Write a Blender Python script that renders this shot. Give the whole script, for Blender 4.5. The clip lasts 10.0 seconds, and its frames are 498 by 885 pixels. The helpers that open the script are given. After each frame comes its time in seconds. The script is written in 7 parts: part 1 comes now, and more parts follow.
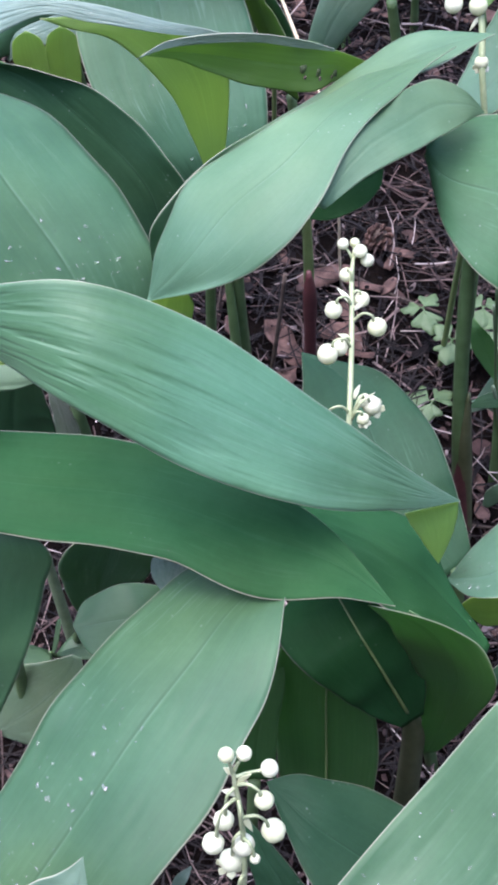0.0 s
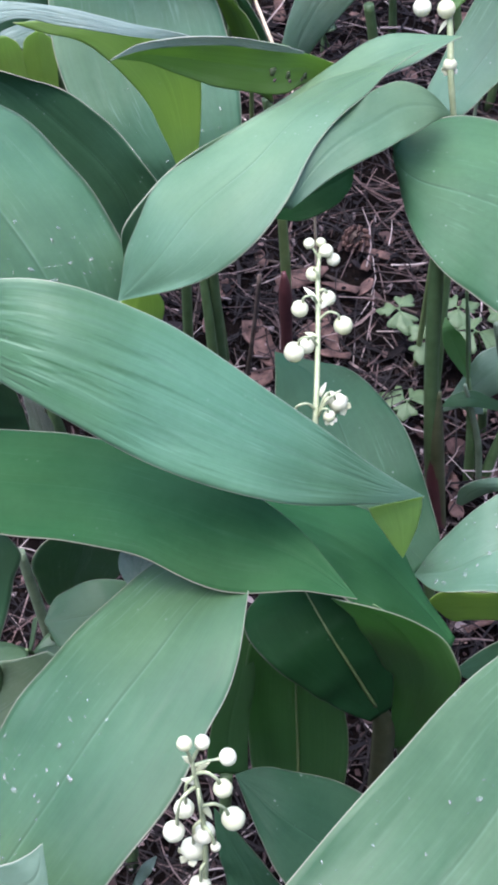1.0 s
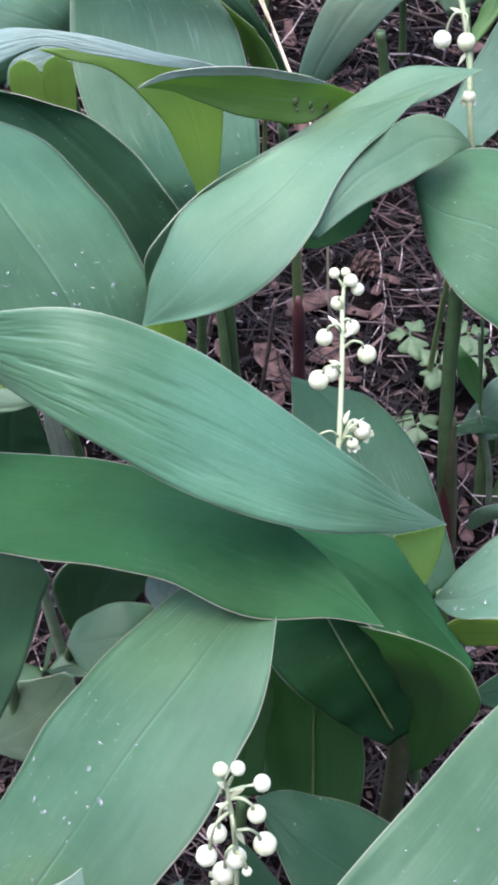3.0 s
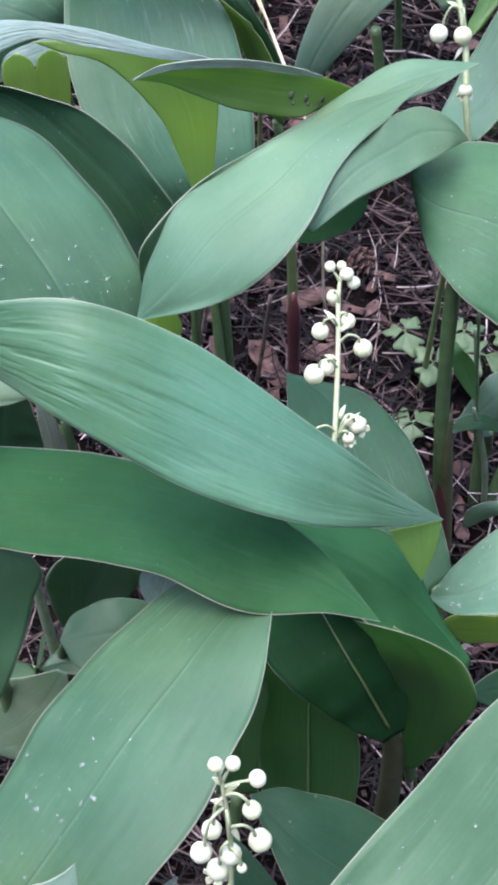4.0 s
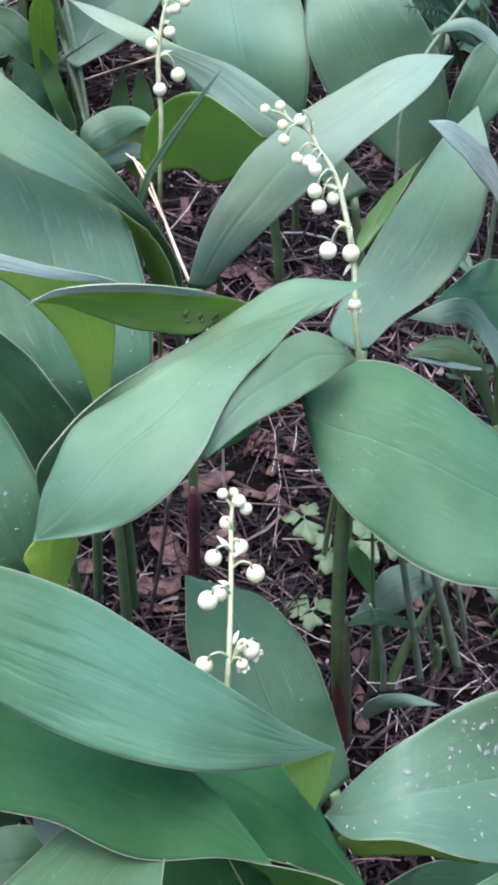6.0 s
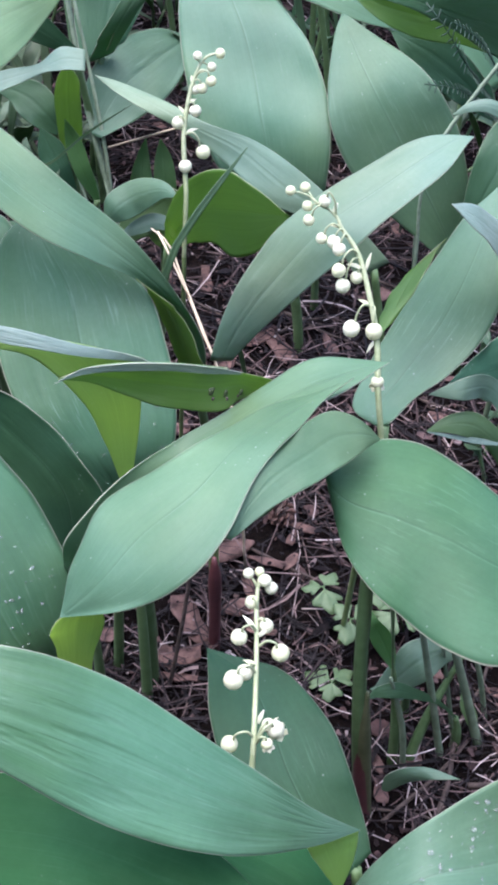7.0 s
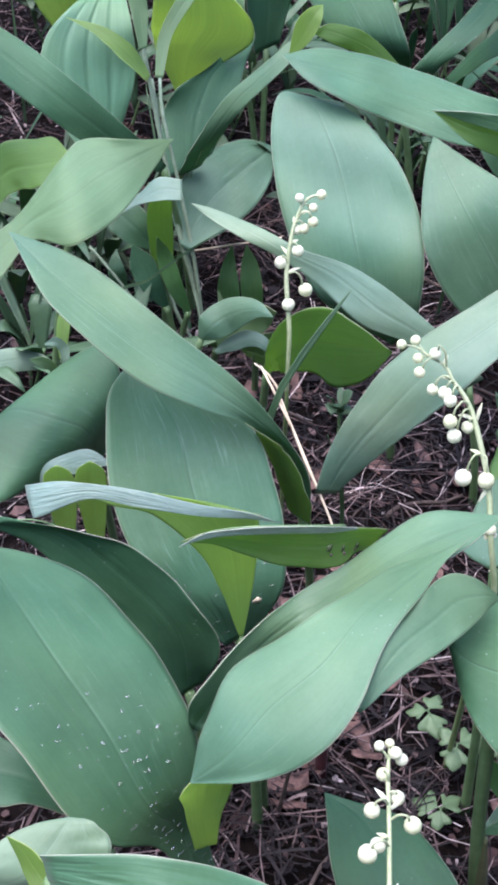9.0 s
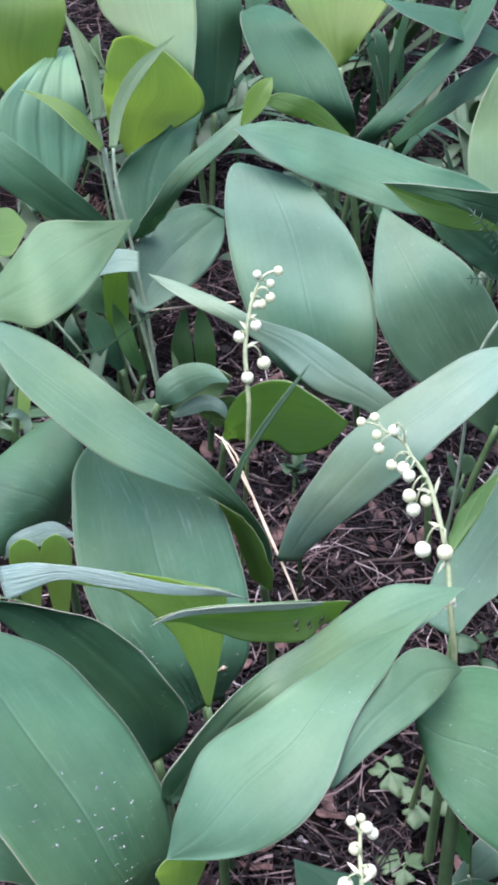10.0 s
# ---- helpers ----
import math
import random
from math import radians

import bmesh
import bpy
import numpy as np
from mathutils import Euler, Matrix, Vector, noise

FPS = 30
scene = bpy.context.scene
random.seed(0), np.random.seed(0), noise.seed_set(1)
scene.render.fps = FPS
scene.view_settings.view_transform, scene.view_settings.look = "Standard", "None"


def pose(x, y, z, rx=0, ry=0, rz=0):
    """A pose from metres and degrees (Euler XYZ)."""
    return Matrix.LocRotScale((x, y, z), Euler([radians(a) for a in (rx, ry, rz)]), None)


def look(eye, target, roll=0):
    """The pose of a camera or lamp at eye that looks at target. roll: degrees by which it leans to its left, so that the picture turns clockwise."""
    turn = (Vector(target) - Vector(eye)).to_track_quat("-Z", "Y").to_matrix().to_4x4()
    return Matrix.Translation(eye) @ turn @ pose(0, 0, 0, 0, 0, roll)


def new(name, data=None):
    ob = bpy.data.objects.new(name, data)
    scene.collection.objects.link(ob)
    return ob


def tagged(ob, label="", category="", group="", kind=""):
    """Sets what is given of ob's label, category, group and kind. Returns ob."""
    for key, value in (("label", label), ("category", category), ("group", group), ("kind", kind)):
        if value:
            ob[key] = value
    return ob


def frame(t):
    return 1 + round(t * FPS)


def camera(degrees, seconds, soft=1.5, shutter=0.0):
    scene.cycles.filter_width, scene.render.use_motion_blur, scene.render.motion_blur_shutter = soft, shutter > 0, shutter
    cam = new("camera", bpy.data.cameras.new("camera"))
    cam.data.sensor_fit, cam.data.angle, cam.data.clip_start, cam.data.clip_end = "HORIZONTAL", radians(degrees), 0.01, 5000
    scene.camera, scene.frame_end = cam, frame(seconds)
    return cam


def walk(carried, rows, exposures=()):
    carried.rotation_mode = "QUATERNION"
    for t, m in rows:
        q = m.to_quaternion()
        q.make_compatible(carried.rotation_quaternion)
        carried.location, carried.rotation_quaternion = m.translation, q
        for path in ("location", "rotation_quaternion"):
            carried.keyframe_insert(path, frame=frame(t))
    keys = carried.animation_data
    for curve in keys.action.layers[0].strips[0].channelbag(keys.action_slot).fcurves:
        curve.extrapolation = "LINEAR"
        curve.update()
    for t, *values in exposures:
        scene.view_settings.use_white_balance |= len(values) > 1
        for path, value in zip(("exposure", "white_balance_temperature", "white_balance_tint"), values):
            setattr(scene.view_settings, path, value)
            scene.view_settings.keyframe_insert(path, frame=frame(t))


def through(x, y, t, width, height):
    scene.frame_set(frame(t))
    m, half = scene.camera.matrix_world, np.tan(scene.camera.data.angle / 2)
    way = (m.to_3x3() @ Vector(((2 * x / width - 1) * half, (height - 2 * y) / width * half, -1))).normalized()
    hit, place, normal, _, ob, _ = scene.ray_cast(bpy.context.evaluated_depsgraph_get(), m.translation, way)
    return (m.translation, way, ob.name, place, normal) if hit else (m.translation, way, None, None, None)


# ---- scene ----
cam = camera(20.0, 10.0, soft=3.5)
PATH = [
    (0, (0.00131, 0.00551, 0.45377), (-0.00407, 0.30725, 0.05512), -1.40),
    (0.5, (0.00940, 0.00284, 0.45379), (0.00255, 0.30050, 0.05211), -1.82),
    (1, (0.00896, 0.00074, 0.45648), (0.00506, 0.30381, 0.05882), -1.37),
    (1.5, (0.00738, 0.00237, 0.45757), (0.00536, 0.30647, 0.06069), -0.94),
    (2, (0.00429, 0.00286, 0.45677), (0.00170, 0.30730, 0.06015), -0.70),
    (2.5, (0.00019, -0.00012, 0.46186), (0.00019, 0.30688, 0.06721), -0.00),
    (3.8, (-0.00189, 0.00203, 0.46247), (0.00057, 0.30898, 0.06778), 0.01),
    (4, (-0.00182, 0.00077, 0.45850), (0.00149, 0.30846, 0.06439), 0.45),
    (4.5, (-0.00124, 0.00154, 0.46025), (0.00273, 0.31124, 0.06773), 0.45),
    (5, (-0.00362, 0.01584, 0.47524), (0.00894, 0.34503, 0.09911), 2.05),
    (5.5, (0.00045, 0.01934, 0.47954), (0.02690, 0.35467, 0.10961), 3.39),
    (6, (0.00403, 0.01990, 0.48457), (0.03752, 0.35731, 0.11710), 3.75),
    (6.2, (0.00712, 0.02730, 0.48850), (0.03911, 0.36364, 0.11992), 2.72),
    (7.3, (-0.00414, 0.02166, 0.49505), (0.02814, 0.37652, 0.14429), 4.23),
    (7.5, (-0.00537, 0.02286, 0.49589), (0.02926, 0.37861, 0.14626), 4.48),
    (8, (-0.01245, 0.02879, 0.50305), (0.01937, 0.38783, 0.15653), 4.14),
    (8.5, (-0.01781, 0.04236, 0.52226), (0.00402, 0.40212, 0.17570), 2.47),
    (9, (-0.02349, 0.04749, 0.53038), (-0.01140, 0.40555, 0.18161), 0.63),
    (9.5, (-0.02634, 0.05051, 0.53897), (-0.00993, 0.40673, 0.18848), 0.22),
    (10, (-0.03252, 0.05004, 0.55260), (0.00092, 0.41398, 0.21138), 1.98),
]
walk(cam, [(t, look(eye, target, roll)) for t, eye, target, roll in PATH], exposures=[(0, 2.52, 6000, 16.8), (10, 2.52, 6000, 16.8)])

# ---- light ----
SUN_HEIGHT, SUN_TURN = radians(78), radians(-85)
world = bpy.data.worlds.new("world")
world.use_nodes = True
scene.world = world
wn = world.node_tree.nodes
sky = wn.new("ShaderNodeTexSky")
sky.sky_type = "NISHITA"
sky.sun_disc = False
sky.sun_elevation, sky.sun_rotation = SUN_HEIGHT, SUN_TURN
sky.air_density, sky.dust_density, sky.ozone_density = 1.0, 3.0, 1.0
wn["Background"].inputs["Strength"].default_value = 0.12
world.node_tree.links.new(sky.outputs[0], wn["Background"].inputs["Color"])
sun = new("sun", bpy.data.lights.new("sun", "SUN"))
sun.data.energy, sun.data.angle, sun.data.color = 1.15, radians(70), (1.0, 0.98, 0.96)
sun.matrix_world = look((0, 0, 0), (-math.sin(SUN_TURN) * math.cos(SUN_HEIGHT), -math.cos(SUN_TURN) * math.cos(SUN_HEIGHT), -math.sin(SUN_HEIGHT)))


# ---- materials ----
def material(name):
    m = bpy.data.materials.new(name)
    m.use_nodes = True
    t = m.node_tree
    return m, t, t.nodes, t.links, t.nodes["Principled BSDF"]


def node(t, kind, **values):
    n = t.nodes.new("ShaderNode" + kind)
    for key, value in values.items():
        n.inputs[key].default_value = value
    return n


def ramp(t, stops):
    n = t.nodes.new("ShaderNodeValToRGB")
    e = n.color_ramp.elements
    while len(e) < len(stops):
        e.new(0.5)
    for k, (at, col) in enumerate(stops):
        e[k].position, e[k].color = at, (*col, 1)
    return n


def mixed(t, a, b, factor, blend="MIX"):
    n = t.nodes.new("ShaderNodeMix")
    n.data_type, n.blend_type = "RGBA", blend
    for socket, value in ((n.inputs[6], a), (n.inputs[7], b), (n.inputs[0], factor)):
        if hasattr(value, "is_linked"):
            t.links.new(value, socket)
        elif isinstance(value, tuple):
            socket.default_value = (*value, 1)
        else:
            socket.default_value = value
    return n.outputs[2]


def leaf_material(name, low, high, vein, through, rough=0.42, bloom=0.3, share=0.35, relief=0.06, streaks=0.3, grain=(26, 1.0, 1), gloss=0.4, flecks=0.6, rib=0.55, creases=0.25):
    """Blade with fine veins running from base to tip along the second UV axis, a thin midrib, a pale margin, rubbed wax
    and pale specks.
    """
    m, t, nodes, links, bsdf = material(name)
    uv = nodes.new("ShaderNodeUVMap")
    info = nodes.new("ShaderNodeObjectInfo")
    place = nodes.new("ShaderNodeTexCoord")
    shift = node(t, "Vector" + "Math")
    links.new(uv.outputs[0], shift.inputs[0])
    links.new(info.outputs["Random"], shift.inputs[1])

    def along(scale, detail, roughness):
        stretch = node(t, "Mapping")
        stretch.inputs["Scale"].default_value = scale
        links.new(shift.outputs[0], stretch.inputs[0])
        n = node(t, "TexNoise", Scale=1.0, Detail=detail, Roughness=roughness)
        links.new(stretch.outputs[0], n.inputs["Vector"])
        return n.outputs[0]

    def spread(scale, detail, roughness):
        n = node(t, "TexNoise", Scale=scale, Detail=detail, Roughness=roughness)
        links.new(place.outputs["Object"], n.inputs["Vector"])
        return n.outputs[0]

    def graded(value, stops):
        r = ramp(t, stops)
        links.new(value, r.inputs[0])
        return r.outputs[0]

    def times(x, y):
        n = node(t, "Math")
        n.operation = "MULTIPLY"
        for socket, value in ((n.inputs[0], x), (n.inputs[1], y)):
            if hasattr(value, "is_linked"):
                links.new(value, socket)
            else:
                socket.default_value = value
        return n.outputs[0]

    def grey(v):
        return (v, v, v)

    veins, hair = along(grain, 4.0, 0.6), along((70, 1.3, 1), 2.0, 0.5)
    blotch, patch, mottle = spread(38.0, 3.0, 0.55), spread(13.0, 2.0, 0.5), spread(520.0, 3.0, 0.7)
    colour = graded(blotch, [(0.3, low), (0.7, high)])
    colour = mixed(t, colour, graded(spread(21.0, 1.0, 0.5), [(0.34, grey(0.88)), (0.66, grey(1.1))]), 1.0, "MULTIPLY")
    # older, yellower areas and bluer ones
    aged = mixed(t, colour, (1.2, 1.05, 0.8), 1.0, "MULTIPLY")
    colour = mixed(t, colour, aged, graded(patch, [(0.45, grey(0)), (0.7, grey(0.75))]))
    cool = mixed(t, colour, (0.89, 0.98, 1.08), 1.0, "MULTIPLY")
    colour = mixed(t, colour, cool, graded(patch, [(0.32, grey(0.8)), (0.5, grey(0))]))
    colour = mixed(t, colour, vein, times(graded(veins, [(0.42, grey(0)), (0.8, grey(1))]), streaks))
    split = nodes.new("ShaderNodeSeparateXYZ")
    links.new(uv.outputs[0], split.inputs[0])
    # midrib: a dark thread with a lighter one beside it, lost here and there
    broken = graded(blotch, [(0.35, grey(0.35)), (0.6, grey(1))])
    dark = graded(split.outputs[0], [(0.484, grey(0)), (0.492, grey(rib)), (0.499, grey(rib)), (0.503, grey(0))])
    colour = mixed(t, colour, tuple(0.4 * v for v in low), times(dark, broken))
    pale = graded(split.outputs[0], [(0.5, grey(0)), (0.504, grey(0.6 * rib)), (0.509, grey(0.6 * rib)), (0.516, grey(0))])
    colour = mixed(t, colour, tuple(1.5 * v + 0.03 for v in vein), times(pale, broken))
    vary = node(t, "HueSaturation")
    lift = node(t, "MapRange")
    lift.inputs["To Min"].default_value, lift.inputs["To Max"].default_value = 0.9, 1.1
    links.new(info.outputs["Random"], lift.inputs["Value"])
    links.new(lift.outputs[0], vary.inputs["Value"])
    links.new(colour, vary.inputs["Color"])
    colour = mixed(t, vary.outputs[0], graded(hair, [(0.3, (0.984, 0.986, 0.984)), (0.7, (1.016, 1.014, 1.016))]), 1.0, "MULTIPLY")
    colour = mixed(t, colour, graded(mottle, [(0.32, (0.92, 0.94, 0.92)), (0.68, (1.07, 1.05, 1.06))]), 1.0, "MULTIPLY")
    # wax rubbed thin in strokes, pale grey-green where it is left
    strokes = times(graded(along((44, 6.5, 1), 3.0, 0.65), [(0.56, grey(0)), (0.74, grey(1))]), graded(spread(24.0, 2.0, 0.5), [(0.46, grey(0)), (0.64, grey(1))]))
    colour = mixed(t, colour, tuple(1.7 * v + 0.06 for v in vein), times(strokes, 0.5 * flecks))
    # short pressed creases, the shade inside them darkened into the colour
    dents = times(graded(along((13, 8.0, 1), 1.0, 0.4), [(0.5, grey(0)), (0.74, grey(1))]), graded(spread(30.0, 2.0, 0.5), [(0.4, grey(0)), (0.62, grey(1))]))
    colour = mixed(t, colour, tuple(0.62 * v for v in low), times(dents, 0.4 * creases))
    # scattered small pale specks
    dots = nodes.new("ShaderNodeTexVoronoi")
    dots.inputs["Scale"].default_value = 420.0
    links.new(place.outputs["Object"], dots.inputs["Vector"])
    chosen = graded(spread(330.0, 0.0, 0.5), [(0.62, grey(0)), (0.7, grey(0.9))])
    specks = times(times(graded(dots.outputs["Distance"], [(0.07, grey(1)), (0.2, grey(0))]), chosen), graded(spread(33.0, 2.0, 0.6), [(0.5, grey(0.0)), (0.62, grey(1))]))
    colour = mixed(t, colour, (0.5, 0.56, 0.5), times(specks, 0.55 * flecks))
    # pale dry margin
    rim = graded(split.outputs[0], [(0.0, grey(0.75)), (0.003, grey(0.5)), (0.008, grey(0)), (0.992, grey(0)), (0.997, grey(0.5)), (1.0, grey(0.75))])
    colour = mixed(t, colour, tuple(0.45 * v + w for v, w in zip(high, (0.32, 0.275, 0.23))), rim)
    links.new(colour, bsdf.inputs["Base Color"])
    roughs = node(t, "MapRange")
    roughs.inputs["To Min"].default_value, roughs.inputs["To Max"].default_value = rough - 0.1, rough + 0.12
    links.new(times(times(blotch, hair), 2.0), roughs.inputs["Value"])
    links.new(roughs.outputs[0], bsdf.inputs["Roughness"])
    bsdf.inputs["Specular IOR Level"].default_value = gloss
    bsdf.inputs["Sheen Weight"].default_value = bloom
    bsdf.inputs["Sheen Roughness"].default_value = 0.5
    bump = node(t, "Bump", Strength=relief, Distance=0.001)
    both = node(t, "Math")
    links.new(veins, both.inputs[0])
    links.new(times(blotch, 0.8), both.inputs[1])
    links.new(both.outputs[0], bump.inputs["Height"])
    press = node(t, "Bump", Strength=0.6 * creases, Distance=0.001)
    press.invert = True
    links.new(dents, press.inputs["Height"])
    links.new(bump.outputs[0], press.inputs["Normal"])
    links.new(press.outputs[0], bsdf.inputs["Normal"])
    glow = node(t, "BsdfTranslucent")
    links.new(mixed(t, through, graded(hair, [(0.3, grey(0.9)), (0.7, grey(1.04))]), 1.0, "MULTIPLY"), glow.inputs["Color"])
    blend = node(t, "MixShader")
    blend.inputs[0].default_value = share
    links.new(bsdf.outputs[0], blend.inputs[1])
    links.new(glow.outputs[0], blend.inputs[2])
    links.new(blend.outputs[0], nodes["Material Output"].inputs["Surface"])
    return m


def plain_material(name, low, high, rough=0.6, scale=60.0, bump=0.2, depth=0.001, island=0.0, through=None, tint=0.0, gloss=0.5):
    m, t, nodes, links, bsdf = material(name)
    place = nodes.new("ShaderNodeTexCoord")
    grain = node(t, "TexNoise", Scale=scale, Detail=6.0, Roughness=0.65)
    links.new(place.outputs["Object"], grain.inputs["Vector"])
    tone = ramp(t, [(0.3, low), (0.7, high)])
    links.new(grain.outputs[0], tone.inputs[0])
    colour = tone.outputs[0]
    if island:
        geo = nodes.new("ShaderNodeNewGeometry")
        vary = node(t, "HueSaturation")
        lift = node(t, "MapRange")
        lift.inputs["To Min"].default_value, lift.inputs["To Max"].default_value = 1 - island, 1 + island
        links.new(geo.outputs["Random Per Island"], lift.inputs["Value"])
        links.new(lift.outputs[0], vary.inputs["Value"])
        links.new(colour, vary.inputs["Color"])
        colour = vary.outputs[0]
    if tint:
        info = nodes.new("ShaderNodeObjectInfo")
        shade = ramp(t, [(0.0, (1 - tint, 1 - 0.8 * tint, 1 - 2 * tint)), (1.0, (1, 1, 1))])
        links.new(info.outputs["Random"], shade.inputs[0])
        colour = mixed(t, colour, shade.outputs[0], 1.0, "MULTIPLY")
    links.new(colour, bsdf.inputs["Base Color"])
    bsdf.inputs["Roughness"].default_value = rough
    bsdf.inputs["Specular IOR Level"].default_value = gloss
    b = node(t, "Bump", Strength=bump, Distance=depth)
    links.new(grain.outputs[0], b.inputs["Height"])
    links.new(b.outputs[0], bsdf.inputs["Normal"])
    if through:
        glow = node(t, "BsdfTranslucent")
        glow.inputs["Color"].default_value = (*through, 1)
        blend = node(t, "MixShader")
        blend.inputs[0].default_value = 0.3
        links.new(bsdf.outputs[0], blend.inputs[1])
        links.new(glow.outputs[0], blend.inputs[2])
        links.new(blend.outputs[0], nodes["Material Output"].inputs["Surface"])
    return m


def litter_material(name, stops, rough):
    """Loose bits, each of its own shade."""
    m, t, nodes, links, bsdf = material(name)
    geo = nodes.new("ShaderNodeNewGeometry")
    tone = ramp(t, stops)
    links.new(geo.outputs["Random Per Island"], tone.inputs[0])
    place = nodes.new("ShaderNodeTexCoord")
    grain = node(t, "TexNoise", Scale=260.0, Detail=3.0)
    links.new(place.outputs["Object"], grain.inputs["Vector"])
    spots = ramp(t, [(0.3, (0.5, 0.5, 0.5)), (0.7, (1.2, 1.15, 1.15))])
    links.new(grain.outputs[0], spots.inputs[0])
    links.new(mixed(t, tone.outputs[0], spots.outputs[0], 1.0, "MULTIPLY"), bsdf.inputs["Base Color"])
    bsdf.inputs["Roughness"].default_value = rough
    bsdf.inputs["Specular IOR Level"].default_value = 0.15
    b = node(t, "Bump", Strength=0.4, Distance=0.0005)
    links.new(grain.outputs[0], b.inputs["Height"])
    links.new(b.outputs[0], bsdf.inputs["Normal"])
    return m


LEAF = leaf_material("leaf_green", (0.022, 0.066, 0.034), (0.037, 0.093, 0.05), (0.05, 0.12, 0.066), (0.08, 0.25, 0.055), 0.55, 0.0, 0.18, 0.035, 0.12, gloss=0.18)
# Darker copy of leaf_green: shade from leaves above is put into its colour.
LEAF_SHADED = leaf_material("leaf_green_shaded", (0.010, 0.044, 0.015), (0.019, 0.064, 0.024), (0.026, 0.08, 0.036), (0.04, 0.2, 0.03), 0.55, 0.0, 0.12, 0.035, 0.12, gloss=0.05, flecks=0.2, rib=0.15)
MIDGREEN = leaf_material("leaf_midgreen", (0.032, 0.084, 0.039), (0.052, 0.118, 0.058), (0.07, 0.142, 0.078), (0.1, 0.29, 0.06), 0.5, 0.02, 0.26, 0.035, 0.12, gloss=0.34)
BRUSHED = leaf_material("leaf_brushed", (0.039, 0.104, 0.051), (0.064, 0.15, 0.081), (0.14, 0.225, 0.18), (0.14, 0.34, 0.1), 0.42, 0.1, 0.24, 0.16, 0.2, (17, 4.0, 1), 0.4, 0.3, 0.1, 0.62)
RUBBED = leaf_material("leaf_rubbed", (0.034, 0.09, 0.047), (0.058, 0.126, 0.072), (0.085, 0.165, 0.11), (0.14, 0.34, 0.1), 0.5, 0.0, 0.24, 0.05, 0.2, (20, 1.0, 1), 0.3, 0.9, creases=0.5)
SATIN = leaf_material("leaf_satin", (0.052, 0.115, 0.065), (0.085, 0.158, 0.096), (0.104, 0.184, 0.122), (0.16, 0.36, 0.12), 0.54, 0.0, 0.28, 0.03, 0.1, (26, 1.0, 1), 0.42, 0.9)
BLOOM = leaf_material("leaf_bloom", (0.08, 0.144, 0.096), (0.126, 0.195, 0.142), (0.155, 0.23, 0.175), (0.2, 0.4, 0.16), 0.54, 0.03, 0.28, 0.03, 0.1, (26, 1.0, 1), 0.45)
LIGHT = leaf_material("leaf_light", (0.078, 0.138, 0.062), (0.108, 0.178, 0.085), (0.132, 0.206, 0.11), (0.33, 0.48, 0.2), 0.55, 0.0, 0.4, 0.035, 0.12, gloss=0.35)
YOUNG = leaf_material("leaf_young", (0.095, 0.17, 0.045), (0.13, 0.215, 0.062), (0.155, 0.25, 0.085), (0.55, 0.7, 0.24), 0.5, 0.03, 0.6, relief=0.04, streaks=0.12)
# Brighter copy of leaf_young: daylight from behind is put into its colour.
YOUNG_LIT = leaf_material("leaf_young_lit", (0.114, 0.178, 0.044), (0.157, 0.235, 0.062), (0.188, 0.265, 0.09), (0.54, 0.68, 0.22), 0.5, 0.03, 0.6, relief=0.04, streaks=0.12)
# Greener copy whose colour carries the hue of shade among the leaves.
SHADE_GREEN = leaf_material("leaf_shade_green", (0.046, 0.116, 0.04), (0.068, 0.156, 0.056), (0.09, 0.18, 0.075), (0.2, 0.42, 0.11), 0.55, 0.02, 0.45, gloss=0.25, relief=0.04, streaks=0.12)
UNDER = leaf_material("leaf_underside", (0.055, 0.115, 0.034), (0.08, 0.155, 0.046), (0.1, 0.18, 0.06), (0.36, 0.53, 0.16), 0.5, 0.0, 0.5, relief=0.04, streaks=0.12)
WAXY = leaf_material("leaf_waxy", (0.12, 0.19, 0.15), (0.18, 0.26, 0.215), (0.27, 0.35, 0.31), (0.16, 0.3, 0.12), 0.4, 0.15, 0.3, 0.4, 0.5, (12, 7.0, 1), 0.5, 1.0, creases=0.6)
# Its dark vein colour paints shade into the pleats.
PLEATED = leaf_material("leaf_pleated", (0.12, 0.24, 0.15), (0.16, 0.3, 0.19), (0.04, 0.11, 0.06), (0.36, 0.55, 0.26), 0.5, 0.03, 0.45, 0.3, 0.5, (9, 0.5, 1), flecks=0.3, creases=0.5)
OLIVE = plain_material("eaten_leaf_skin", (0.028, 0.045, 0.012), (0.06, 0.075, 0.024), 0.7, 300)
STEM = plain_material("stem_green", (0.055, 0.1, 0.035), (0.1, 0.165, 0.07), 0.5, 120)
STEM_FRESH = plain_material("stem_fresh", (0.1, 0.15, 0.05), (0.17, 0.23, 0.09), 0.5, 120)
STEM_OLIVE = plain_material("stem_olive", (0.05, 0.062, 0.026), (0.1, 0.105, 0.055), 0.5, 120)
STEM_PALE = plain_material("stem_pale", (0.09, 0.13, 0.075), (0.17, 0.22, 0.14), 0.6, 140)
DOWNY = plain_material("stem_downy", (0.12, 0.17, 0.105), (0.22, 0.28, 0.195), 0.8, 200)
STEM_RED = plain_material("stem_red", (0.055, 0.018, 0.022), (0.1, 0.032, 0.036), 0.5, 120)
PETAL = plain_material("petal", (0.55, 0.55, 0.42), (0.71, 0.7, 0.6), 0.45, 400, 0.1, 0.0004, through=(0.8, 0.82, 0.6), tint=0.14)
PEDICEL_PALE = plain_material("pedicel_pale", (0.21, 0.25, 0.135), (0.32, 0.35, 0.22), 0.5, 300)
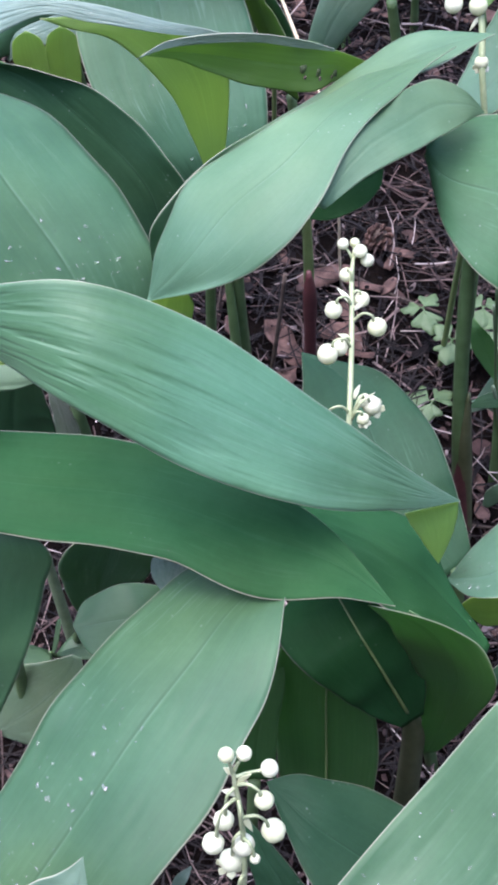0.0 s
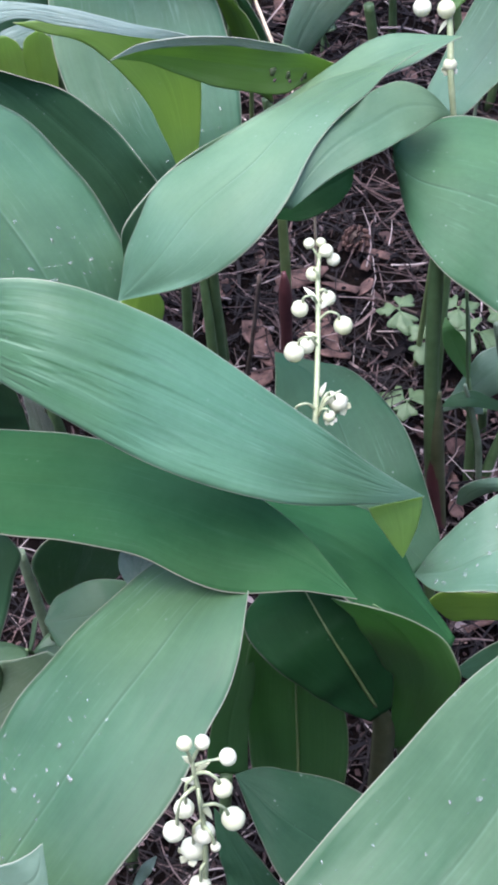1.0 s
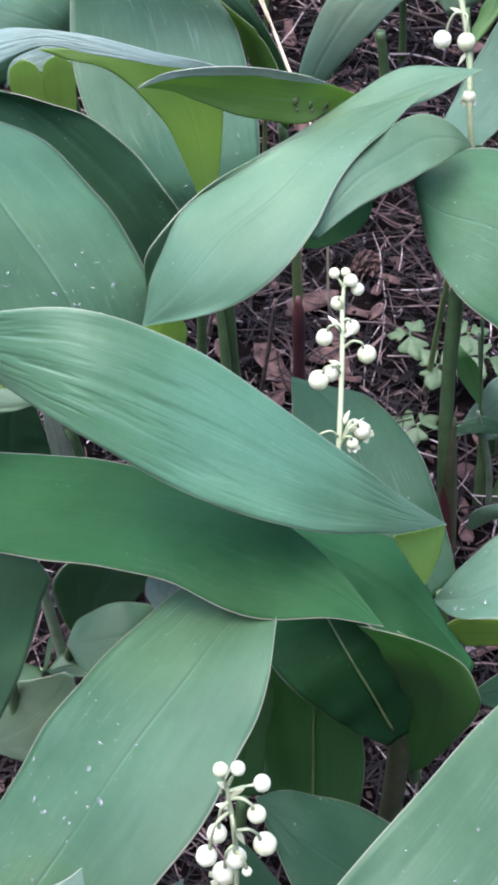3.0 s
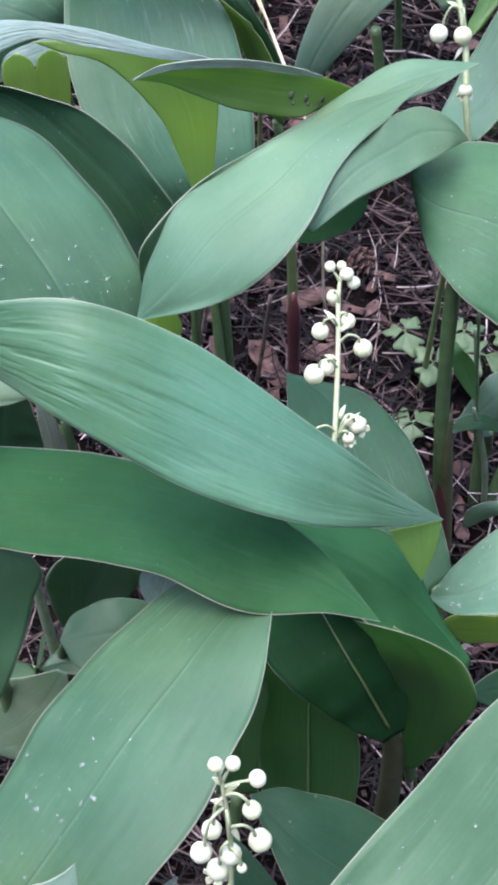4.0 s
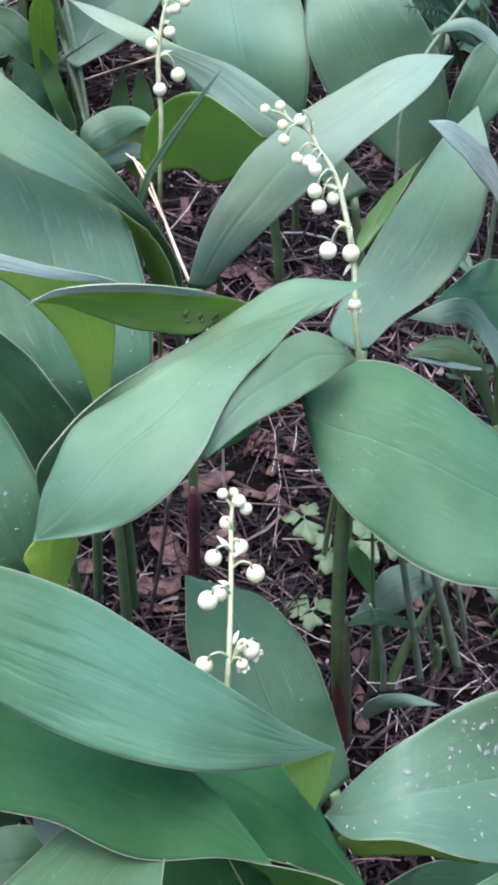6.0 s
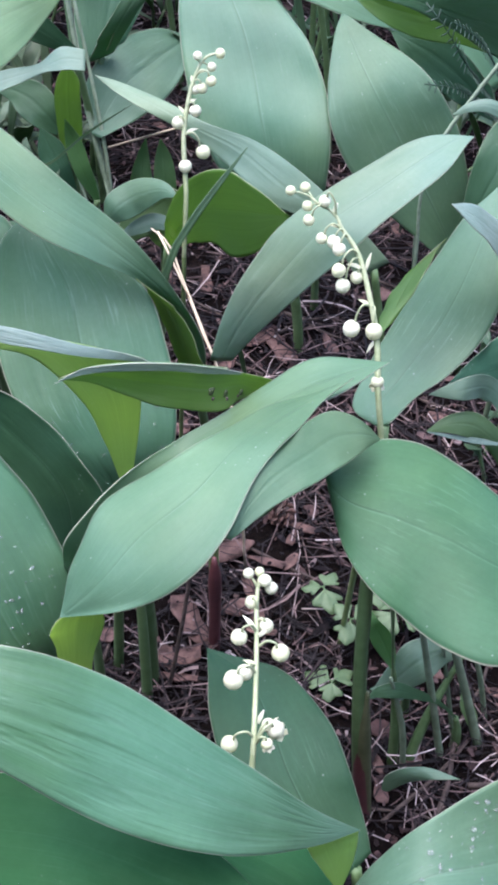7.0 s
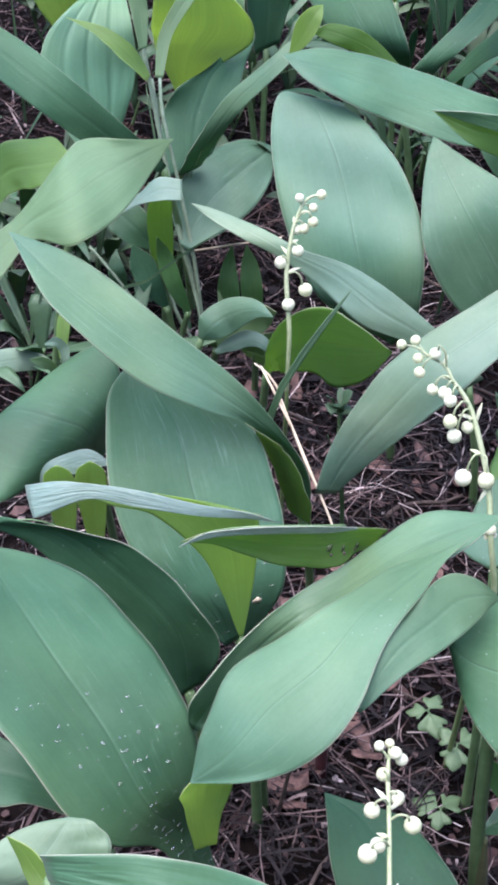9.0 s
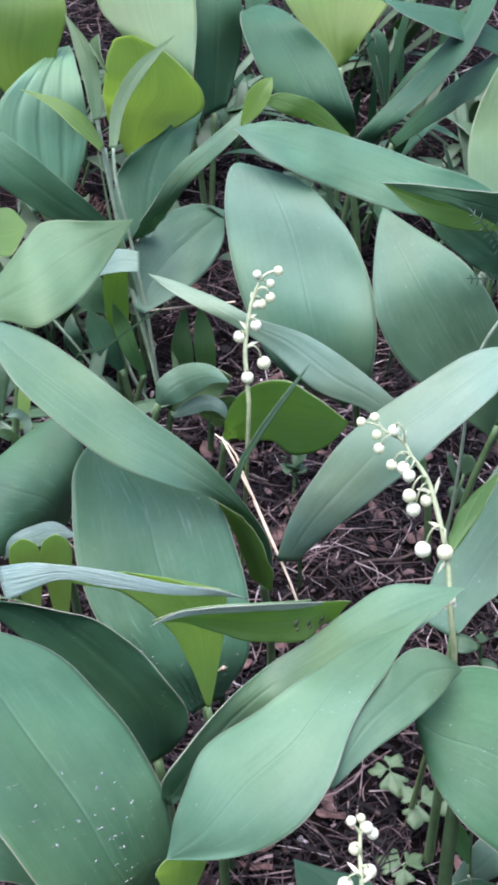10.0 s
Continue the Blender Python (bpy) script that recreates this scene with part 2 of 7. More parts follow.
PEDICEL = plain_material("pedicel", (0.16, 0.2, 0.095), (0.26, 0.3, 0.17), 0.5, 300)
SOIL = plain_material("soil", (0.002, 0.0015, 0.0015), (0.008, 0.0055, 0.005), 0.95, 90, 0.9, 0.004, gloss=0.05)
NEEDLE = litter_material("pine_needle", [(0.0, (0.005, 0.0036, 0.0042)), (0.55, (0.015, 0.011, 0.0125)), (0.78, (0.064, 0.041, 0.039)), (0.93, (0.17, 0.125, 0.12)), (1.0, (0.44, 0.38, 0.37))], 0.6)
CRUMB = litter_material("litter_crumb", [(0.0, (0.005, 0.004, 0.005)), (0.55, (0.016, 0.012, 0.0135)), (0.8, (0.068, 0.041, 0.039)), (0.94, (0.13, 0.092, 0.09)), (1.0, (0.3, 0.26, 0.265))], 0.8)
FLAKE = plain_material("dead_leaf", (0.028, 0.017, 0.016), (0.19, 0.112, 0.098), 0.75, 160, 0.4, 0.0006, island=0.4, gloss=0.15)
BARK = plain_material("twig_bark", (0.04, 0.03, 0.028), (0.1, 0.075, 0.065), 0.85, 220, 0.6, island=0.4, gloss=0.15)
WATER, _, _, _, wet_bsdf = material("water")
wet_bsdf.inputs["Base Color"].default_value = (1.0, 1.0, 1.0, 1)
wet_bsdf.inputs["Roughness"].default_value = 0.02
# The rest stays matt white, standing in for bright glints on the drops.
wet_bsdf.inputs["Transmission Weight"].default_value = 0.92
wet_bsdf.inputs["IOR"].default_value = 1.33
# Dark colour of the added, unseen ring that holds off low sky light.
SKY_BLOCK = plain_material("woodland", (0.012, 0.022, 0.008), (0.04, 0.06, 0.025), 0.9, 3.0, 0.5, 0.05)
STRAW = plain_material("straw", (0.42, 0.34, 0.24), (0.6, 0.5, 0.38), 0.7, 160, 0.3)
GRASS = plain_material("grass_blade", (0.042, 0.09, 0.045), (0.09, 0.16, 0.08), 0.5, 90, island=0.3, through=(0.08, 0.2, 0.04))
SPRIG = plain_material("feathery_leaf", (0.012, 0.034, 0.02), (0.03, 0.062, 0.038), 0.6, 90, through=(0.05, 0.14, 0.04))
DULL_HERB = plain_material("dull_herb_leaf", (0.04, 0.074, 0.034), (0.082, 0.122, 0.064), 0.55, 120, 0.3, 0.0006, island=0.2, through=(0.09, 0.2, 0.05))
HERB = plain_material("herb_leaf", (0.085, 0.14, 0.062), (0.14, 0.205, 0.105), 0.55, 120, 0.3, 0.0006, island=0.2, through=(0.14, 0.28, 0.07))


# ---- building ----
def empty(name, x, y, z=0.0):
    ob = new(name)
    ob.empty_display_size = 0.01
    ob.location = (x, y, z)
    return ob


def part(name, bm, mat, parent=None, label=""):
    me = bpy.data.meshes.new(name)
    bm.normal_update()
    bm.to_mesh(me)
    bm.free()
    me.materials.append(mat)
    me.shade_smooth()
    ob = new(name, me)
    if parent is not None:
        ob.parent = parent
        up = parent
        shift = Vector((0, 0, 0))
        while up is not None:
            shift += Vector(up.location)
            up = up.parent
        ob.location = -shift if parent.type == "EMPTY" else (0, 0, 0)
    if label:
        tagged(ob, label)
    return ob


def glide(rows, n):
    """A smooth curve through rows of numbers, at n even steps; the first three columns are a place."""
    v = np.array(rows, float)
    s = np.r_[0, np.cumsum(np.linalg.norm(np.diff(v[:, :3], axis=0), axis=1) + 1e-9)]
    s /= s[-1]
    m = np.gradient(v, s, axis=0) if len(v) > 2 else np.repeat(v[1:] - v[:1], 2, 0)
    out = []
    for u in np.linspace(0, 1, n):
        i = min(int(np.searchsorted(s, u, "right")) - 1, len(v) - 2)
        h = s[i + 1] - s[i]
        x = (u - s[i]) / h
        out.append((2 * x**3 - 3 * x * x + 1) * v[i] + (x**3 - 2 * x * x + x) * h * m[i] + (3 * x * x - 2 * x**3) * v[i + 1] + (x**3 - x * x) * h * m[i + 1])
    return [[float(x) for x in row] for row in out]


def tube(bm, rows, sides=8, n=0):
    """A round stem through rows of (x, y, z, radius)."""
    p = glide(rows, n or 3 * len(rows))
    rings = []
    for k, q in enumerate(p):
        d = (Vector(p[min(k + 1, len(p) - 1)][:3]) - Vector(p[max(k - 1, 0)][:3])).normalized()
        a = d.orthogonal().normalized()
        b = d.cross(a)
        rings.append([bm.verts.new(Vector(q[:3]) + q[3] * (math.cos(w) * a + math.sin(w) * b)) for w in [2 * math.pi * i / sides for i in range(sides)]])
    # keep neighbouring rings aligned
    for k in range(1, len(rings)):
        first = rings[k - 1][0].co
        s = min(range(sides), key=lambda i: (rings[k][i].co - first).length)
        rings[k] = rings[k][s:] + rings[k][:s]
    for r, q in zip(rings, rings[1:]):
        for i in range(sides):
            bm.faces.new((r[i], r[(i + 1) % sides], q[(i + 1) % sides], q[i]))
    bm.faces.new(rings[0][::-1])
    bm.faces.new(rings[-1])
    return bm


def swell(seed, v, u, w):
    """Slow unevenness of a blade, v along and u across it, for its half width w."""
    a = noise.noise(Vector((2.6 * v + 3.7 * seed, 0.9 * u, 1.9 * seed))) + 0.5 * noise.noise(Vector((7.0 * v + 1.7 * seed, 1.6 * u, 5.1 * seed)))
    return 0.0014 * min(1, w / 0.02) * abs(u) * a


def blade(rows, cup, seed, along=46, across=26, thick=0.00034, wave=0.0018, groove=0.0003, pleat=0.0):
    """A leaf blade: rows of midrib place and the vector from midrib to its right edge, base to tip."""
    p = glide(rows, along)
    bm = bmesh.new()
    uv = bm.loops.layers.uv.new("UVMap")
    wave *= min(1, sum((Vector(q[:3]) - Vector(r[:3])).length for q, r in zip(p, p[1:])) / 0.09)
    top, low = [], []
    for k, q in enumerate(p):
        c, h = Vector(q[:3]), Vector(q[3:6])
        d = Vector(p[min(k + 1, along - 1)][:3]) - Vector(p[max(k - 1, 0)][:3])
        nrm = d.cross(h) if h.length > 1e-6 else Vector((0, 0, 1))
        nrm = nrm.normalized() if nrm.length > 1e-9 else Vector((0, 0, 1))
        if nrm.z - 0.6 * nrm.y < 0:
            nrm = -nrm
        w = h.length
        a, b = [], []
        for i in range(across + 1):
            u = 2 * i / across - 1
            ripple = wave * min(1, w / 0.01) * abs(u) ** 2 * noise.noise(Vector((k * 0.16 + seed * 7.1, 1.3 * u, seed)))
            ridge = 0.000006 * min(1, w / 0.01) * math.sin(24 * u + seed) - pleat * min(1, w / 0.01) * max(0, math.cos(13 * u)) ** 3
            off = cup * w * (abs(u) ** 1.6 - 1) + ripple + ridge + swell(seed, k / (along - 1), u, w) - groove * max(0, 1 - abs(u) * 10) * min(1, w / 0.01)
            place = c + u * h + off * nrm
            a.append(bm.verts.new(place + 0.5 * thick * nrm))
            b.append(bm.verts.new(place - 0.5 * thick * nrm))
        top.append(a)
        low.append(b)

    def face(vs, us):
        f = bm.faces.new(vs)
        for loop, at in zip(f.loops, us):
            loop[uv].uv = at

    for k in range(along - 1):
        v0, v1 = k / (along - 1), (k + 1) / (along - 1)
        for i in range(across):
            u0, u1 = i / across, (i + 1) / across
            face((top[k][i], top[k][i + 1], top[k + 1][i + 1], top[k + 1][i]), ((u0, v0), (u1, v0), (u1, v1), (u0, v1)))
            face((low[k][i], low[k + 1][i], low[k + 1][i + 1], low[k][i + 1]), ((u0, v0), (u0, v1), (u1, v1), (u1, v0)))
        for i, u in ((0, 0.0), (across, 1.0)):
            face((top[k][i], top[k + 1][i], low[k + 1][i], low[k][i]), ((u, v0), (u, v1), (u, v1), (u, v0)))
    for k in (0, along - 1):
        for i in range(across):
            face((top[k][i], low[k][i], low[k][i + 1], top[k][i + 1]), ((i / across, k / along),) * 4)
    bmesh.ops.recalc_face_normals(bm, faces=bm.faces)
    return bm


count = [0]


def on_blade(rows, cup, u, v, seed=0, wave=0.0018):
    """A place on the upper face of a blade, and its normal."""
    p = glide(rows, 41)
    k = min(39, max(1, int(v * 40)))
    c, h = Vector(p[k][:3]), Vector(p[k][3:6])
    nrm = (Vector(p[k + 1][:3]) - Vector(p[k - 1][:3])).cross(h).normalized()
    if nrm.z - 0.6 * nrm.y < 0:
        nrm = -nrm
    off = cup * h.length * (abs(u) ** 1.6 - 1) + 0.0004
    if seed:
        wave *= min(1, sum((Vector(q[:3]) - Vector(r[:3])).length for q, r in zip(p, p[1:])) / 0.09)
        off += swell(seed, v, u, h.length) + wave * min(1, h.length / 0.01) * abs(u) ** 2 * noise.noise(Vector((7.2 * v + seed * 7.1, 1.3 * u, seed)))
    return c + u * h + off * nrm, nrm


def drop_mesh():
    """One flattened rain drop of unit size."""
    bm = bmesh.new()
    rings = [[bm.verts.new((math.cos(w) * math.cos(x), math.cos(w) * math.sin(x), 0.5 * math.sin(w))) for x in [i * math.pi / 5 for i in range(10)]] for w in (-0.15, 0.35, 0.8, 1.2)]
    for p, q in zip(rings, rings[1:]):
        for i in range(10):
            bm.faces.new((p[i], p[(i + 1) % 10], q[(i + 1) % 10], q[i]))
    bm.faces.new(rings[-1])
    me = bpy.data.meshes.new("water_drop")
    bm.to_mesh(me)
    bm.free()
    me.materials.append(WATER)
    me.shade_smooth()
    return me


DROP = drop_mesh()


def drops(leaf, rows, cup, number, u0, u1, v0, v1, size, seed, wave):
    """Rain drops lying on a blade."""
    rnd = random.Random(seed)
    for _ in range(number):
        c, nrm = on_blade(rows, cup, rnd.uniform(u0, u1), v0 + (v1 - v0) * rnd.random() ** 1.4, seed, wave)
        r = size * (0.11 + 0.3 * rnd.random() ** 3) * (1 if rnd.random() < 0.9 else 1.4)
        ob = new("water_drop", DROP)
        ob.parent = leaf
        ob.matrix_basis = Matrix.LocRotScale(c, nrm.to_track_quat("Z", "Y") @ Euler((0, 0, rnd.uniform(0, 6.3))).to_quaternion(), Vector((r * rnd.uniform(1, 1.9), r * rnd.uniform(0.7, 1.2), r)))


def spot(c, nrm, size, seed):
    """A dead or torn patch, a hair thicker than the blade that it goes through."""
    rnd = random.Random(seed)
    a = nrm.orthogonal().normalized()
    d = nrm.cross(a)
    bm = bmesh.new()
    rim = [size * rnd.uniform(0.6, 1.1) * (math.cos(w) * a + 0.7 * math.sin(w) * d) for w in [i * math.pi / 6 for i in range(12)]]
    top = [bm.verts.new(c + q - 0.0001 * nrm) for q in rim]
    low = [bm.verts.new(c + q - 0.0011 * nrm) for q in rim]
    bm.faces.new(top)
    bm.faces.new(low[::-1])
    for i in range(12):
        bm.faces.new((top[i], low[i], low[(i + 1) % 12], top[(i + 1) % 12]))
    return bm


def shoot(label, leaves, base=None, stems=(), name="lily_of_the_valley", category="plant", group="lily of the valley shoots"):
    """A shoot: leaves given as (rows, cup, material, 1 for a stalk + 2 for a raised midrib + 4 for none + 8 for pleats + 16 for a wavy edge, drops), and stems as (material, rows of place and radius)."""
    first = leaves[0][0]
    if base is None:
        c, d = Vector(first[0][:3]), Vector(first[0][:3]) - Vector(first[1][:3])
        d.z = 0
        d = d.normalized() * min(0.02, 0.15 * c.z) if d.length > 1e-6 else d
        base = (c.x + d.x, c.y + d.y)
    plant = tagged(empty(name, *base), label, category, group)
    for rows, cup, mat, stalk, wet, *spots in leaves:
        count[0] += 1
        wave = 0.0042 if stalk & 16 else 0.0018
        leaf = part("leaf", blade(rows, cup, count[0], wave=wave, across=52 if stalk & 8 else 26, pleat=0.0006 if stalk & 8 else 0.0), mat, plant)
        if wet:
            drops(leaf, rows, cup, *wet, count[0], wave)
        c = Vector(rows[0][:3])
        for u, v, size, shade in spots:
            part("dead_spot", spot(*on_blade(rows, cup, u, v, count[0]), size, count[0]), shade, leaf)
        if not stalk & 4:
            line = [on_blade(rows, cup, 0, v) for v in np.linspace(0.08, 0.88, 12)]
            sink = 0.0002 if stalk & 2 else -0.0022
            part("midrib", tube(bmesh.new(), [(*(p + sink * n), (0.0005 if stalk & 2 else 0.0006) * (1 - 0.055 * i)) for i, (p, n) in enumerate(line)], 6, 24), STEM_FRESH if stalk & 2 else STEM, leaf)
        if stalk & 1 and c.z > 0.012:
            w = max(0.0009, min(0.002, Vector(rows[0][3:6]).length))
            mid = Vector((base[0] + 0.35 * (c.x - base[0]), base[1] + 0.35 * (c.y - base[1]), 0.5 * c.z))
            part("stalk", tube(bmesh.new(), [(*base, -0.004, 0.0023), (*mid, 0.0019), (*c, w)], 10, 12), STEM, plant)
    for mat, rows in stems:
        part("stalk", tube(bmesh.new(), rows, 10, 5 * len(rows)), mat, plant)
    return plant


# ---- lily of the valley shoots ----
shoot(
    'broad brushed blue-green leaf pair arching over a dark leaf',
    [
        ([(-0.0634, 0.2162, 0.2215, 0.0023, -0.0032, -0.0069), (-0.0377, 0.2045, 0.2253, -0.0002, -0.0094, -0.0105), (-0.0133, 0.2006, 0.2125, 0.0001, -0.0137, -0.0097), (0.0125, 0.1971, 0.1962, -0.0001, -0.0109, -0.0058), (0.0355, 0.2014, 0.1759, -0.0001, -0.0044, -0.0023), (0.0514, 0.2114, 0.1559, 0.0000, 0.0000, 0.0000)],
         -0.12, BRUSHED, 1, (16, -0.9, 0.9, 0.1, 0.95, 0.0003)),
        ([(0.0434, 0.2061, 0.1610, 0.0077, 0.0051, -0.0050), (0.0447, 0.2029, 0.1550, 0.0051, 0.0033, -0.0030), (0.0456, 0.1990, 0.1460, 0.0000, 0.0000, 0.0000)],
         0, YOUNG, 4, ()),
        # Shade of the brushed leaf lies in this darker colour.
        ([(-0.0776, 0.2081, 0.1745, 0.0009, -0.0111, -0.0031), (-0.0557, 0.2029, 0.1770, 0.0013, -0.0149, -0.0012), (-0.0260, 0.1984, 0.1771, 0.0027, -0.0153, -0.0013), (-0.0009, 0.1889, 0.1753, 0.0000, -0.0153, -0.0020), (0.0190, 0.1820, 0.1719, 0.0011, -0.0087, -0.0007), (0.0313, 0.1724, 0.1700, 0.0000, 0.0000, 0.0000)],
         -0.04, LEAF_SHADED, 0, (9, 0.2, 0.95, 0.15, 0.5, 0.0004)),
        ([(-0.0632, 0.2211, 0.2000, -0.0056, -0.0006, 0.0000), (-0.0703, 0.2297, 0.2035, -0.0034, 0.0005, -0.0015), (-0.0740, 0.2338, 0.2070, -0.0022, 0.0006, -0.0010), (-0.0776, 0.2364, 0.2080, 0.0000, 0.0000, 0.0000)],
         0, YOUNG, 4, ()),
    ],
    None,
    [],
)
shoot(
    'shaded deep green leaves curled round one stalk',
    [
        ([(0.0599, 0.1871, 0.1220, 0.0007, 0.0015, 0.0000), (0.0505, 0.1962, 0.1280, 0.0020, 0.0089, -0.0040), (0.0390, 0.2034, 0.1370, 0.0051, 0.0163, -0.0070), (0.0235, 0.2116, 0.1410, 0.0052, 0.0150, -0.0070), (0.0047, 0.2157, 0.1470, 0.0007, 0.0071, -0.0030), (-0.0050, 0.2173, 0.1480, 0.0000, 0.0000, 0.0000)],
         -0.05, LEAF_SHADED, 0, (9, -0.8, 0.8, 0.1, 0.6, 0.0004)),
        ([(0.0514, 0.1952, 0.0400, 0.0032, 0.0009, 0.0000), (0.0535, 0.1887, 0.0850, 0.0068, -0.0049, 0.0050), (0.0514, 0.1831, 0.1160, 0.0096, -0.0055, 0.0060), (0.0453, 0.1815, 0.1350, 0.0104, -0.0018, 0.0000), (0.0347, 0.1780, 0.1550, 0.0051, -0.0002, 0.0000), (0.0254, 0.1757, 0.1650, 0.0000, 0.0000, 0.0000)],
         0.1, SHADE_GREEN, 0, ()),
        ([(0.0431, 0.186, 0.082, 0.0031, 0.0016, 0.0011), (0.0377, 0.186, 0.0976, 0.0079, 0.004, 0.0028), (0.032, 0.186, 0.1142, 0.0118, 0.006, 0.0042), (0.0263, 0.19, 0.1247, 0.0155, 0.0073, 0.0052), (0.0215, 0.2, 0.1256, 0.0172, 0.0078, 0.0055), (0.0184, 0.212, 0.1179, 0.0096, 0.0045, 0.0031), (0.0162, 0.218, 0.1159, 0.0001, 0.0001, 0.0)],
         0.1, LEAF_SHADED, 2, ()),
    ],
    (0.0470, 0.1952),
    [(STEM_OLIVE, [(0.0470, 0.1952, -0.0050, 0.00386), (0.0466, 0.1952, 0.0379, 0.00376), (0.0452, 0.1952, 0.0619, 0.00309), (0.0429, 0.1952, 0.0713, 0.00135)]), (STEM, [(0.0585, 0.2085, -0.0050, 0.00196), (0.0544, 0.2085, 0.0222, 0.00225), (0.0507, 0.2085, 0.0546, 0.00177)])],
)
shoot(
    'broad flat green leaf with fine rain specks',
    [
        ([(-0.0656, 0.1011, 0.1325, 0.0152, -0.0159, 0.0025), (-0.0548, 0.1110, 0.1425, 0.0147, -0.0156, 0.0025), (-0.0395, 0.1275, 0.1550, 0.0148, -0.0191, 0.0050), (-0.0259, 0.1451, 0.1635, 0.0157, -0.0198, 0.0065), (-0.0155, 0.1587, 0.1665, 0.0131, -0.0190, 0.0065), (-0.0050, 0.1744, 0.1665, 0.0089, -0.0159, 0.0065), (0.0044, 0.1830, 0.1680, 0.0015, -0.0095, 0.0040)],
         -0.08, MIDGREEN, 1, (80, -0.9, 0.1, 0.2, 0.6, 0.0012)),
    ],
    None,
    [],
)
shoot(
    'broad satin green leaf with bright rain drops',
    [
        ([(0.0081, 0.0746, 0.1300, 0.0096, -0.0057, 0.0000), (0.0194, 0.0817, 0.1600, 0.0200, -0.0089, 0.0000), (0.0364, 0.0950, 0.1725, 0.0207, -0.0111, -0.0025), (0.0551, 0.1148, 0.1750, 0.0203, -0.0109, -0.0050), (0.0724, 0.1392, 0.1750, 0.0153, -0.0096, -0.0050), (0.0872, 0.1606, 0.1725, 0.0075, -0.0038, -0.0025), (0.1004, 0.1761, 0.1650, 0.0000, 0.0000, 0.0000)],
         0.08, MIDGREEN, 17, (50, -0.95, -0.1, 0.2, 0.6, 0.0017)),
    ],
    None,
    [],
)
shoot(
    'dull green leaf standing at the edge of the patch',
    [
        ([(-0.0881, 0.1671, 0.0800, 0.0043, 0.0033, 0.0000), (-0.0811, 0.1813, 0.1200, 0.0165, -0.0002, 0.0000), (-0.0740, 0.1900, 0.1500, 0.0197, 0.0006, 0.0000), (-0.0683, 0.1951, 0.1675, 0.0152, -0.0012, -0.0025), (-0.0714, 0.2045, 0.1700, 0.0051, -0.0018, 0.0000), (-0.0725, 0.2079, 0.1700, 0.0000, 0.0000, 0.0000)],
         0.05, MIDGREEN, 1, ()),
    ],
    None,
    [],
)
shoot(
    'small rounded green leaf under larger ones',
    [
        ([(-0.0164, 0.2143, 0.0900, -0.0007, -0.0048, 0.0000), (-0.0272, 0.2077, 0.1075, 0.0001, -0.0066, -0.0025), (-0.0353, 0.2031, 0.1125, 0.0003, -0.0101, -0.0025), (-0.0440, 0.2020, 0.1115, 0.0005, -0.0097, -0.0015), (-0.0501, 0.2018, 0.1100, 0.0009, -0.0059, 0.0000), (-0.0525, 0.2022, 0.1100, 0.0000, 0.0000, 0.0000)],
         -0.1, MIDGREEN, 1, (7, -0.6, 0.6, 0.4, 0.9, 0.0006)),
    ],
    None,
    [],
)
shoot(
    'shaded green leaf on a pale stem above litter',
    [
        ([(-0.0532, 0.2379, 0.0500, 0.0041, 0.0010, 0.0000), (-0.0498, 0.2331, 0.0800, 0.0115, -0.0007, -0.0000), (-0.0449, 0.2310, 0.1000, 0.0143, -0.0002, 0.0000), (-0.0424, 0.2311, 0.1150, 0.0066, -0.0001, 0.0000), (-0.0420, 0.2336, 0.1200, 0.0000, 0.0000, 0.0000)],
         0.1, SATIN, 1, (12, -0.7, 0.7, 0.4, 0.8, 0.0007)),
    ],
    (-0.0679, 0.2553),
    [(STEM_PALE, [(-0.0679, 0.2553, -0.0050, 0.00208), (-0.0694, 0.2553, 0.0340, 0.00195), (-0.0708, 0.2553, 0.0646, 0.00167)])],
)
shoot(
    'pale waxy leaf tip showing between broad leaves',
    [
        ([(-0.0235, 0.1887, 0.1500, 0.0012, -0.0002, 0.0000), (-0.0213, 0.1917, 0.1550, 0.0058, -0.0007, 0.0010), (-0.0197, 0.1944, 0.1590, 0.0060, -0.0007, 0.0010), (-0.0198, 0.1980, 0.1600, 0.0000, 0.0000, 0.0000)],
         0, WAXY, 1, ()),
    ],
    None,
    [],
)
shoot(
    'upright shaded dark green leaf with raised midrib',
    [
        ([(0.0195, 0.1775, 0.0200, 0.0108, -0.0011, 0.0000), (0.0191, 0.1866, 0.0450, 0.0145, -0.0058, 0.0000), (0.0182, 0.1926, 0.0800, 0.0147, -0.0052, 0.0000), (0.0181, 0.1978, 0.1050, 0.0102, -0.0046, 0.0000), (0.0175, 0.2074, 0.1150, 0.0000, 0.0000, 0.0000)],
         0.1, SHADE_GREEN, 2, (4, -0.6, 0.6, 0.5, 0.8, 0.0005)),
    ],
    (0.0209, 0.1826),
    [],
)
shoot(
    'narrow dark leaf deep in the shade of others',
    [
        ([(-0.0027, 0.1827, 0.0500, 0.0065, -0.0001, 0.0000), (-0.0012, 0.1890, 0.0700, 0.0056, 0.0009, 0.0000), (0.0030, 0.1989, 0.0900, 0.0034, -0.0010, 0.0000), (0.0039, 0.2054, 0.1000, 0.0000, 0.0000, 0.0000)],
         0.05, SHADE_GREEN, 1, ()),
    ],
    None,
    [],
)
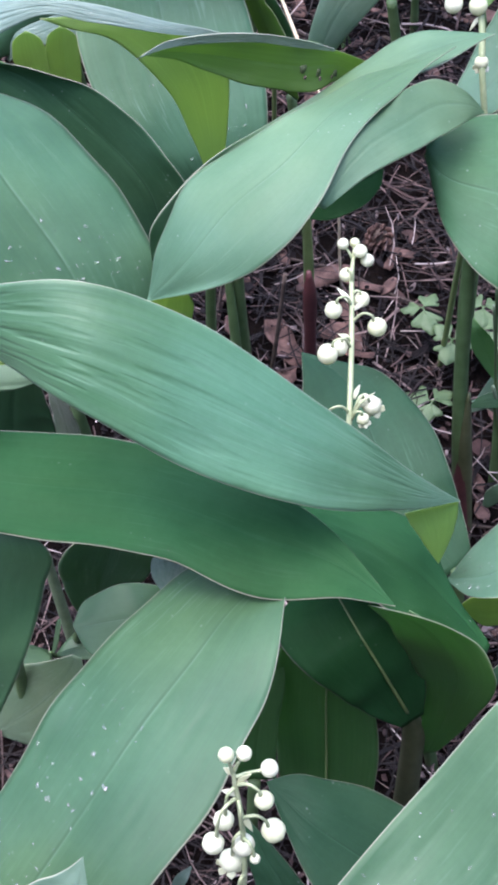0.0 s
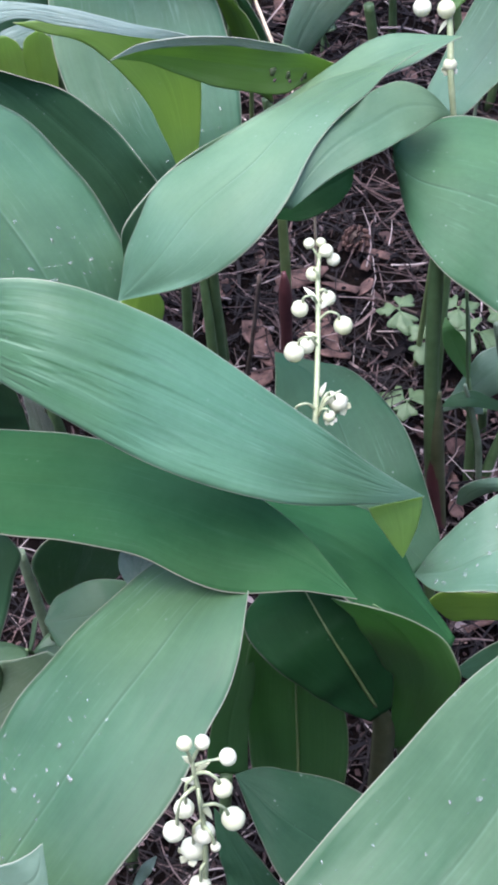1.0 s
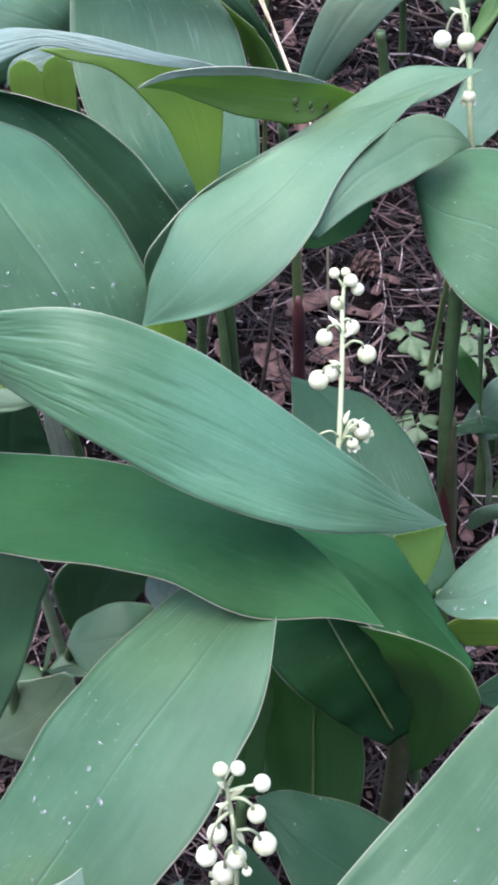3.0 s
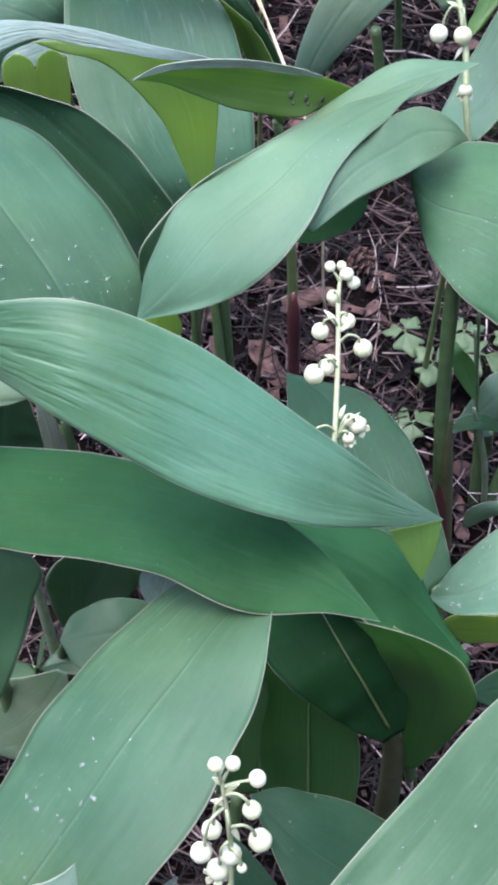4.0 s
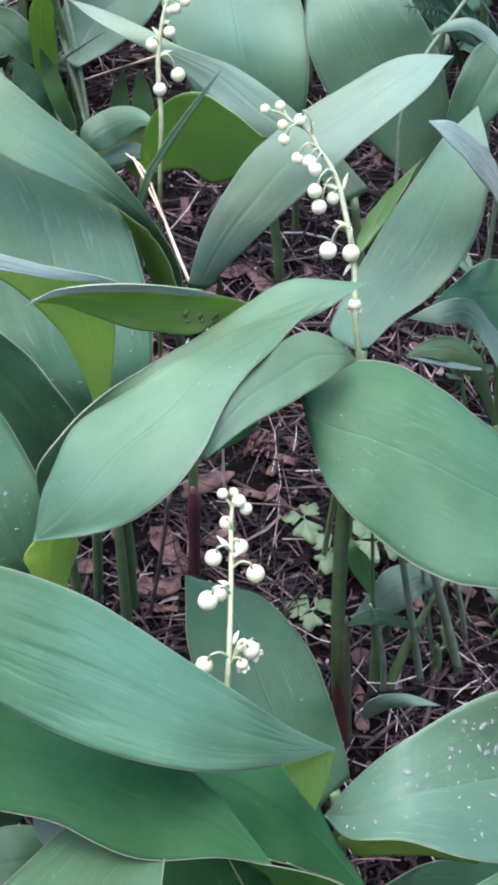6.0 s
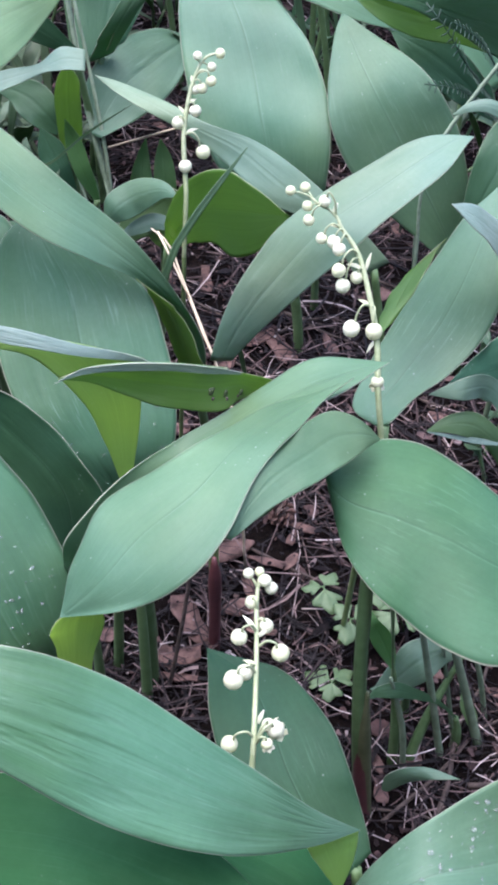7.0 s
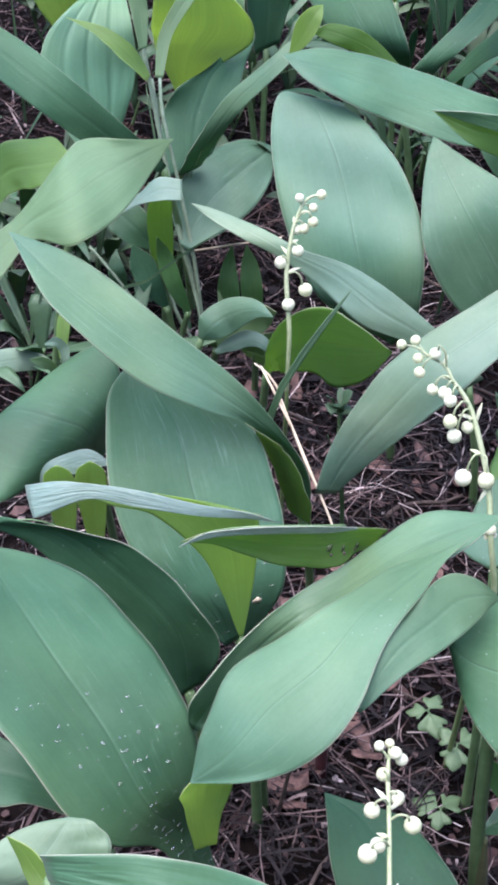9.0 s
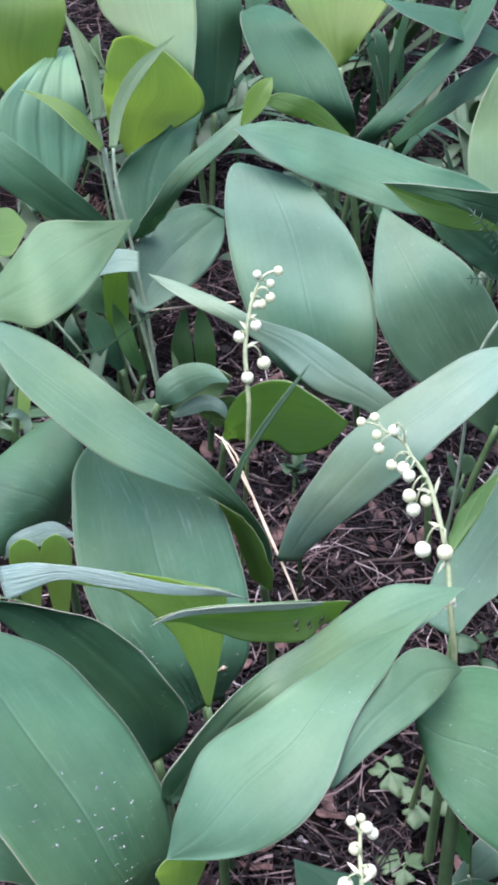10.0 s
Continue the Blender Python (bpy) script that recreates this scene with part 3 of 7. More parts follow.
shoot(
    'dark bluish green leaf lying low over litter',
    [
        ([(0.0506, 0.1279, 0.0600, -0.0087, -0.0123, 0.0000), (0.0341, 0.1417, 0.0800, -0.0078, -0.0172, 0.0000), (0.0228, 0.1456, 0.0900, -0.0047, -0.0170, 0.0000), (0.0139, 0.1495, 0.0960, -0.0027, -0.0133, 0.0000), (0.0059, 0.1558, 0.0985, -0.0008, -0.0065, -0.0005), (0.0010, 0.1601, 0.1000, 0.0000, 0.0000, 0.0000)],
         0.03, LEAF, 1, (6, -0.7, 0.7, 0.3, 0.9, 0.0004)),
    ],
    None,
    [],
)
shoot(
    'narrow dark green leaf low behind the buds',
    [
        ([(0.0124, 0.1295, 0.0400, 0.0090, 0.0015, 0.0000), (0.0065, 0.1422, 0.0650, 0.0091, -0.0033, 0.0000), (-0.0012, 0.1527, 0.0750, 0.0037, -0.0004, 0.0000), (-0.0053, 0.1593, 0.0800, 0.0000, 0.0000, 0.0000)],
         0, LEAF, 1, ()),
    ],
    None,
    [],
)
shoot(
    'pointed green leaf tip beside a broad leaf',
    [
        ([(-0.0506, 0.0920, 0.1850, 0.0006, -0.0037, -0.0050), (-0.0401, 0.0944, 0.1950, 0.0011, -0.0030, -0.0050), (-0.0339, 0.0961, 0.1990, 0.0019, -0.0026, -0.0030), (-0.0325, 0.1009, 0.2030, 0.0000, 0.0000, 0.0000)],
         -0.05, BLOOM, 1, ()),
    ],
    None,
    [],
)
shoot(
    'folded green leaf covered with clear rain drops',
    [
        ([(0.1573, 0.2460, 0.0873, -0.0013, -0.0052, 0.0003), (0.1156, 0.2222, 0.1244, -0.0042, -0.0260, -0.0039), (0.0898, 0.2133, 0.1348, -0.0026, -0.0215, -0.0040), (0.0717, 0.2099, 0.1352, -0.0014, -0.0137, -0.0021), (0.0591, 0.2096, 0.1259, -0.0016, -0.0103, 0.0019), (0.0527, 0.2164, 0.1094, 0.0000, 0.0000, 0.0000)],
         0.28, SATIN, 1, (150, -0.85, 0.75, 0.45, 0.97, 0.0022)),
        ([(0.1014, 0.2119, 0.0885, 0.0002, -0.0005, -0.0025), (0.0845, 0.2166, 0.0900, 0.0004, -0.0013, -0.0052), (0.0707, 0.2172, 0.0905, 0.0004, -0.0013, -0.0058), (0.0618, 0.2162, 0.0930, 0.0015, -0.0014, -0.0042), (0.0582, 0.2168, 0.0942, 0.0000, 0.0000, 0.0000)],
         0, YOUNG, 4, ()),
    ],
    None,
    [],
)
shoot(
    'low green leaf close above the needle litter',
    [
        ([(0.1205, 0.2179, 0.0450, -0.0010, -0.0112, -0.0050), (0.1018, 0.2163, 0.0550, 0.0012, -0.0099, -0.0050), (0.0854, 0.2143, 0.0600, 0.0008, -0.0061, -0.0050), (0.0744, 0.2110, 0.0625, 0.0004, -0.0030, -0.0025), (0.0673, 0.2090, 0.0640, 0.0000, 0.0000, 0.0000)],
         -0.05, LEAF, 1, ()),
    ],
    None,
    [],
)
shoot(
    'matt green oval leaf behind an upright raceme',
    [
        ([(0.0627, 0.2484, 0.0643, 0.0056, 0.0048, 0.0014), (0.0506, 0.2592, 0.0722, 0.0148, 0.0056, 0.0011), (0.0415, 0.2734, 0.0807, 0.0201, 0.0012, 0.0013), (0.0350, 0.2914, 0.0870, 0.0200, -0.0016, 0.0017), (0.0275, 0.3102, 0.0880, 0.0130, -0.0007, 0.0015), (0.0145, 0.3235, 0.0848, 0.0000, 0.0000, 0.0000)],
         0.04, LEAF, 1, (8, -0.7, 0.7, 0.3, 0.9, 0.0005)),
    ],
    None,
    [],
)
shoot(
    'twisted pale green leaves on a reddish sheathed stalk',
    [
        ([(-0.0324, 0.2867, 0.1507, 0.0000, 0.0000, 0.0000), (-0.0182, 0.2873, 0.1677, 0.0092, -0.0107, 0.0008), (-0.0066, 0.2942, 0.1781, 0.0128, -0.0171, 0.0029), (0.0081, 0.3022, 0.1869, 0.0091, -0.0165, 0.0032), (0.0221, 0.3185, 0.1913, 0.0044, -0.0130, 0.0036), (0.0362, 0.3320, 0.1914, 0.0028, -0.0087, 0.0023), (0.0492, 0.3438, 0.1900, -0.0004, -0.0037, 0.0010), (0.0597, 0.3528, 0.1891, 0.0000, 0.0000, 0.0000)],
         -0.12, SATIN, 0, (14, -0.8, 0.8, 0.1, 0.9, 0.0004)),
        ([(-0.0319, 0.3195, 0.1320, 0.0017, -0.0014, 0.0000), (-0.0257, 0.3199, 0.1450, 0.0067, 0.0033, -0.0058), (-0.0177, 0.3268, 0.1520, 0.0077, 0.0049, -0.0076), (-0.0077, 0.3372, 0.1550, 0.0075, 0.0033, -0.0078), (0.0066, 0.3487, 0.1575, 0.0033, -0.0055, -0.0015), (0.0225, 0.3521, 0.1675, 0.0014, -0.0102, 0.0025), (0.0367, 0.3562, 0.1765, 0.0025, -0.0141, 0.0055), (0.0493, 0.3598, 0.1810, 0.0022, -0.0142, 0.0050), (0.0604, 0.3635, 0.1825, 0.0017, -0.0088, 0.0025), (0.0736, 0.3679, 0.1820, 0.0000, 0.0000, 0.0000)],
         0.03, SATIN, 0, (14, -0.6, 0.6, 0.5, 0.85, 0.0004)),
        ([(0.0169, 0.2865, 0.1875, 0.0013, 0.0008, -0.0015), (0.0290, 0.3038, 0.1915, 0.0023, -0.0061, -0.0025), (0.0421, 0.3164, 0.1910, 0.0029, -0.0088, -0.0020), (0.0537, 0.3278, 0.1880, 0.0025, -0.0085, -0.0020), (0.0620, 0.3321, 0.1840, 0.0009, -0.0033, -0.0020), (0.0678, 0.3358, 0.1780, 0.0000, 0.0000, 0.0000)],
         -0.02, SATIN, 0, ()),
        ([(-0.0281, 0.2881, 0.1100, 0.0036, 0.0011, -0.0000), (-0.0287, 0.2892, 0.1300, 0.0059, -0.0006, 0.0000), (-0.0268, 0.2897, 0.1460, 0.0073, 0.0016, 0.0000), (-0.0260, 0.2900, 0.1490, 0.0054, 0.0011, 0.0000)],
         0.1, YOUNG, 4, ()),
    ],
    (-0.0200, 0.3783),
    [(STEM_RED, [(0.0208, 0.3864, -0.0050, 0.00254), (0.0204, 0.3864, 0.0238, 0.00245), (0.0195, 0.3864, 0.0524, 0.00214), (0.0191, 0.3864, 0.0593, 0.00089)]), (STEM_FRESH, [(0.0217, 0.4249, -0.0050, 0.00227), (0.0207, 0.4249, 0.0264, 0.00219), (0.0191, 0.4249, 0.0545, 0.00188)]), (STEM, [(-0.0050, 0.3700, -0.0050, 0.00261), (-0.0064, 0.3700, 0.0335, 0.00248), (-0.0084, 0.3700, 0.0877, 0.00210)]), (STEM, [(-0.0200, 0.3777, -0.0050, 0.00215), (-0.0194, 0.3777, 0.0238, 0.00207), (-0.0182, 0.3777, 0.0726, 0.00194)]), (BARK, [(0.0013, 0.3679, -0.0050, 0.00095), (0.0064, 0.3679, 0.0397, 0.00089), (0.0097, 0.3679, 0.0772, 0.00085)])],
)
shoot(
    'small dark leaf hidden under a twisted one',
    [
        # Its shade under the twisted leaf comes from the darker colour too.
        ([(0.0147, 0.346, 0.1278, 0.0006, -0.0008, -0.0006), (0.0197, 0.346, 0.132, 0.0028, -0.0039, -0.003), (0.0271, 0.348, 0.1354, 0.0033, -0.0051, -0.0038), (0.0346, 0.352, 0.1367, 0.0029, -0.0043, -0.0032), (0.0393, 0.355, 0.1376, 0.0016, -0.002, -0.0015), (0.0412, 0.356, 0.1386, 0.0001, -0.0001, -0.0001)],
         0.05, LEAF_SHADED, 0, ()),
    ],
    None,
    [],
)
shoot(
    'folded yellow-green leaf with small dark eaten spots',
    [
        ([(0.0345, 0.3810, 0.1565, -0.0028, -0.0019, -0.0035), (0.0249, 0.3698, 0.1695, 0.0002, -0.0006, -0.0055), (0.0147, 0.3607, 0.1760, 0.0015, -0.0017, -0.0080), (-0.0002, 0.3557, 0.1820, 0.0009, -0.0012, -0.0080), (-0.0161, 0.3563, 0.1845, 0.0007, -0.0001, -0.0055), (-0.0267, 0.3566, 0.1855, 0.0008, 0.0001, -0.0025), (-0.0350, 0.3559, 0.1850, 0.0000, 0.0000, 0.0000)],
         0.1, UNDER, 4, (), (0.6, 0.24, 0.0022, OLIVE), (0.3, 0.34, 0.0018, OLIVE), (0.62, 0.33, 0.0012, BARK), (0.1, 0.42, 0.0021, OLIVE), (0.45, 0.4, 0.0009, BARK), (0.75, 0.27, 0.0008, BARK)),
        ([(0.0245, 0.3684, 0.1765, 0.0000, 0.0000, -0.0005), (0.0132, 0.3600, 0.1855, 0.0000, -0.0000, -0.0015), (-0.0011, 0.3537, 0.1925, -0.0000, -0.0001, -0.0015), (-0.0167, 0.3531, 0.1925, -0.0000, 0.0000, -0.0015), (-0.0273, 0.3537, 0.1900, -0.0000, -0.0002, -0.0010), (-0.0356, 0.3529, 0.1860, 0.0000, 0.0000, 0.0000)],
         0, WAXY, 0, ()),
    ],
    None,
    [],
)
shoot(
    'funnel-shaped yellow-green leaf with a pale waxy lip',
    [
        ([(-0.0145, 0.3750, 0.1100, 0.0007, -0.0000, 0.0000), (-0.0164, 0.3789, 0.1350, 0.0062, 0.0005, 0.0000), (-0.0204, 0.3784, 0.1580, 0.0116, -0.0002, 0.0000), (-0.0272, 0.3800, 0.1710, 0.0182, -0.0002, -0.0010), (-0.0441, 0.3798, 0.1780, 0.0241, -0.0019, -0.0020)],
         0.15, YOUNG, 5, ()),
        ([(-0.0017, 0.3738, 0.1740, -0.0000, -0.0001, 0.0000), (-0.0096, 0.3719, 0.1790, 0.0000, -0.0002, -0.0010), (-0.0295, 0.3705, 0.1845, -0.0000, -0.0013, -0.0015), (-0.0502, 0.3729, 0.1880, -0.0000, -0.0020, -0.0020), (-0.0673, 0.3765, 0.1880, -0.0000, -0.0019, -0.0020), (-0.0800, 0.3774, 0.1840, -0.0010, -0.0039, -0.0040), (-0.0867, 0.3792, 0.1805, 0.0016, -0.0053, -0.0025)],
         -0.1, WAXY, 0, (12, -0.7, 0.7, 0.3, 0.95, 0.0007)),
    ],
    None,
    [],
)
shoot(
    'upright grey-green leaf with drops and a brown spot',
    [
        ([(-0.0144, 0.3972, 0.0800, 0.0057, 0.0034, 0.0000), (-0.0168, 0.3991, 0.1050, 0.0196, 0.0039, 0.0000), (-0.0244, 0.4094, 0.1200, 0.0279, 0.0067, 0.0000), (-0.0318, 0.4269, 0.1350, 0.0312, 0.0055, -0.0000), (-0.0380, 0.4477, 0.1500, 0.0278, 0.0011, 0.0000), (-0.0477, 0.4631, 0.1600, 0.0155, 0.0014, 0.0000), (-0.0523, 0.4761, 0.1650, 0.0000, 0.0000, 0.0000)],
         0.1, RUBBED, 1, (90, -0.85, 0.85, 0.06, 0.45, 0.0013), (0.5, 0.17, 0.0022, STRAW)),
    ],
    None,
    [],
)
shoot(
    'long lance-shaped green leaf slanting over its neighbours',
    [
        ([(0.0135, 0.4589, 0.0850, -0.0022, 0.0040, -0.0007), (0.0088, 0.4527, 0.1222, -0.0061, 0.0036, 0.0047), (-0.0037, 0.4446, 0.1513, -0.0067, -0.0017, 0.0037), (-0.0244, 0.4412, 0.1752, -0.0054, -0.0080, -0.0020), (-0.0450, 0.4447, 0.1896, -0.0051, -0.0111, -0.0036), (-0.0640, 0.4545, 0.2013, -0.0031, -0.0144, -0.0032), (-0.0831, 0.4662, 0.2119, -0.0013, -0.0128, -0.0015), (-0.0996, 0.4825, 0.2183, 0.0000, 0.0000, 0.0000)],
         0.08, SATIN, 1, (16, -0.8, 0.8, 0.1, 0.9, 0.0004)),
        ([(0.0117, 0.4488, 0.0950, -0.0043, 0.0041, 0.0000), (0.0074, 0.4452, 0.1200, -0.0071, 0.0042, 0.0040), (-0.0014, 0.4440, 0.1440, -0.0056, 0.0011, 0.0040), (-0.0117, 0.4383, 0.1600, 0.0000, 0.0000, 0.0000)],
         0, UNDER, 4, ()),
    ],
    None,
    [],
)
shoot(
    'large dark green leaf dotted with rain drops',
    [
        ([(-0.0282, 0.2936, 0.0713, 0.0033, 0.0075, -0.0025), (-0.0358, 0.2994, 0.0977, 0.0058, 0.0089, -0.0052), (-0.0465, 0.2940, 0.1297, 0.0174, 0.0176, -0.0090), (-0.0589, 0.3094, 0.1474, 0.0253, 0.0159, -0.0112), (-0.0772, 0.3328, 0.1590, 0.0276, 0.0170, -0.0128), (-0.0922, 0.3545, 0.1645, 0.0236, 0.0130, -0.0120), (-0.1025, 0.3712, 0.1630, 0.0135, 0.0058, -0.0085), (-0.1085, 0.3800, 0.1580, 0.0000, 0.0000, 0.0000)],
         0.06, MIDGREEN, 1, (260, -0.75, 0.97, 0.06, 0.6, 0.0016)),
    ],
    None,
    [],
)
shoot(
    'dark green leaf in the shade of a larger one',
    [
        ([(-0.0346, 0.3722, 0.0800, 0.0054, 0.0039, 0.0000), (-0.0385, 0.3760, 0.1100, 0.0160, -0.0036, 0.0000), (-0.0575, 0.3860, 0.1310, 0.0205, -0.0030, 0.0000), (-0.0784, 0.3930, 0.1465, 0.0195, -0.0024, 0.0000), (-0.0991, 0.3934, 0.1550, 0.0143, -0.0016, 0.0000), (-0.1139, 0.3992, 0.1550, 0.0000, 0.0000, 0.0000)],
         0.08, LEAF, 1, (16, -0.5, 0.9, 0.1, 0.6, 0.0004)),
    ],
    None,
    [],
)
shoot(
    'broad dull green leaf behind the slanting leaf',
    [
        ([(-0.0782, 0.4963, 0.0800, -0.0059, -0.0088, 0.0000), (-0.0823, 0.4898, 0.1100, -0.0170, -0.0297, -0.0050), (-0.0912, 0.4879, 0.1150, -0.0202, -0.0420, -0.0050), (-0.1111, 0.4932, 0.1150, -0.0199, -0.0325, 0.0000), (-0.1258, 0.4826, 0.1100, -0.0100, -0.0067, 0.0000)],
         -0.05, MIDGREEN, 1, ()),
    ],
    None,
    [],
)
shoot(
    'wide oval green leaf on a thick reddish stalk',
    [
        ([(0.0501, 0.3287, 0.1702, 0.0009, 0.0039, -0.0055), (0.0545, 0.3208, 0.1671, -0.0005, -0.0137, -0.0052), (0.0721, 0.3105, 0.1660, -0.0018, -0.0312, -0.0068), (0.0853, 0.3005, 0.1672, -0.0025, -0.0361, -0.0046), (0.0979, 0.2915, 0.1664, -0.0027, -0.0317, -0.0043), (0.1139, 0.2863, 0.1619, -0.0025, -0.0204, -0.0018), (0.1223, 0.2876, 0.1596, 0.0000, 0.0000, 0.0000)],
         -0.12, LEAF, 0, (5, -0.5, 0.2, 0.3, 0.6, 0.0007)),
    ],
    (0.0772, 0.3052),
    [(STEM, [(0.0772, 0.3052, -0.0050, 0.00288), (0.0702, 0.3052, 0.0528, 0.00266), (0.0660, 0.3052, 0.1033, 0.00246), (0.0636, 0.3052, 0.1469, 0.00212), (0.0631, 0.3052, 0.1562, 0.00156)]), (STEM_OLIVE, [(0.0778, 0.3046, -0.0050, 0.00325), (0.0742, 0.3046, 0.0300, 0.00312), (0.0712, 0.3042, 0.0620, 0.00250), (0.0700, 0.3036, 0.0860, 0.00060)]), (STEM_RED, [(0.0773, 0.3040, -0.0050, 0.00332), (0.0746, 0.3040, 0.0180, 0.00315), (0.0722, 0.3040, 0.0380, 0.00270), (0.0703, 0.3040, 0.0560, 0.00090)])],
)
shoot(
    'tall green leaf with one yellowish folded edge',
    [
        ([(0.0788, 0.3846, 0.1360, 0.0014, -0.0009, 0.0020), (0.0780, 0.3939, 0.1352, 0.0086, -0.0026, 0.0031), (0.0872, 0.4050, 0.1406, 0.0126, -0.0071, 0.0046), (0.1010, 0.4175, 0.1546, 0.0152, -0.0082, 0.0030), (0.1106, 0.4270, 0.1734, 0.0118, -0.0088, 0.0012), (0.1171, 0.4381, 0.1874, 0.0074, -0.0044, 0.0002), (0.1215, 0.4493, 0.1958, 0.0000, 0.0000, 0.0000)],
         -0.06, SATIN, 1, (10, -0.7, 0.7, 0.1, 0.7, 0.0004)),
        ([(0.0763, 0.3931, 0.1755, 0.0033, 0.0039, 0.0005), (0.0810, 0.4021, 0.1805, 0.0057, 0.0008, 0.0055), (0.0890, 0.4110, 0.1905, 0.0051, 0.0006, 0.0055), (0.0965, 0.4124, 0.2000, 0.0000, 0.0000, 0.0000)],
         0, UNDER, 4, ()),
    ],
    None,
    [],
)
shoot(
    'long satin green leaf slanting up on its stalk',
    [
        ([(0.0222, 0.4510, 0.1075, 0.0045, -0.0002, 0.0002), (0.0287, 0.4488, 0.1274, 0.0071, -0.0036, -0.0005), (0.0428, 0.4469, 0.1549, 0.0102, -0.0075, -0.0001), (0.0612, 0.4505, 0.1773, 0.0103, -0.0122, 0.0014), (0.0807, 0.4590, 0.1878, 0.0091, -0.0106, 0.0014), (0.0980, 0.4686, 0.1953, 0.0054, -0.0099, 0.0011), (0.1098, 0.4763, 0.1977, 0.0022, -0.0055, 0.0010), (0.1175, 0.4819, 0.1957, 0.0000, 0.0000, 0.0000)],
         -0.05, BLOOM, 0, (12, -0.6, 0.6, 0.15, 0.4, 0.0004)),
    ],
    (0.0702, 0.5783),
    [(STEM, [(0.0702, 0.5783, -0.0050, 0.00265), (0.0675, 0.5783, 0.0225, 0.00258), (0.0640, 0.5783, 0.0439, 0.00252)])],
)
shoot(
    'yellow-green leaf with daylight shining through it',
    [
        ([(0.0009, 0.5301, 0.1064, 0.0019, 0.0104, -0.0091), (0.0047, 0.5173, 0.1245, 0.0045, 0.0018, -0.0103), (0.0147, 0.5061, 0.1406, 0.0061, 0.0005, -0.0170), (0.0264, 0.4975, 0.1465, 0.0059, 0.0009, -0.0224), (0.0383, 0.4888, 0.1524, 0.0036, -0.0016, -0.0126), (0.0493, 0.4834, 0.1560, 0.0000, 0.0000, 0.0000)],
         0.1, UNDER, 5, ()),
    ],
    None,
    [],
)
shoot(
    'broad upright satin green leaf with pale margin',
    [
        ([(0.0746, 0.6064, 0.0592, 0.0065, 0.0042, 0.0001), (0.0491, 0.5803, 0.1090, 0.0255, -0.0096, 0.0000), (0.0442, 0.5899, 0.1297, 0.0312, -0.0158, 0.0010), (0.0396, 0.6126, 0.1487, 0.0327, -0.0131, 0.0002), (0.0329, 0.6328, 0.1640, 0.0273, -0.0097, 0.0001), (0.0236, 0.6538, 0.1721, 0.0139, -0.0030, -0.0005), (0.0142, 0.6608, 0.1723, 0.0000, 0.0000, 0.0000)],
         0.05, SATIN, 1, (5, -0.5, 0.5, 0.3, 0.7, 0.0005)),
    ],
    None,
    [],
)
shoot(
    'thin pale grey-green leaf hanging over broad leaves',
    [
        ([(0.0977, 0.5462, 0.0800, -0.0079, -0.0057, -0.0000), (0.0748, 0.5498, 0.1075, -0.0056, -0.0027, -0.0025), (0.0528, 0.5555, 0.1200, -0.0082, -0.0041, -0.0050), (0.0319, 0.5675, 0.1315, -0.0081, -0.0017, -0.0035), (0.0096, 0.5778, 0.1380, -0.0066, 0.0011, -0.0020), (-0.0060, 0.5873, 0.1415, -0.0041, -0.0023, -0.0015), (-0.0232, 0.5980, 0.1440, -0.0001, -0.0032, -0.0010), (-0.0333, 0.6061, 0.1450, 0.0000, 0.0000, 0.0000)],
         -0.1, BLOOM, 1, ()),
    ],
    None,
    [],
)
shoot(
    'upright pointed green leaf with a wavy margin',
    [
        ([(0.1433, 0.566, 0.0667, 0.0026, 0.0006, 0.0009), (0.1321, 0.566, 0.0906, 0.0126, 0.0033, 0.0046), (0.1202, 0.568, 0.1119, 0.0199, 0.006, 0.0081), (0.1071, 0.572, 0.134, 0.0237, 0.0074, 0.0098), (0.0939, 0.582, 0.1543, 0.0208, 0.0062, 0.0084), (0.0854, 0.6, 0.1652, 0.011, 0.0029, 0.004), (0.0814, 0.612, 0.1712, 0.0036, 0.0007, 0.0011), (0.0809, 0.619, 0.172, 0.0003, 0.0, 0.0001)],
         0.04, SATIN, 1, (6, -0.6, 0.6, 0.3, 0.8, 0.0005)),
    ],
    None,
    [],
)
shoot(
    'long green leaf bending almost level',
    [
        ([(0.1691, 0.6459, 0.1200, -0.0056, -0.0049, 0.0000), (0.1450, 0.6553, 0.1450, -0.0038, -0.0067, -0.0050), (0.1027, 0.6457, 0.1650, -0.0074, -0.0141, -0.0050), (0.0686, 0.6529, 0.1750, -0.0070, -0.0140, -0.0050), (0.0418, 0.6572, 0.1830, -0.0055, -0.0155, -0.0030), (0.0222, 0.6603, 0.1880, -0.0019, -0.0083, -0.0020), (0.0112, 0.6635, 0.1900, 0.0000, 0.0000, 0.0000)],
         -0.06, RUBBED, 1, ()),
    ],
    None,
    [],
)
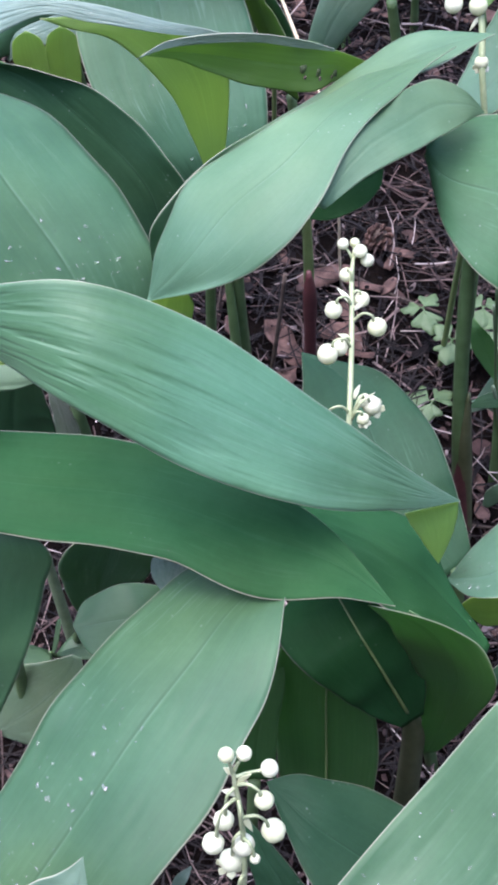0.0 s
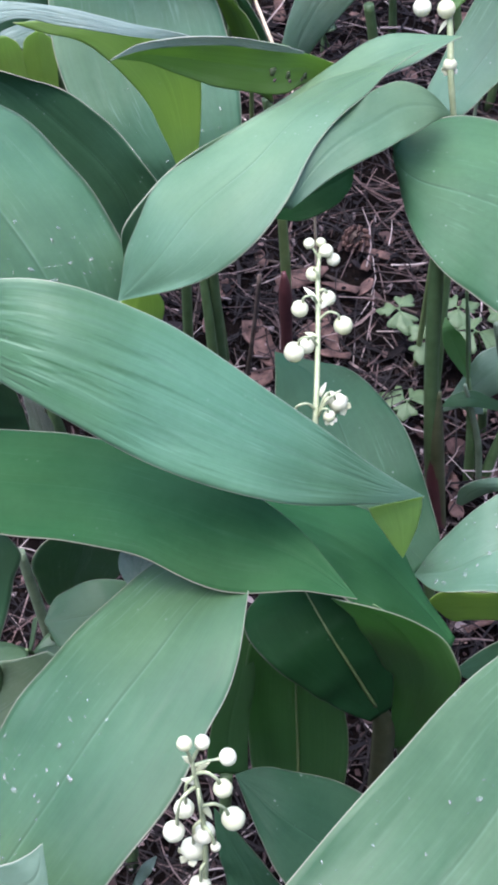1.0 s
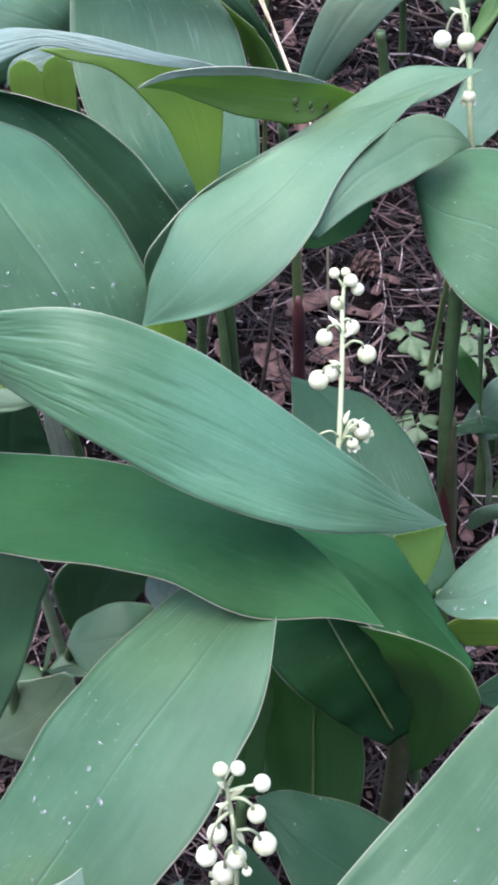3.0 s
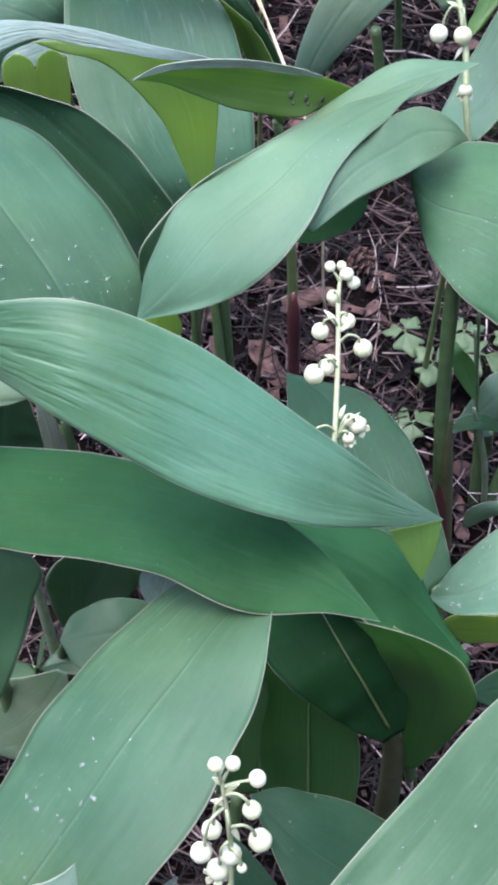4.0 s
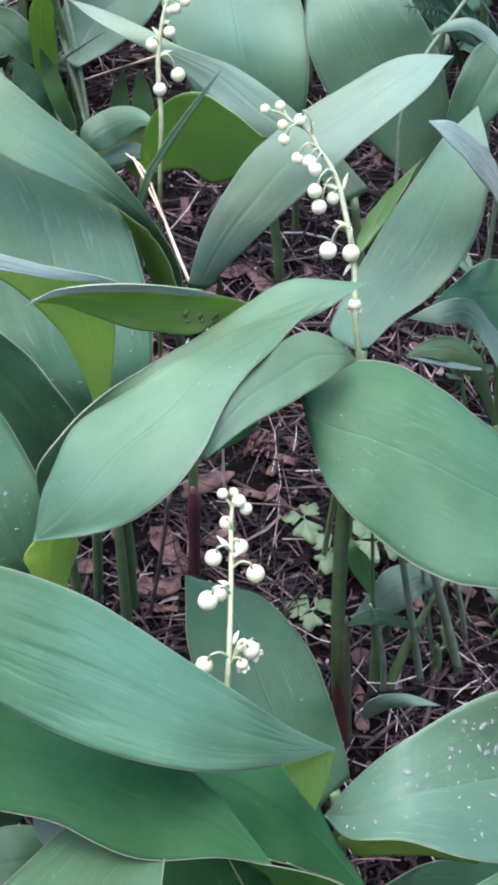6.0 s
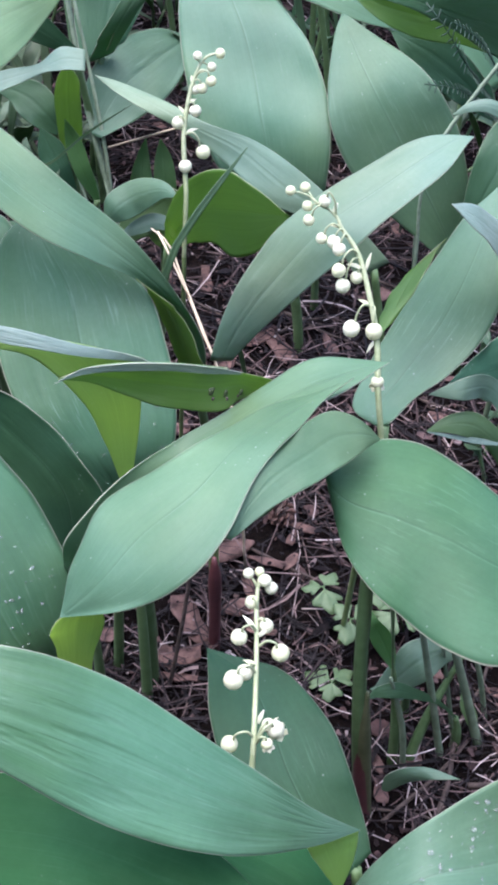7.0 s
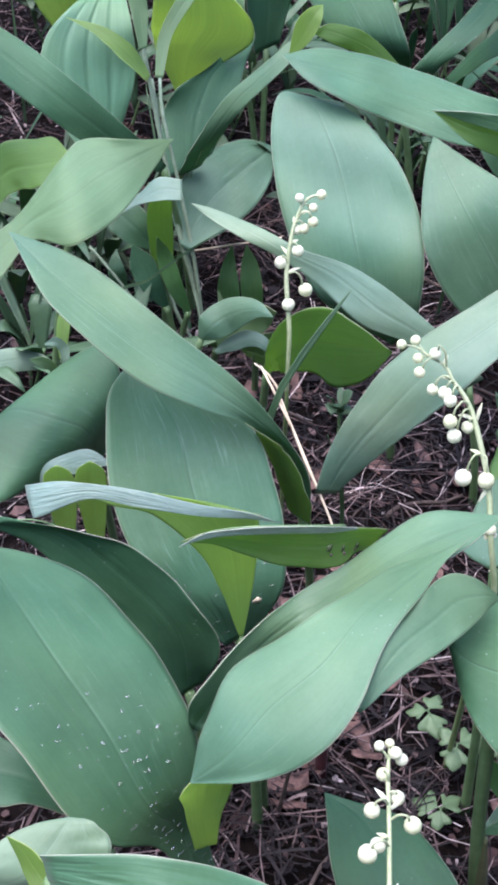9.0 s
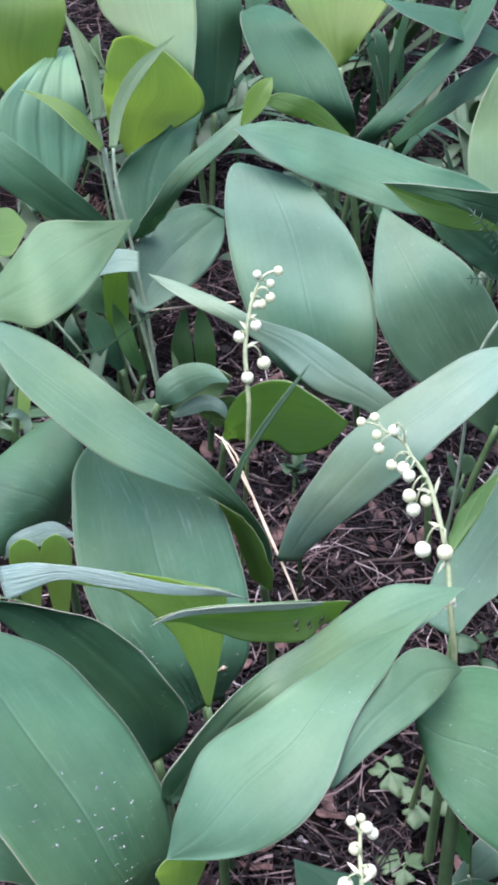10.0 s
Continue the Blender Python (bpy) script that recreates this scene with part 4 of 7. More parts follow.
shoot(
    'folded dark leaf with olive underside',
    [
        ([(0.1590, 0.6236, 0.1600, 0.0006, -0.0049, -0.0100), (0.1370, 0.6165, 0.1690, 0.0016, 0.0001, -0.0110), (0.1124, 0.6109, 0.1760, 0.0009, -0.0018, -0.0100), (0.0934, 0.6114, 0.1820, 0.0010, -0.0022, -0.0060), (0.0787, 0.6154, 0.1880, 0.0000, 0.0000, 0.0000)],
         0.12, UNDER, 5, ()),
        ([(0.1543, 0.6012, 0.1750, 0.0042, 0.0043, -0.0190), (0.1330, 0.6042, 0.1795, 0.0022, 0.0027, -0.0115), (0.1101, 0.6055, 0.1865, 0.0005, -0.0005, -0.0045), (0.0922, 0.6117, 0.1875, 0.0003, 0.0002, -0.0025), (0.0779, 0.6144, 0.1890, 0.0000, 0.0000, 0.0000)],
         0, BRUSHED, 0, ()),
    ],
    None,
    [],
)
shoot(
    'bright yellow-green leaf beside a shaded dark leaf',
    [
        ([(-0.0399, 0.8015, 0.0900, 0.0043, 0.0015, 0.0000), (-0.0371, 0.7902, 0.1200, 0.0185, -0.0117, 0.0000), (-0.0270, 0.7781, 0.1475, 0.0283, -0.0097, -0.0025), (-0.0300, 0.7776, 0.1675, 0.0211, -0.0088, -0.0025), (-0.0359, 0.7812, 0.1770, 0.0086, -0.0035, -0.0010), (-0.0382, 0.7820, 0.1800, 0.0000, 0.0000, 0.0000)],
         0.1, YOUNG_LIT, 5, ()),
        ([(-0.0349, 0.7218, 0.0900, 0.0114, 0.0109, 0.0000), (-0.0300, 0.7491, 0.1100, 0.0203, 0.0054, 0.0000), (-0.0237, 0.7632, 0.1200, 0.0198, 0.0118, 0.0000), (-0.0096, 0.7859, 0.1250, 0.0125, 0.0158, 0.0000), (0.0011, 0.8139, 0.1200, 0.0000, 0.0000, 0.0000)],
         0, LEAF, 0, ()),
    ],
    None,
    [],
)
shoot(
    'light green diamond-shaped leaf with pointed tip',
    [
        ([(-0.1114, 0.4838, 0.2000, 0.0072, -0.0072, 0.0000), (-0.0936, 0.4970, 0.2115, 0.0024, -0.0077, -0.0025), (-0.0785, 0.4957, 0.2220, 0.0036, -0.0186, -0.0060), (-0.0656, 0.5085, 0.2250, 0.0077, -0.0149, -0.0070), (-0.0523, 0.5188, 0.2270, 0.0054, -0.0041, -0.0050), (-0.0385, 0.5313, 0.2270, 0.0000, 0.0000, 0.0000)],
         -0.05, LIGHT, 1, (4, -0.6, 0.6, 0.3, 0.8, 0.0004)),
    ],
    None,
    [],
)
shoot(
    'short pale leaf tip beside a herb stem',
    [
        ([(-0.0890, 0.5932, 0.1435, 0.0016, -0.0080, -0.0015), (-0.0699, 0.5947, 0.1500, 0.0013, -0.0036, -0.0020), (-0.0565, 0.5975, 0.1535, 0.0013, -0.0016, -0.0015), (-0.0471, 0.6031, 0.1550, 0.0012, -0.0052, -0.0030), (-0.0373, 0.6021, 0.1550, 0.0000, -0.0041, -0.0030)],
         0, BLOOM, 1, ()),
    ],
    None,
    [],
)
shoot(
    'narrow bent green leaf beside a dull broad one',
    [
        ([(-0.0359, 0.7199, 0.0874, 0.0073, 0.0032, 0.0015), (-0.0276, 0.7093, 0.1106, 0.0071, 0.0022, 0.0012), (-0.0090, 0.7053, 0.1418, 0.0052, -0.0038, -0.0003), (0.0106, 0.7066, 0.1609, 0.0036, -0.0034, -0.0011), (0.0242, 0.7131, 0.1717, 0.0020, -0.0036, -0.0013), (0.0349, 0.7370, 0.1750, 0.0000, 0.0000, 0.0000)],
         -0.05, SATIN, 1, ()),
        ([(-0.0385, 0.69, 0.0569, 0.0024, -0.0008, -0.0006), (-0.0334, 0.7, 0.0659, 0.0124, -0.0052, -0.0043), (-0.0236, 0.71, 0.0766, 0.0147, -0.01, -0.009), (-0.0093, 0.725, 0.0815, 0.0121, -0.0112, -0.0105), (0.0041, 0.74, 0.0838, 0.0071, -0.0075, -0.0071), (0.0128, 0.755, 0.0811, 0.0002, -0.0002, -0.0002)],
         0.05, SATIN, 0, ()),
        ([(0.0176, 0.7, 0.1704, 0.0007, -0.0004, -0.0003), (0.0216, 0.7, 0.1776, 0.0036, -0.0017, -0.0014), (0.0262, 0.702, 0.1862, 0.0048, -0.0023, -0.002), (0.0303, 0.705, 0.191, 0.003, -0.0018, -0.0016), (0.0336, 0.71, 0.1921, 0.0002, -0.0001, -0.0001)],
         0.2, YOUNG, 4, ()),
    ],
    None,
    [],
)
shoot(
    'pleated light green leaf with dark folds',
    [
        ([(-0.0894, 0.7825, 0.0700, 0.0115, 0.0119, 0.0000), (-0.0949, 0.7964, 0.1020, 0.0272, 0.0137, 0.0000), (-0.0943, 0.8091, 0.1240, 0.0253, 0.0060, 0.0000), (-0.0889, 0.8278, 0.1360, 0.0157, 0.0066, 0.0000), (-0.0832, 0.8557, 0.1330, 0.0060, 0.0024, 0.0000), (-0.0805, 0.8854, 0.1200, 0.0000, 0.0000, 0.0000)],
         0.08, PLEATED, 13, ()),
    ],
    None,
    [],
)
shoot(
    'bluish green leaf leaning past the herb stem',
    [
        ([(-0.0491, 0.694, 0.1064, 0.0013, 0.0015, 0.0015), (-0.0727, 0.68, 0.1329, 0.0052, 0.005, 0.0054), (-0.1017, 0.68, 0.16, 0.0069, 0.006, 0.0064), (-0.1296, 0.7, 0.1729, 0.0067, 0.0058, 0.0062), (-0.1511, 0.72, 0.1786, 0.0042, 0.0036, 0.0039), (-0.1679, 0.74, 0.181, 0.0002, 0.0002, 0.0002)],
         -0.1, LEAF, 1, ()),
    ],
    None,
    [],
)
shoot(
    'sunlit yellow-green leaf at the back of the patch',
    [
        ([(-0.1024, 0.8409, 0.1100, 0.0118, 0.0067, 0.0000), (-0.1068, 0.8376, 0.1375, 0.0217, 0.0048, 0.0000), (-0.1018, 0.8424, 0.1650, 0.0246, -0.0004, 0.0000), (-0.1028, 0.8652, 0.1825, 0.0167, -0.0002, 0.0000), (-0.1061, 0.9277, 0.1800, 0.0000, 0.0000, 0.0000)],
         0.1, YOUNG_LIT, 5, ()),
    ],
    None,
    [],
)
shoot(
    'tall light green leaf among back shoots',
    [
        ([(-0.0067, 0.8389, 0.1000, 0.0072, 0.0033, 0.0000), (-0.0215, 0.8343, 0.1375, 0.0192, -0.0180, 0.0000), (-0.0292, 0.8654, 0.1550, 0.0298, -0.0043, 0.0000), (-0.0321, 0.9024, 0.1725, 0.0281, -0.0003, -0.0000), (-0.0348, 0.9715, 0.1800, 0.0000, 0.0000, 0.0000)],
         0.06, LIGHT, 1, ()),
    ],
    None,
    [],
)
shoot(
    'tall dark green leaf among back shoots',
    [
        ([(0.0118, 0.8524, 0.0900, 0.0076, 0.0069, 0.0000), (0.0142, 0.8665, 0.1200, 0.0148, 0.0107, 0.0000), (0.0149, 0.8788, 0.1500, 0.0146, -0.0002, 0.0000), (0.0123, 0.9117, 0.1700, 0.0123, -0.0043, 0.0000), (0.0136, 0.9772, 0.1700, 0.0000, 0.0000, 0.0000)],
         0.06, LEAF, 1, ()),
    ],
    None,
    [],
)
shoot(
    'dark bluish glossy leaf with rounded tip',
    [
        ([(0.0929, 0.8161, 0.0900, 0.0061, 0.0065, 0.0000), (0.0712, 0.8053, 0.1220, 0.0210, -0.0038, 0.0000), (0.0554, 0.8290, 0.1440, 0.0232, 0.0013, 0.0000), (0.0442, 0.8454, 0.1560, 0.0178, -0.0021, -0.0000), (0.0419, 0.8695, 0.1530, 0.0088, 0.0010, 0.0000), (0.0417, 0.8881, 0.1460, 0.0000, 0.0000, 0.0000)],
         0.1, LEAF, 1, ()),
    ],
    None,
    [],
)
shoot(
    'wide yellow-green leaf rising behind dark strips',
    [
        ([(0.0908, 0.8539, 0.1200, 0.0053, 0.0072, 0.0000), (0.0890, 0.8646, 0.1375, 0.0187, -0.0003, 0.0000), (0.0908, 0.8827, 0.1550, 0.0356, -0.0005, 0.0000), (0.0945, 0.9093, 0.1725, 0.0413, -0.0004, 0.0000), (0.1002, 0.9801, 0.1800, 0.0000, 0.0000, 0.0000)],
         0.12, YOUNG_LIT, 5, ()),
    ],
    None,
    [],
)
shoot(
    'narrow green strap leaf slanting across herbs',
    [
        ([(0.0976, 0.7896, 0.1000, 0.0073, 0.0030, 0.0000), (0.1016, 0.7829, 0.1140, 0.0077, 0.0004, 0.0000), (0.1285, 0.7923, 0.1380, 0.0057, -0.0068, 0.0000), (0.1529, 0.8048, 0.1620, 0.0032, -0.0105, 0.0000), (0.1741, 0.8375, 0.1760, 0.0037, -0.0075, 0.0000), (0.1948, 0.8830, 0.1800, 0.0000, 0.0000, 0.0000)],
         -0.05, LEAF, 1, ()),
    ],
    None,
    [],
)
shoot(
    'narrow dark strap leaf in shade',
    [
        ([(0.1240, 0.8278, 0.0800, 0.0012, -0.0041, 0.0000), (0.1441, 0.8163, 0.1100, -0.0002, -0.0119, 0.0000), (0.1718, 0.8081, 0.1400, 0.0008, -0.0138, -0.0000), (0.1983, 0.8184, 0.1600, 0.0000, 0.0000, 0.0000)],
         -0.05, LEAF, 1, ()),
    ],
    None,
    [],
)
shoot(
    'narrow green strap leaf bending level',
    [
        ([(0.2268, 0.8367, 0.1200, -0.0033, -0.0142, 0.0000), (0.1815, 0.8295, 0.1500, -0.0032, -0.0162, 0.0000), (0.1441, 0.8176, 0.1700, -0.0014, -0.0179, 0.0000), (0.1142, 0.8147, 0.1800, 0.0022, -0.0079, 0.0000), (0.1030, 0.8301, 0.1800, 0.0000, 0.0000, 0.0000)],
         -0.05, LEAF, 1, ()),
    ],
    None,
    [],
)
shoot(
    'light green leaf at the edge of the shoots',
    [
        ([(0.1601, 0.6920, 0.1100, 0.0063, -0.0002, 0.0000), (0.1615, 0.7103, 0.1275, 0.0155, -0.0004, 0.0000), (0.1681, 0.7377, 0.1450, 0.0190, 0.0026, 0.0000), (0.1786, 0.7663, 0.1625, 0.0159, 0.0062, 0.0000), (0.1858, 0.7989, 0.1700, 0.0000, 0.0000, 0.0000)],
         0.05, LIGHT, 1, ()),
    ],
    None,
    [],
)
shoot(
    'curled leaf edge showing its olive underside',
    [
        ([(0.0808, 0.7529, 0.1300, -0.0036, -0.0030, 0.0000), (0.0624, 0.7498, 0.1475, -0.0042, -0.0033, -0.0025), (0.0479, 0.7434, 0.1575, -0.0050, -0.0047, -0.0025), (0.0366, 0.7416, 0.1620, -0.0032, -0.0022, -0.0020), (0.0300, 0.7372, 0.1630, 0.0000, 0.0000, 0.0000)],
         -0.1, UNDER, 5, ()),
    ],
    None,
    [],
)
shoot(
    'little green leaf near a dry straw',
    [
        ([(-0.0221, 0.6351, 0.0300, 0.0046, -0.0037, 0.0000), (-0.0132, 0.6238, 0.0500, 0.0072, -0.0107, 0.0000), (-0.0015, 0.6151, 0.0680, 0.0072, -0.0048, -0.0020), (0.0052, 0.6083, 0.0780, 0.0026, -0.0016, -0.0020), (0.0087, 0.6038, 0.0800, 0.0000, 0.0000, 0.0000)],
         0.05, LIGHT, 1, ()),
    ],
    None,
    [],
)
shoot(
    'little dull leaf low on the litter',
    [
        ([(-0.0008, 0.6237, 0.0300, 0.0044, -0.0048, 0.0000), (0.0000, 0.6118, 0.0500, 0.0089, -0.0037, 0.0000), (0.0087, 0.6080, 0.0600, 0.0088, -0.0026, 0.0000), (0.0086, 0.6068, 0.0650, 0.0000, 0.0000, 0.0000)],
         0.05, LIGHT, 1, ()),
    ],
    None,
    [],
)
shoot(
    'small satin leaf over a shaded one',
    [
        ([(0.1375, 0.4115, 0.1100, -0.0016, -0.0095, 0.0000), (0.1197, 0.4067, 0.1350, 0.0006, -0.0014, -0.0050), (0.1050, 0.3959, 0.1425, 0.0012, -0.0017, -0.0025), (0.0963, 0.3971, 0.1400, 0.0000, 0.0000, 0.0000)],
         -0.1, BLOOM, 1, ()),
    ],
    None,
    [],
)
shoot(
    'dark shaded leaf below small light ones',
    [
        ([(0.1774, 0.4986, 0.0600, -0.0043, -0.0232, 0.0000), (0.1458, 0.4660, 0.0900, -0.0039, -0.0234, 0.0000), (0.1240, 0.4391, 0.1100, -0.0018, -0.0118, 0.0000), (0.1090, 0.4226, 0.1200, 0.0000, 0.0000, 0.0000)],
         0, LEAF, 1, ()),
    ],
    None,
    [],
)
shoot(
    'pale waxy leaf tip catching the light',
    [
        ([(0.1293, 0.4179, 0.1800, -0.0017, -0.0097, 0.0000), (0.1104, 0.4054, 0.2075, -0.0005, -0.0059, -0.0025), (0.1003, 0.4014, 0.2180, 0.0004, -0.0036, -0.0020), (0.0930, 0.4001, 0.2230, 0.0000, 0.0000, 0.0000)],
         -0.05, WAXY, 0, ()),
    ],
    (0.1631, 0.7559),
    [(DOWNY, [(0.1631, 0.7559, -0.0050, 0.00389), (0.1746, 0.7559, 0.0226, 0.00380), (0.1978, 0.7559, 0.0685, 0.00334)]), (DOWNY, [(0.1400, 0.6496, -0.0050, 0.00097), (0.1375, 0.6496, 0.0278, 0.00094), (0.1362, 0.6496, 0.0525, 0.00092)])],
)
shoot(
    'grey-green weed leaf on a thin pale stem',
    [
        ([(0.1152, 0.3447, 0.0518, 0.0001, 0.0006, 0.0006), (0.1053, 0.3417, 0.0574, -0.001, 0.004, 0.004), (0.0957, 0.3367, 0.0578, -0.0043, 0.005, 0.0047), (0.0879, 0.3347, 0.0489, -0.0033, 0.0033, 0.003), (0.0781, 0.3327, 0.0391, -0.0003, 0.0003, 0.0002)],
         -0.08, BLOOM, 1, ()),
    ],
    (0.0957, 0.3257),
    [(STEM_PALE, [(0.0957, 0.3257, -0.0050, 0.00136), (0.0915, 0.3257, 0.0298, 0.00130), (0.0861, 0.3257, 0.0521, 0.00084), (0.0832, 0.3257, 0.0627, 0.00062)]), (STEM_PALE, [(0.0975, 0.3807, -0.0050, 0.00073), (0.0947, 0.3807, 0.0232, 0.00070), (0.0916, 0.3807, 0.0451, 0.00068)])],
    name='weed_herb', group='woodland herbs',
)
shoot(
    'low weed leaf beside two thick pale stems',
    [
        ([(0.0849, 0.3098, 0.0100, 0.0010, -0.0006, -0.0000), (0.0891, 0.3088, 0.0200, 0.0042, -0.0017, -0.0000), (0.1002, 0.3049, 0.0300, 0.0018, -0.0027, 0.0000), (0.1109, 0.3021, 0.0300, 0.0000, 0.0000, 0.0000)],
         -0.05, BLOOM, 1, ()),
    ],
    (0.1123, 0.3309),
    [(STEM_PALE, [(0.1123, 0.3309, -0.0050, 0.00160), (0.1041, 0.3309, 0.0336, 0.00152), (0.0919, 0.3309, 0.0893, 0.00121)]), (STEM_PALE, [(0.1290, 0.3375, -0.0050, 0.00208), (0.1185, 0.3375, 0.0316, 0.00176), (0.1015, 0.3375, 0.0875, 0.00142)]), (STEM_PALE, [(0.1187, 0.3403, -0.0050, 0.00093), (0.1122, 0.3403, 0.0277, 0.00089), (0.1031, 0.3403, 0.0707, 0.00063)]), (STEM, [(0.0989, 0.3296, -0.0050, 0.00069), (0.0877, 0.3296, 0.0429, 0.00064), (0.0792, 0.3296, 0.1095, 0.00058)]), (STEM_PALE, [(0.1339, 0.3513, -0.0050, 0.00118), (0.1264, 0.3513, 0.0275, 0.00113), (0.1176, 0.3513, 0.0567, 0.00087)])],
    name='weed_herb', group='woodland herbs',
)
shoot(
    'tiny dull weed leaf above the litter',
    [
        ([(0.0969, 0.3486, 0.0200, -0.0003, -0.0028, 0.0000), (0.0869, 0.3364, 0.0400, 0.0000, -0.0047, 0.0000), (0.0777, 0.3322, 0.0460, 0.0000, 0.0000, 0.0000)],
         -0.05, BLOOM, 1, ()),
    ],
    None,
    [],
    name='weed_herb', group='woodland herbs',
)
shoot(
    'slender pale downy herb with narrow upright leaves',
    [
        ([(-0.0581, 0.7165, 0.1650, 0.0019, 0.0014, 0.0000), (-0.0599, 0.7299, 0.1800, 0.0042, 0.0022, 0.0000), (-0.0648, 0.7417, 0.1950, 0.0048, -0.0023, 0.0000), (-0.0741, 0.7590, 0.2050, 0.0000, 0.0000, 0.0000)],
         0.1, LIGHT, 0, ()),
        ([(-0.0559, 0.7127, 0.1500, 0.0009, 0.0028, 0.0000), (-0.0648, 0.7180, 0.1600, 0.0029, 0.0057, 0.0000), (-0.0794, 0.7268, 0.1690, 0.0030, 0.0017, 0.0010), (-0.0987, 0.7374, 0.1720, 0.0000, 0.0000, 0.0000)],
         0.1, YOUNG, 4, ()),
        ([(-0.0500, 0.7049, 0.1550, 0.0021, -0.0001, 0.0000), (-0.0464, 0.7207, 0.1700, 0.0036, -0.0001, 0.0000), (-0.0362, 0.7311, 0.1840, 0.0037, -0.0013, -0.0010), (-0.0149, 0.7436, 0.2000, 0.0000, 0.0000, 0.0000)],
         0.1, LIGHT, 0, ()),
        ([(-0.0542, 0.7404, 0.1825, 0.0021, -0.0015, -0.0025), (-0.0580, 0.7497, 0.1900, 0.0028, -0.0048, 0.0000), (-0.0559, 0.7522, 0.1960, 0.0000, 0.0000, 0.0000)],
         0.1, LIGHT, 0, ()),
    ],
    (-0.0268, 0.6827),
    [(DOWNY, [(-0.0268, 0.6827, -0.0050, 0.0014), (-0.0380, 0.6947, 0.0502, 0.00135), (-0.0472, 0.7067, 0.0934, 0.0013), (-0.0541, 0.7187, 0.1332, 0.0012), (-0.0588, 0.7307, 0.1593, 0.0011), (-0.0620, 0.7427, 0.1840, 0.0007)]), (DOWNY, [(-0.0256, 0.6796, -0.0050, 0.00134), (-0.0421, 0.6962, 0.0653, 0.00128), (-0.0500, 0.7129, 0.1096, 0.00110), (-0.0550, 0.7296, 0.1401, 0.00093)]), (DOWNY, [(-0.0282, 0.6807, -0.0050, 0.00118), (-0.0353, 0.6932, 0.0574, 0.00113), (-0.0429, 0.7057, 0.0974, 0.00094), (-0.0500, 0.7182, 0.1335, 0.00093), (-0.0506, 0.7307, 0.1407, 0.00093)])],
    name='weed_herb', group='woodland herbs',
)
shoot(
    'yellow-green leaf glowing behind a lighter one',
    [
        ([(-0.1555, 0.6576, 0.0900, 0.0025, -0.0099, 0.0000), (-0.1338, 0.6687, 0.1200, 0.0073, -0.0180, 0.0000), (-0.1102, 0.6507, 0.1400, 0.0042, -0.0212, 0.0000), (-0.0989, 0.6461, 0.1450, 0.0014, -0.0154, -0.0010), (-0.0931, 0.6472, 0.1460, 0.0000, 0.0000, 0.0000)],
         0.1, UNDER, 5, ()),
    ],
    None,
    [],
)
shoot(
    'upright olive strap leaf behind the herb stem',
    [
        ([(-0.0510, 0.6748, 0.0500, 0.0048, -0.0002, 0.0000), (-0.0509, 0.6656, 0.0800, 0.0066, -0.0015, 0.0000), (-0.0509, 0.6605, 0.1000, 0.0066, -0.0002, 0.0000), (-0.0497, 0.6550, 0.1150, 0.0047, -0.0002, 0.0000), (-0.0497, 0.6524, 0.1240, 0.0000, 0.0000, 0.0000)],
         0.05, UNDER, 5, ()),
    ],
    None,
    [],
)
shoot(
    'dull green leaf in a gap between leaves',
    [
        ([(-0.0794, 0.2782, 0.0900, 0.0155, -0.0002, 0.0000), (-0.0769, 0.2780, 0.1100, 0.0131, -0.0030, -0.0000), (-0.0737, 0.2776, 0.1250, 0.0084, -0.0023, 0.0000), (-0.0709, 0.2769, 0.1350, 0.0026, -0.0011, 0.0000), (-0.0695, 0.2780, 0.1400, 0.0000, 0.0000, 0.0000)],
         0.05, LEAF, 0, ()),
    ],
    None,
    [],
)
shoot(
    'pale narrow leaf in a gap between leaves',
    [
        ([(-0.0635, 0.2858, 0.0700, 0.0043, -0.0001, -0.0000), (-0.0632, 0.2889, 0.0900, 0.0046, -0.0030, 0.0000), (-0.0645, 0.2893, 0.1050, 0.0033, -0.0035, 0.0000), (-0.0675, 0.2949, 0.1150, 0.0000, 0.0000, 0.0000)],
         0, WAXY, 0, ()),
    ],
    None,
    [],
)
shoot(
    'limp crumpled grey-green weed leaf low over soil',
    [
        ([(-0.0587, 0.222, 0.0561, -0.0013, 0.0005, 0.0004), (-0.0637, 0.22, 0.0447, -0.0075, 0.0044, 0.0034), (-0.0716, 0.219, 0.0329, -0.0089, 0.0084, 0.0064), (-0.0821, 0.22, 0.0179, -0.0066, 0.0079, 0.006), (-0.0938, 0.222, 0.0019, -0.0001, 0.0001, 0.0001)],
         -0.08, BLOOM, 4, ()),
    ],
    None,
    [],
    name='weed_herb', group='woodland herbs',
)
shoot(
    'rounded light green leaf behind the brushed leaf',
    [
        ([(-0.0938, 0.2563, 0.1460, 0.0102, -0.0015, 0.0000), (-0.0779, 0.2589, 0.1520, 0.0204, -0.0000, 0.0000), (-0.0727, 0.2639, 0.1560, 0.0172, 0.0002, 0.0000), (-0.0694, 0.2676, 0.1590, 0.0105, -0.0004, 0.0000), (-0.0681, 0.2694, 0.1600, 0.0050, -0.0000, 0.0000), (-0.0681, 0.2702, 0.1600, 0.0000, 0.0000, 0.0000)],
         -0.1, BLOOM, 1, ()),
    ],
    None,
    [],
)
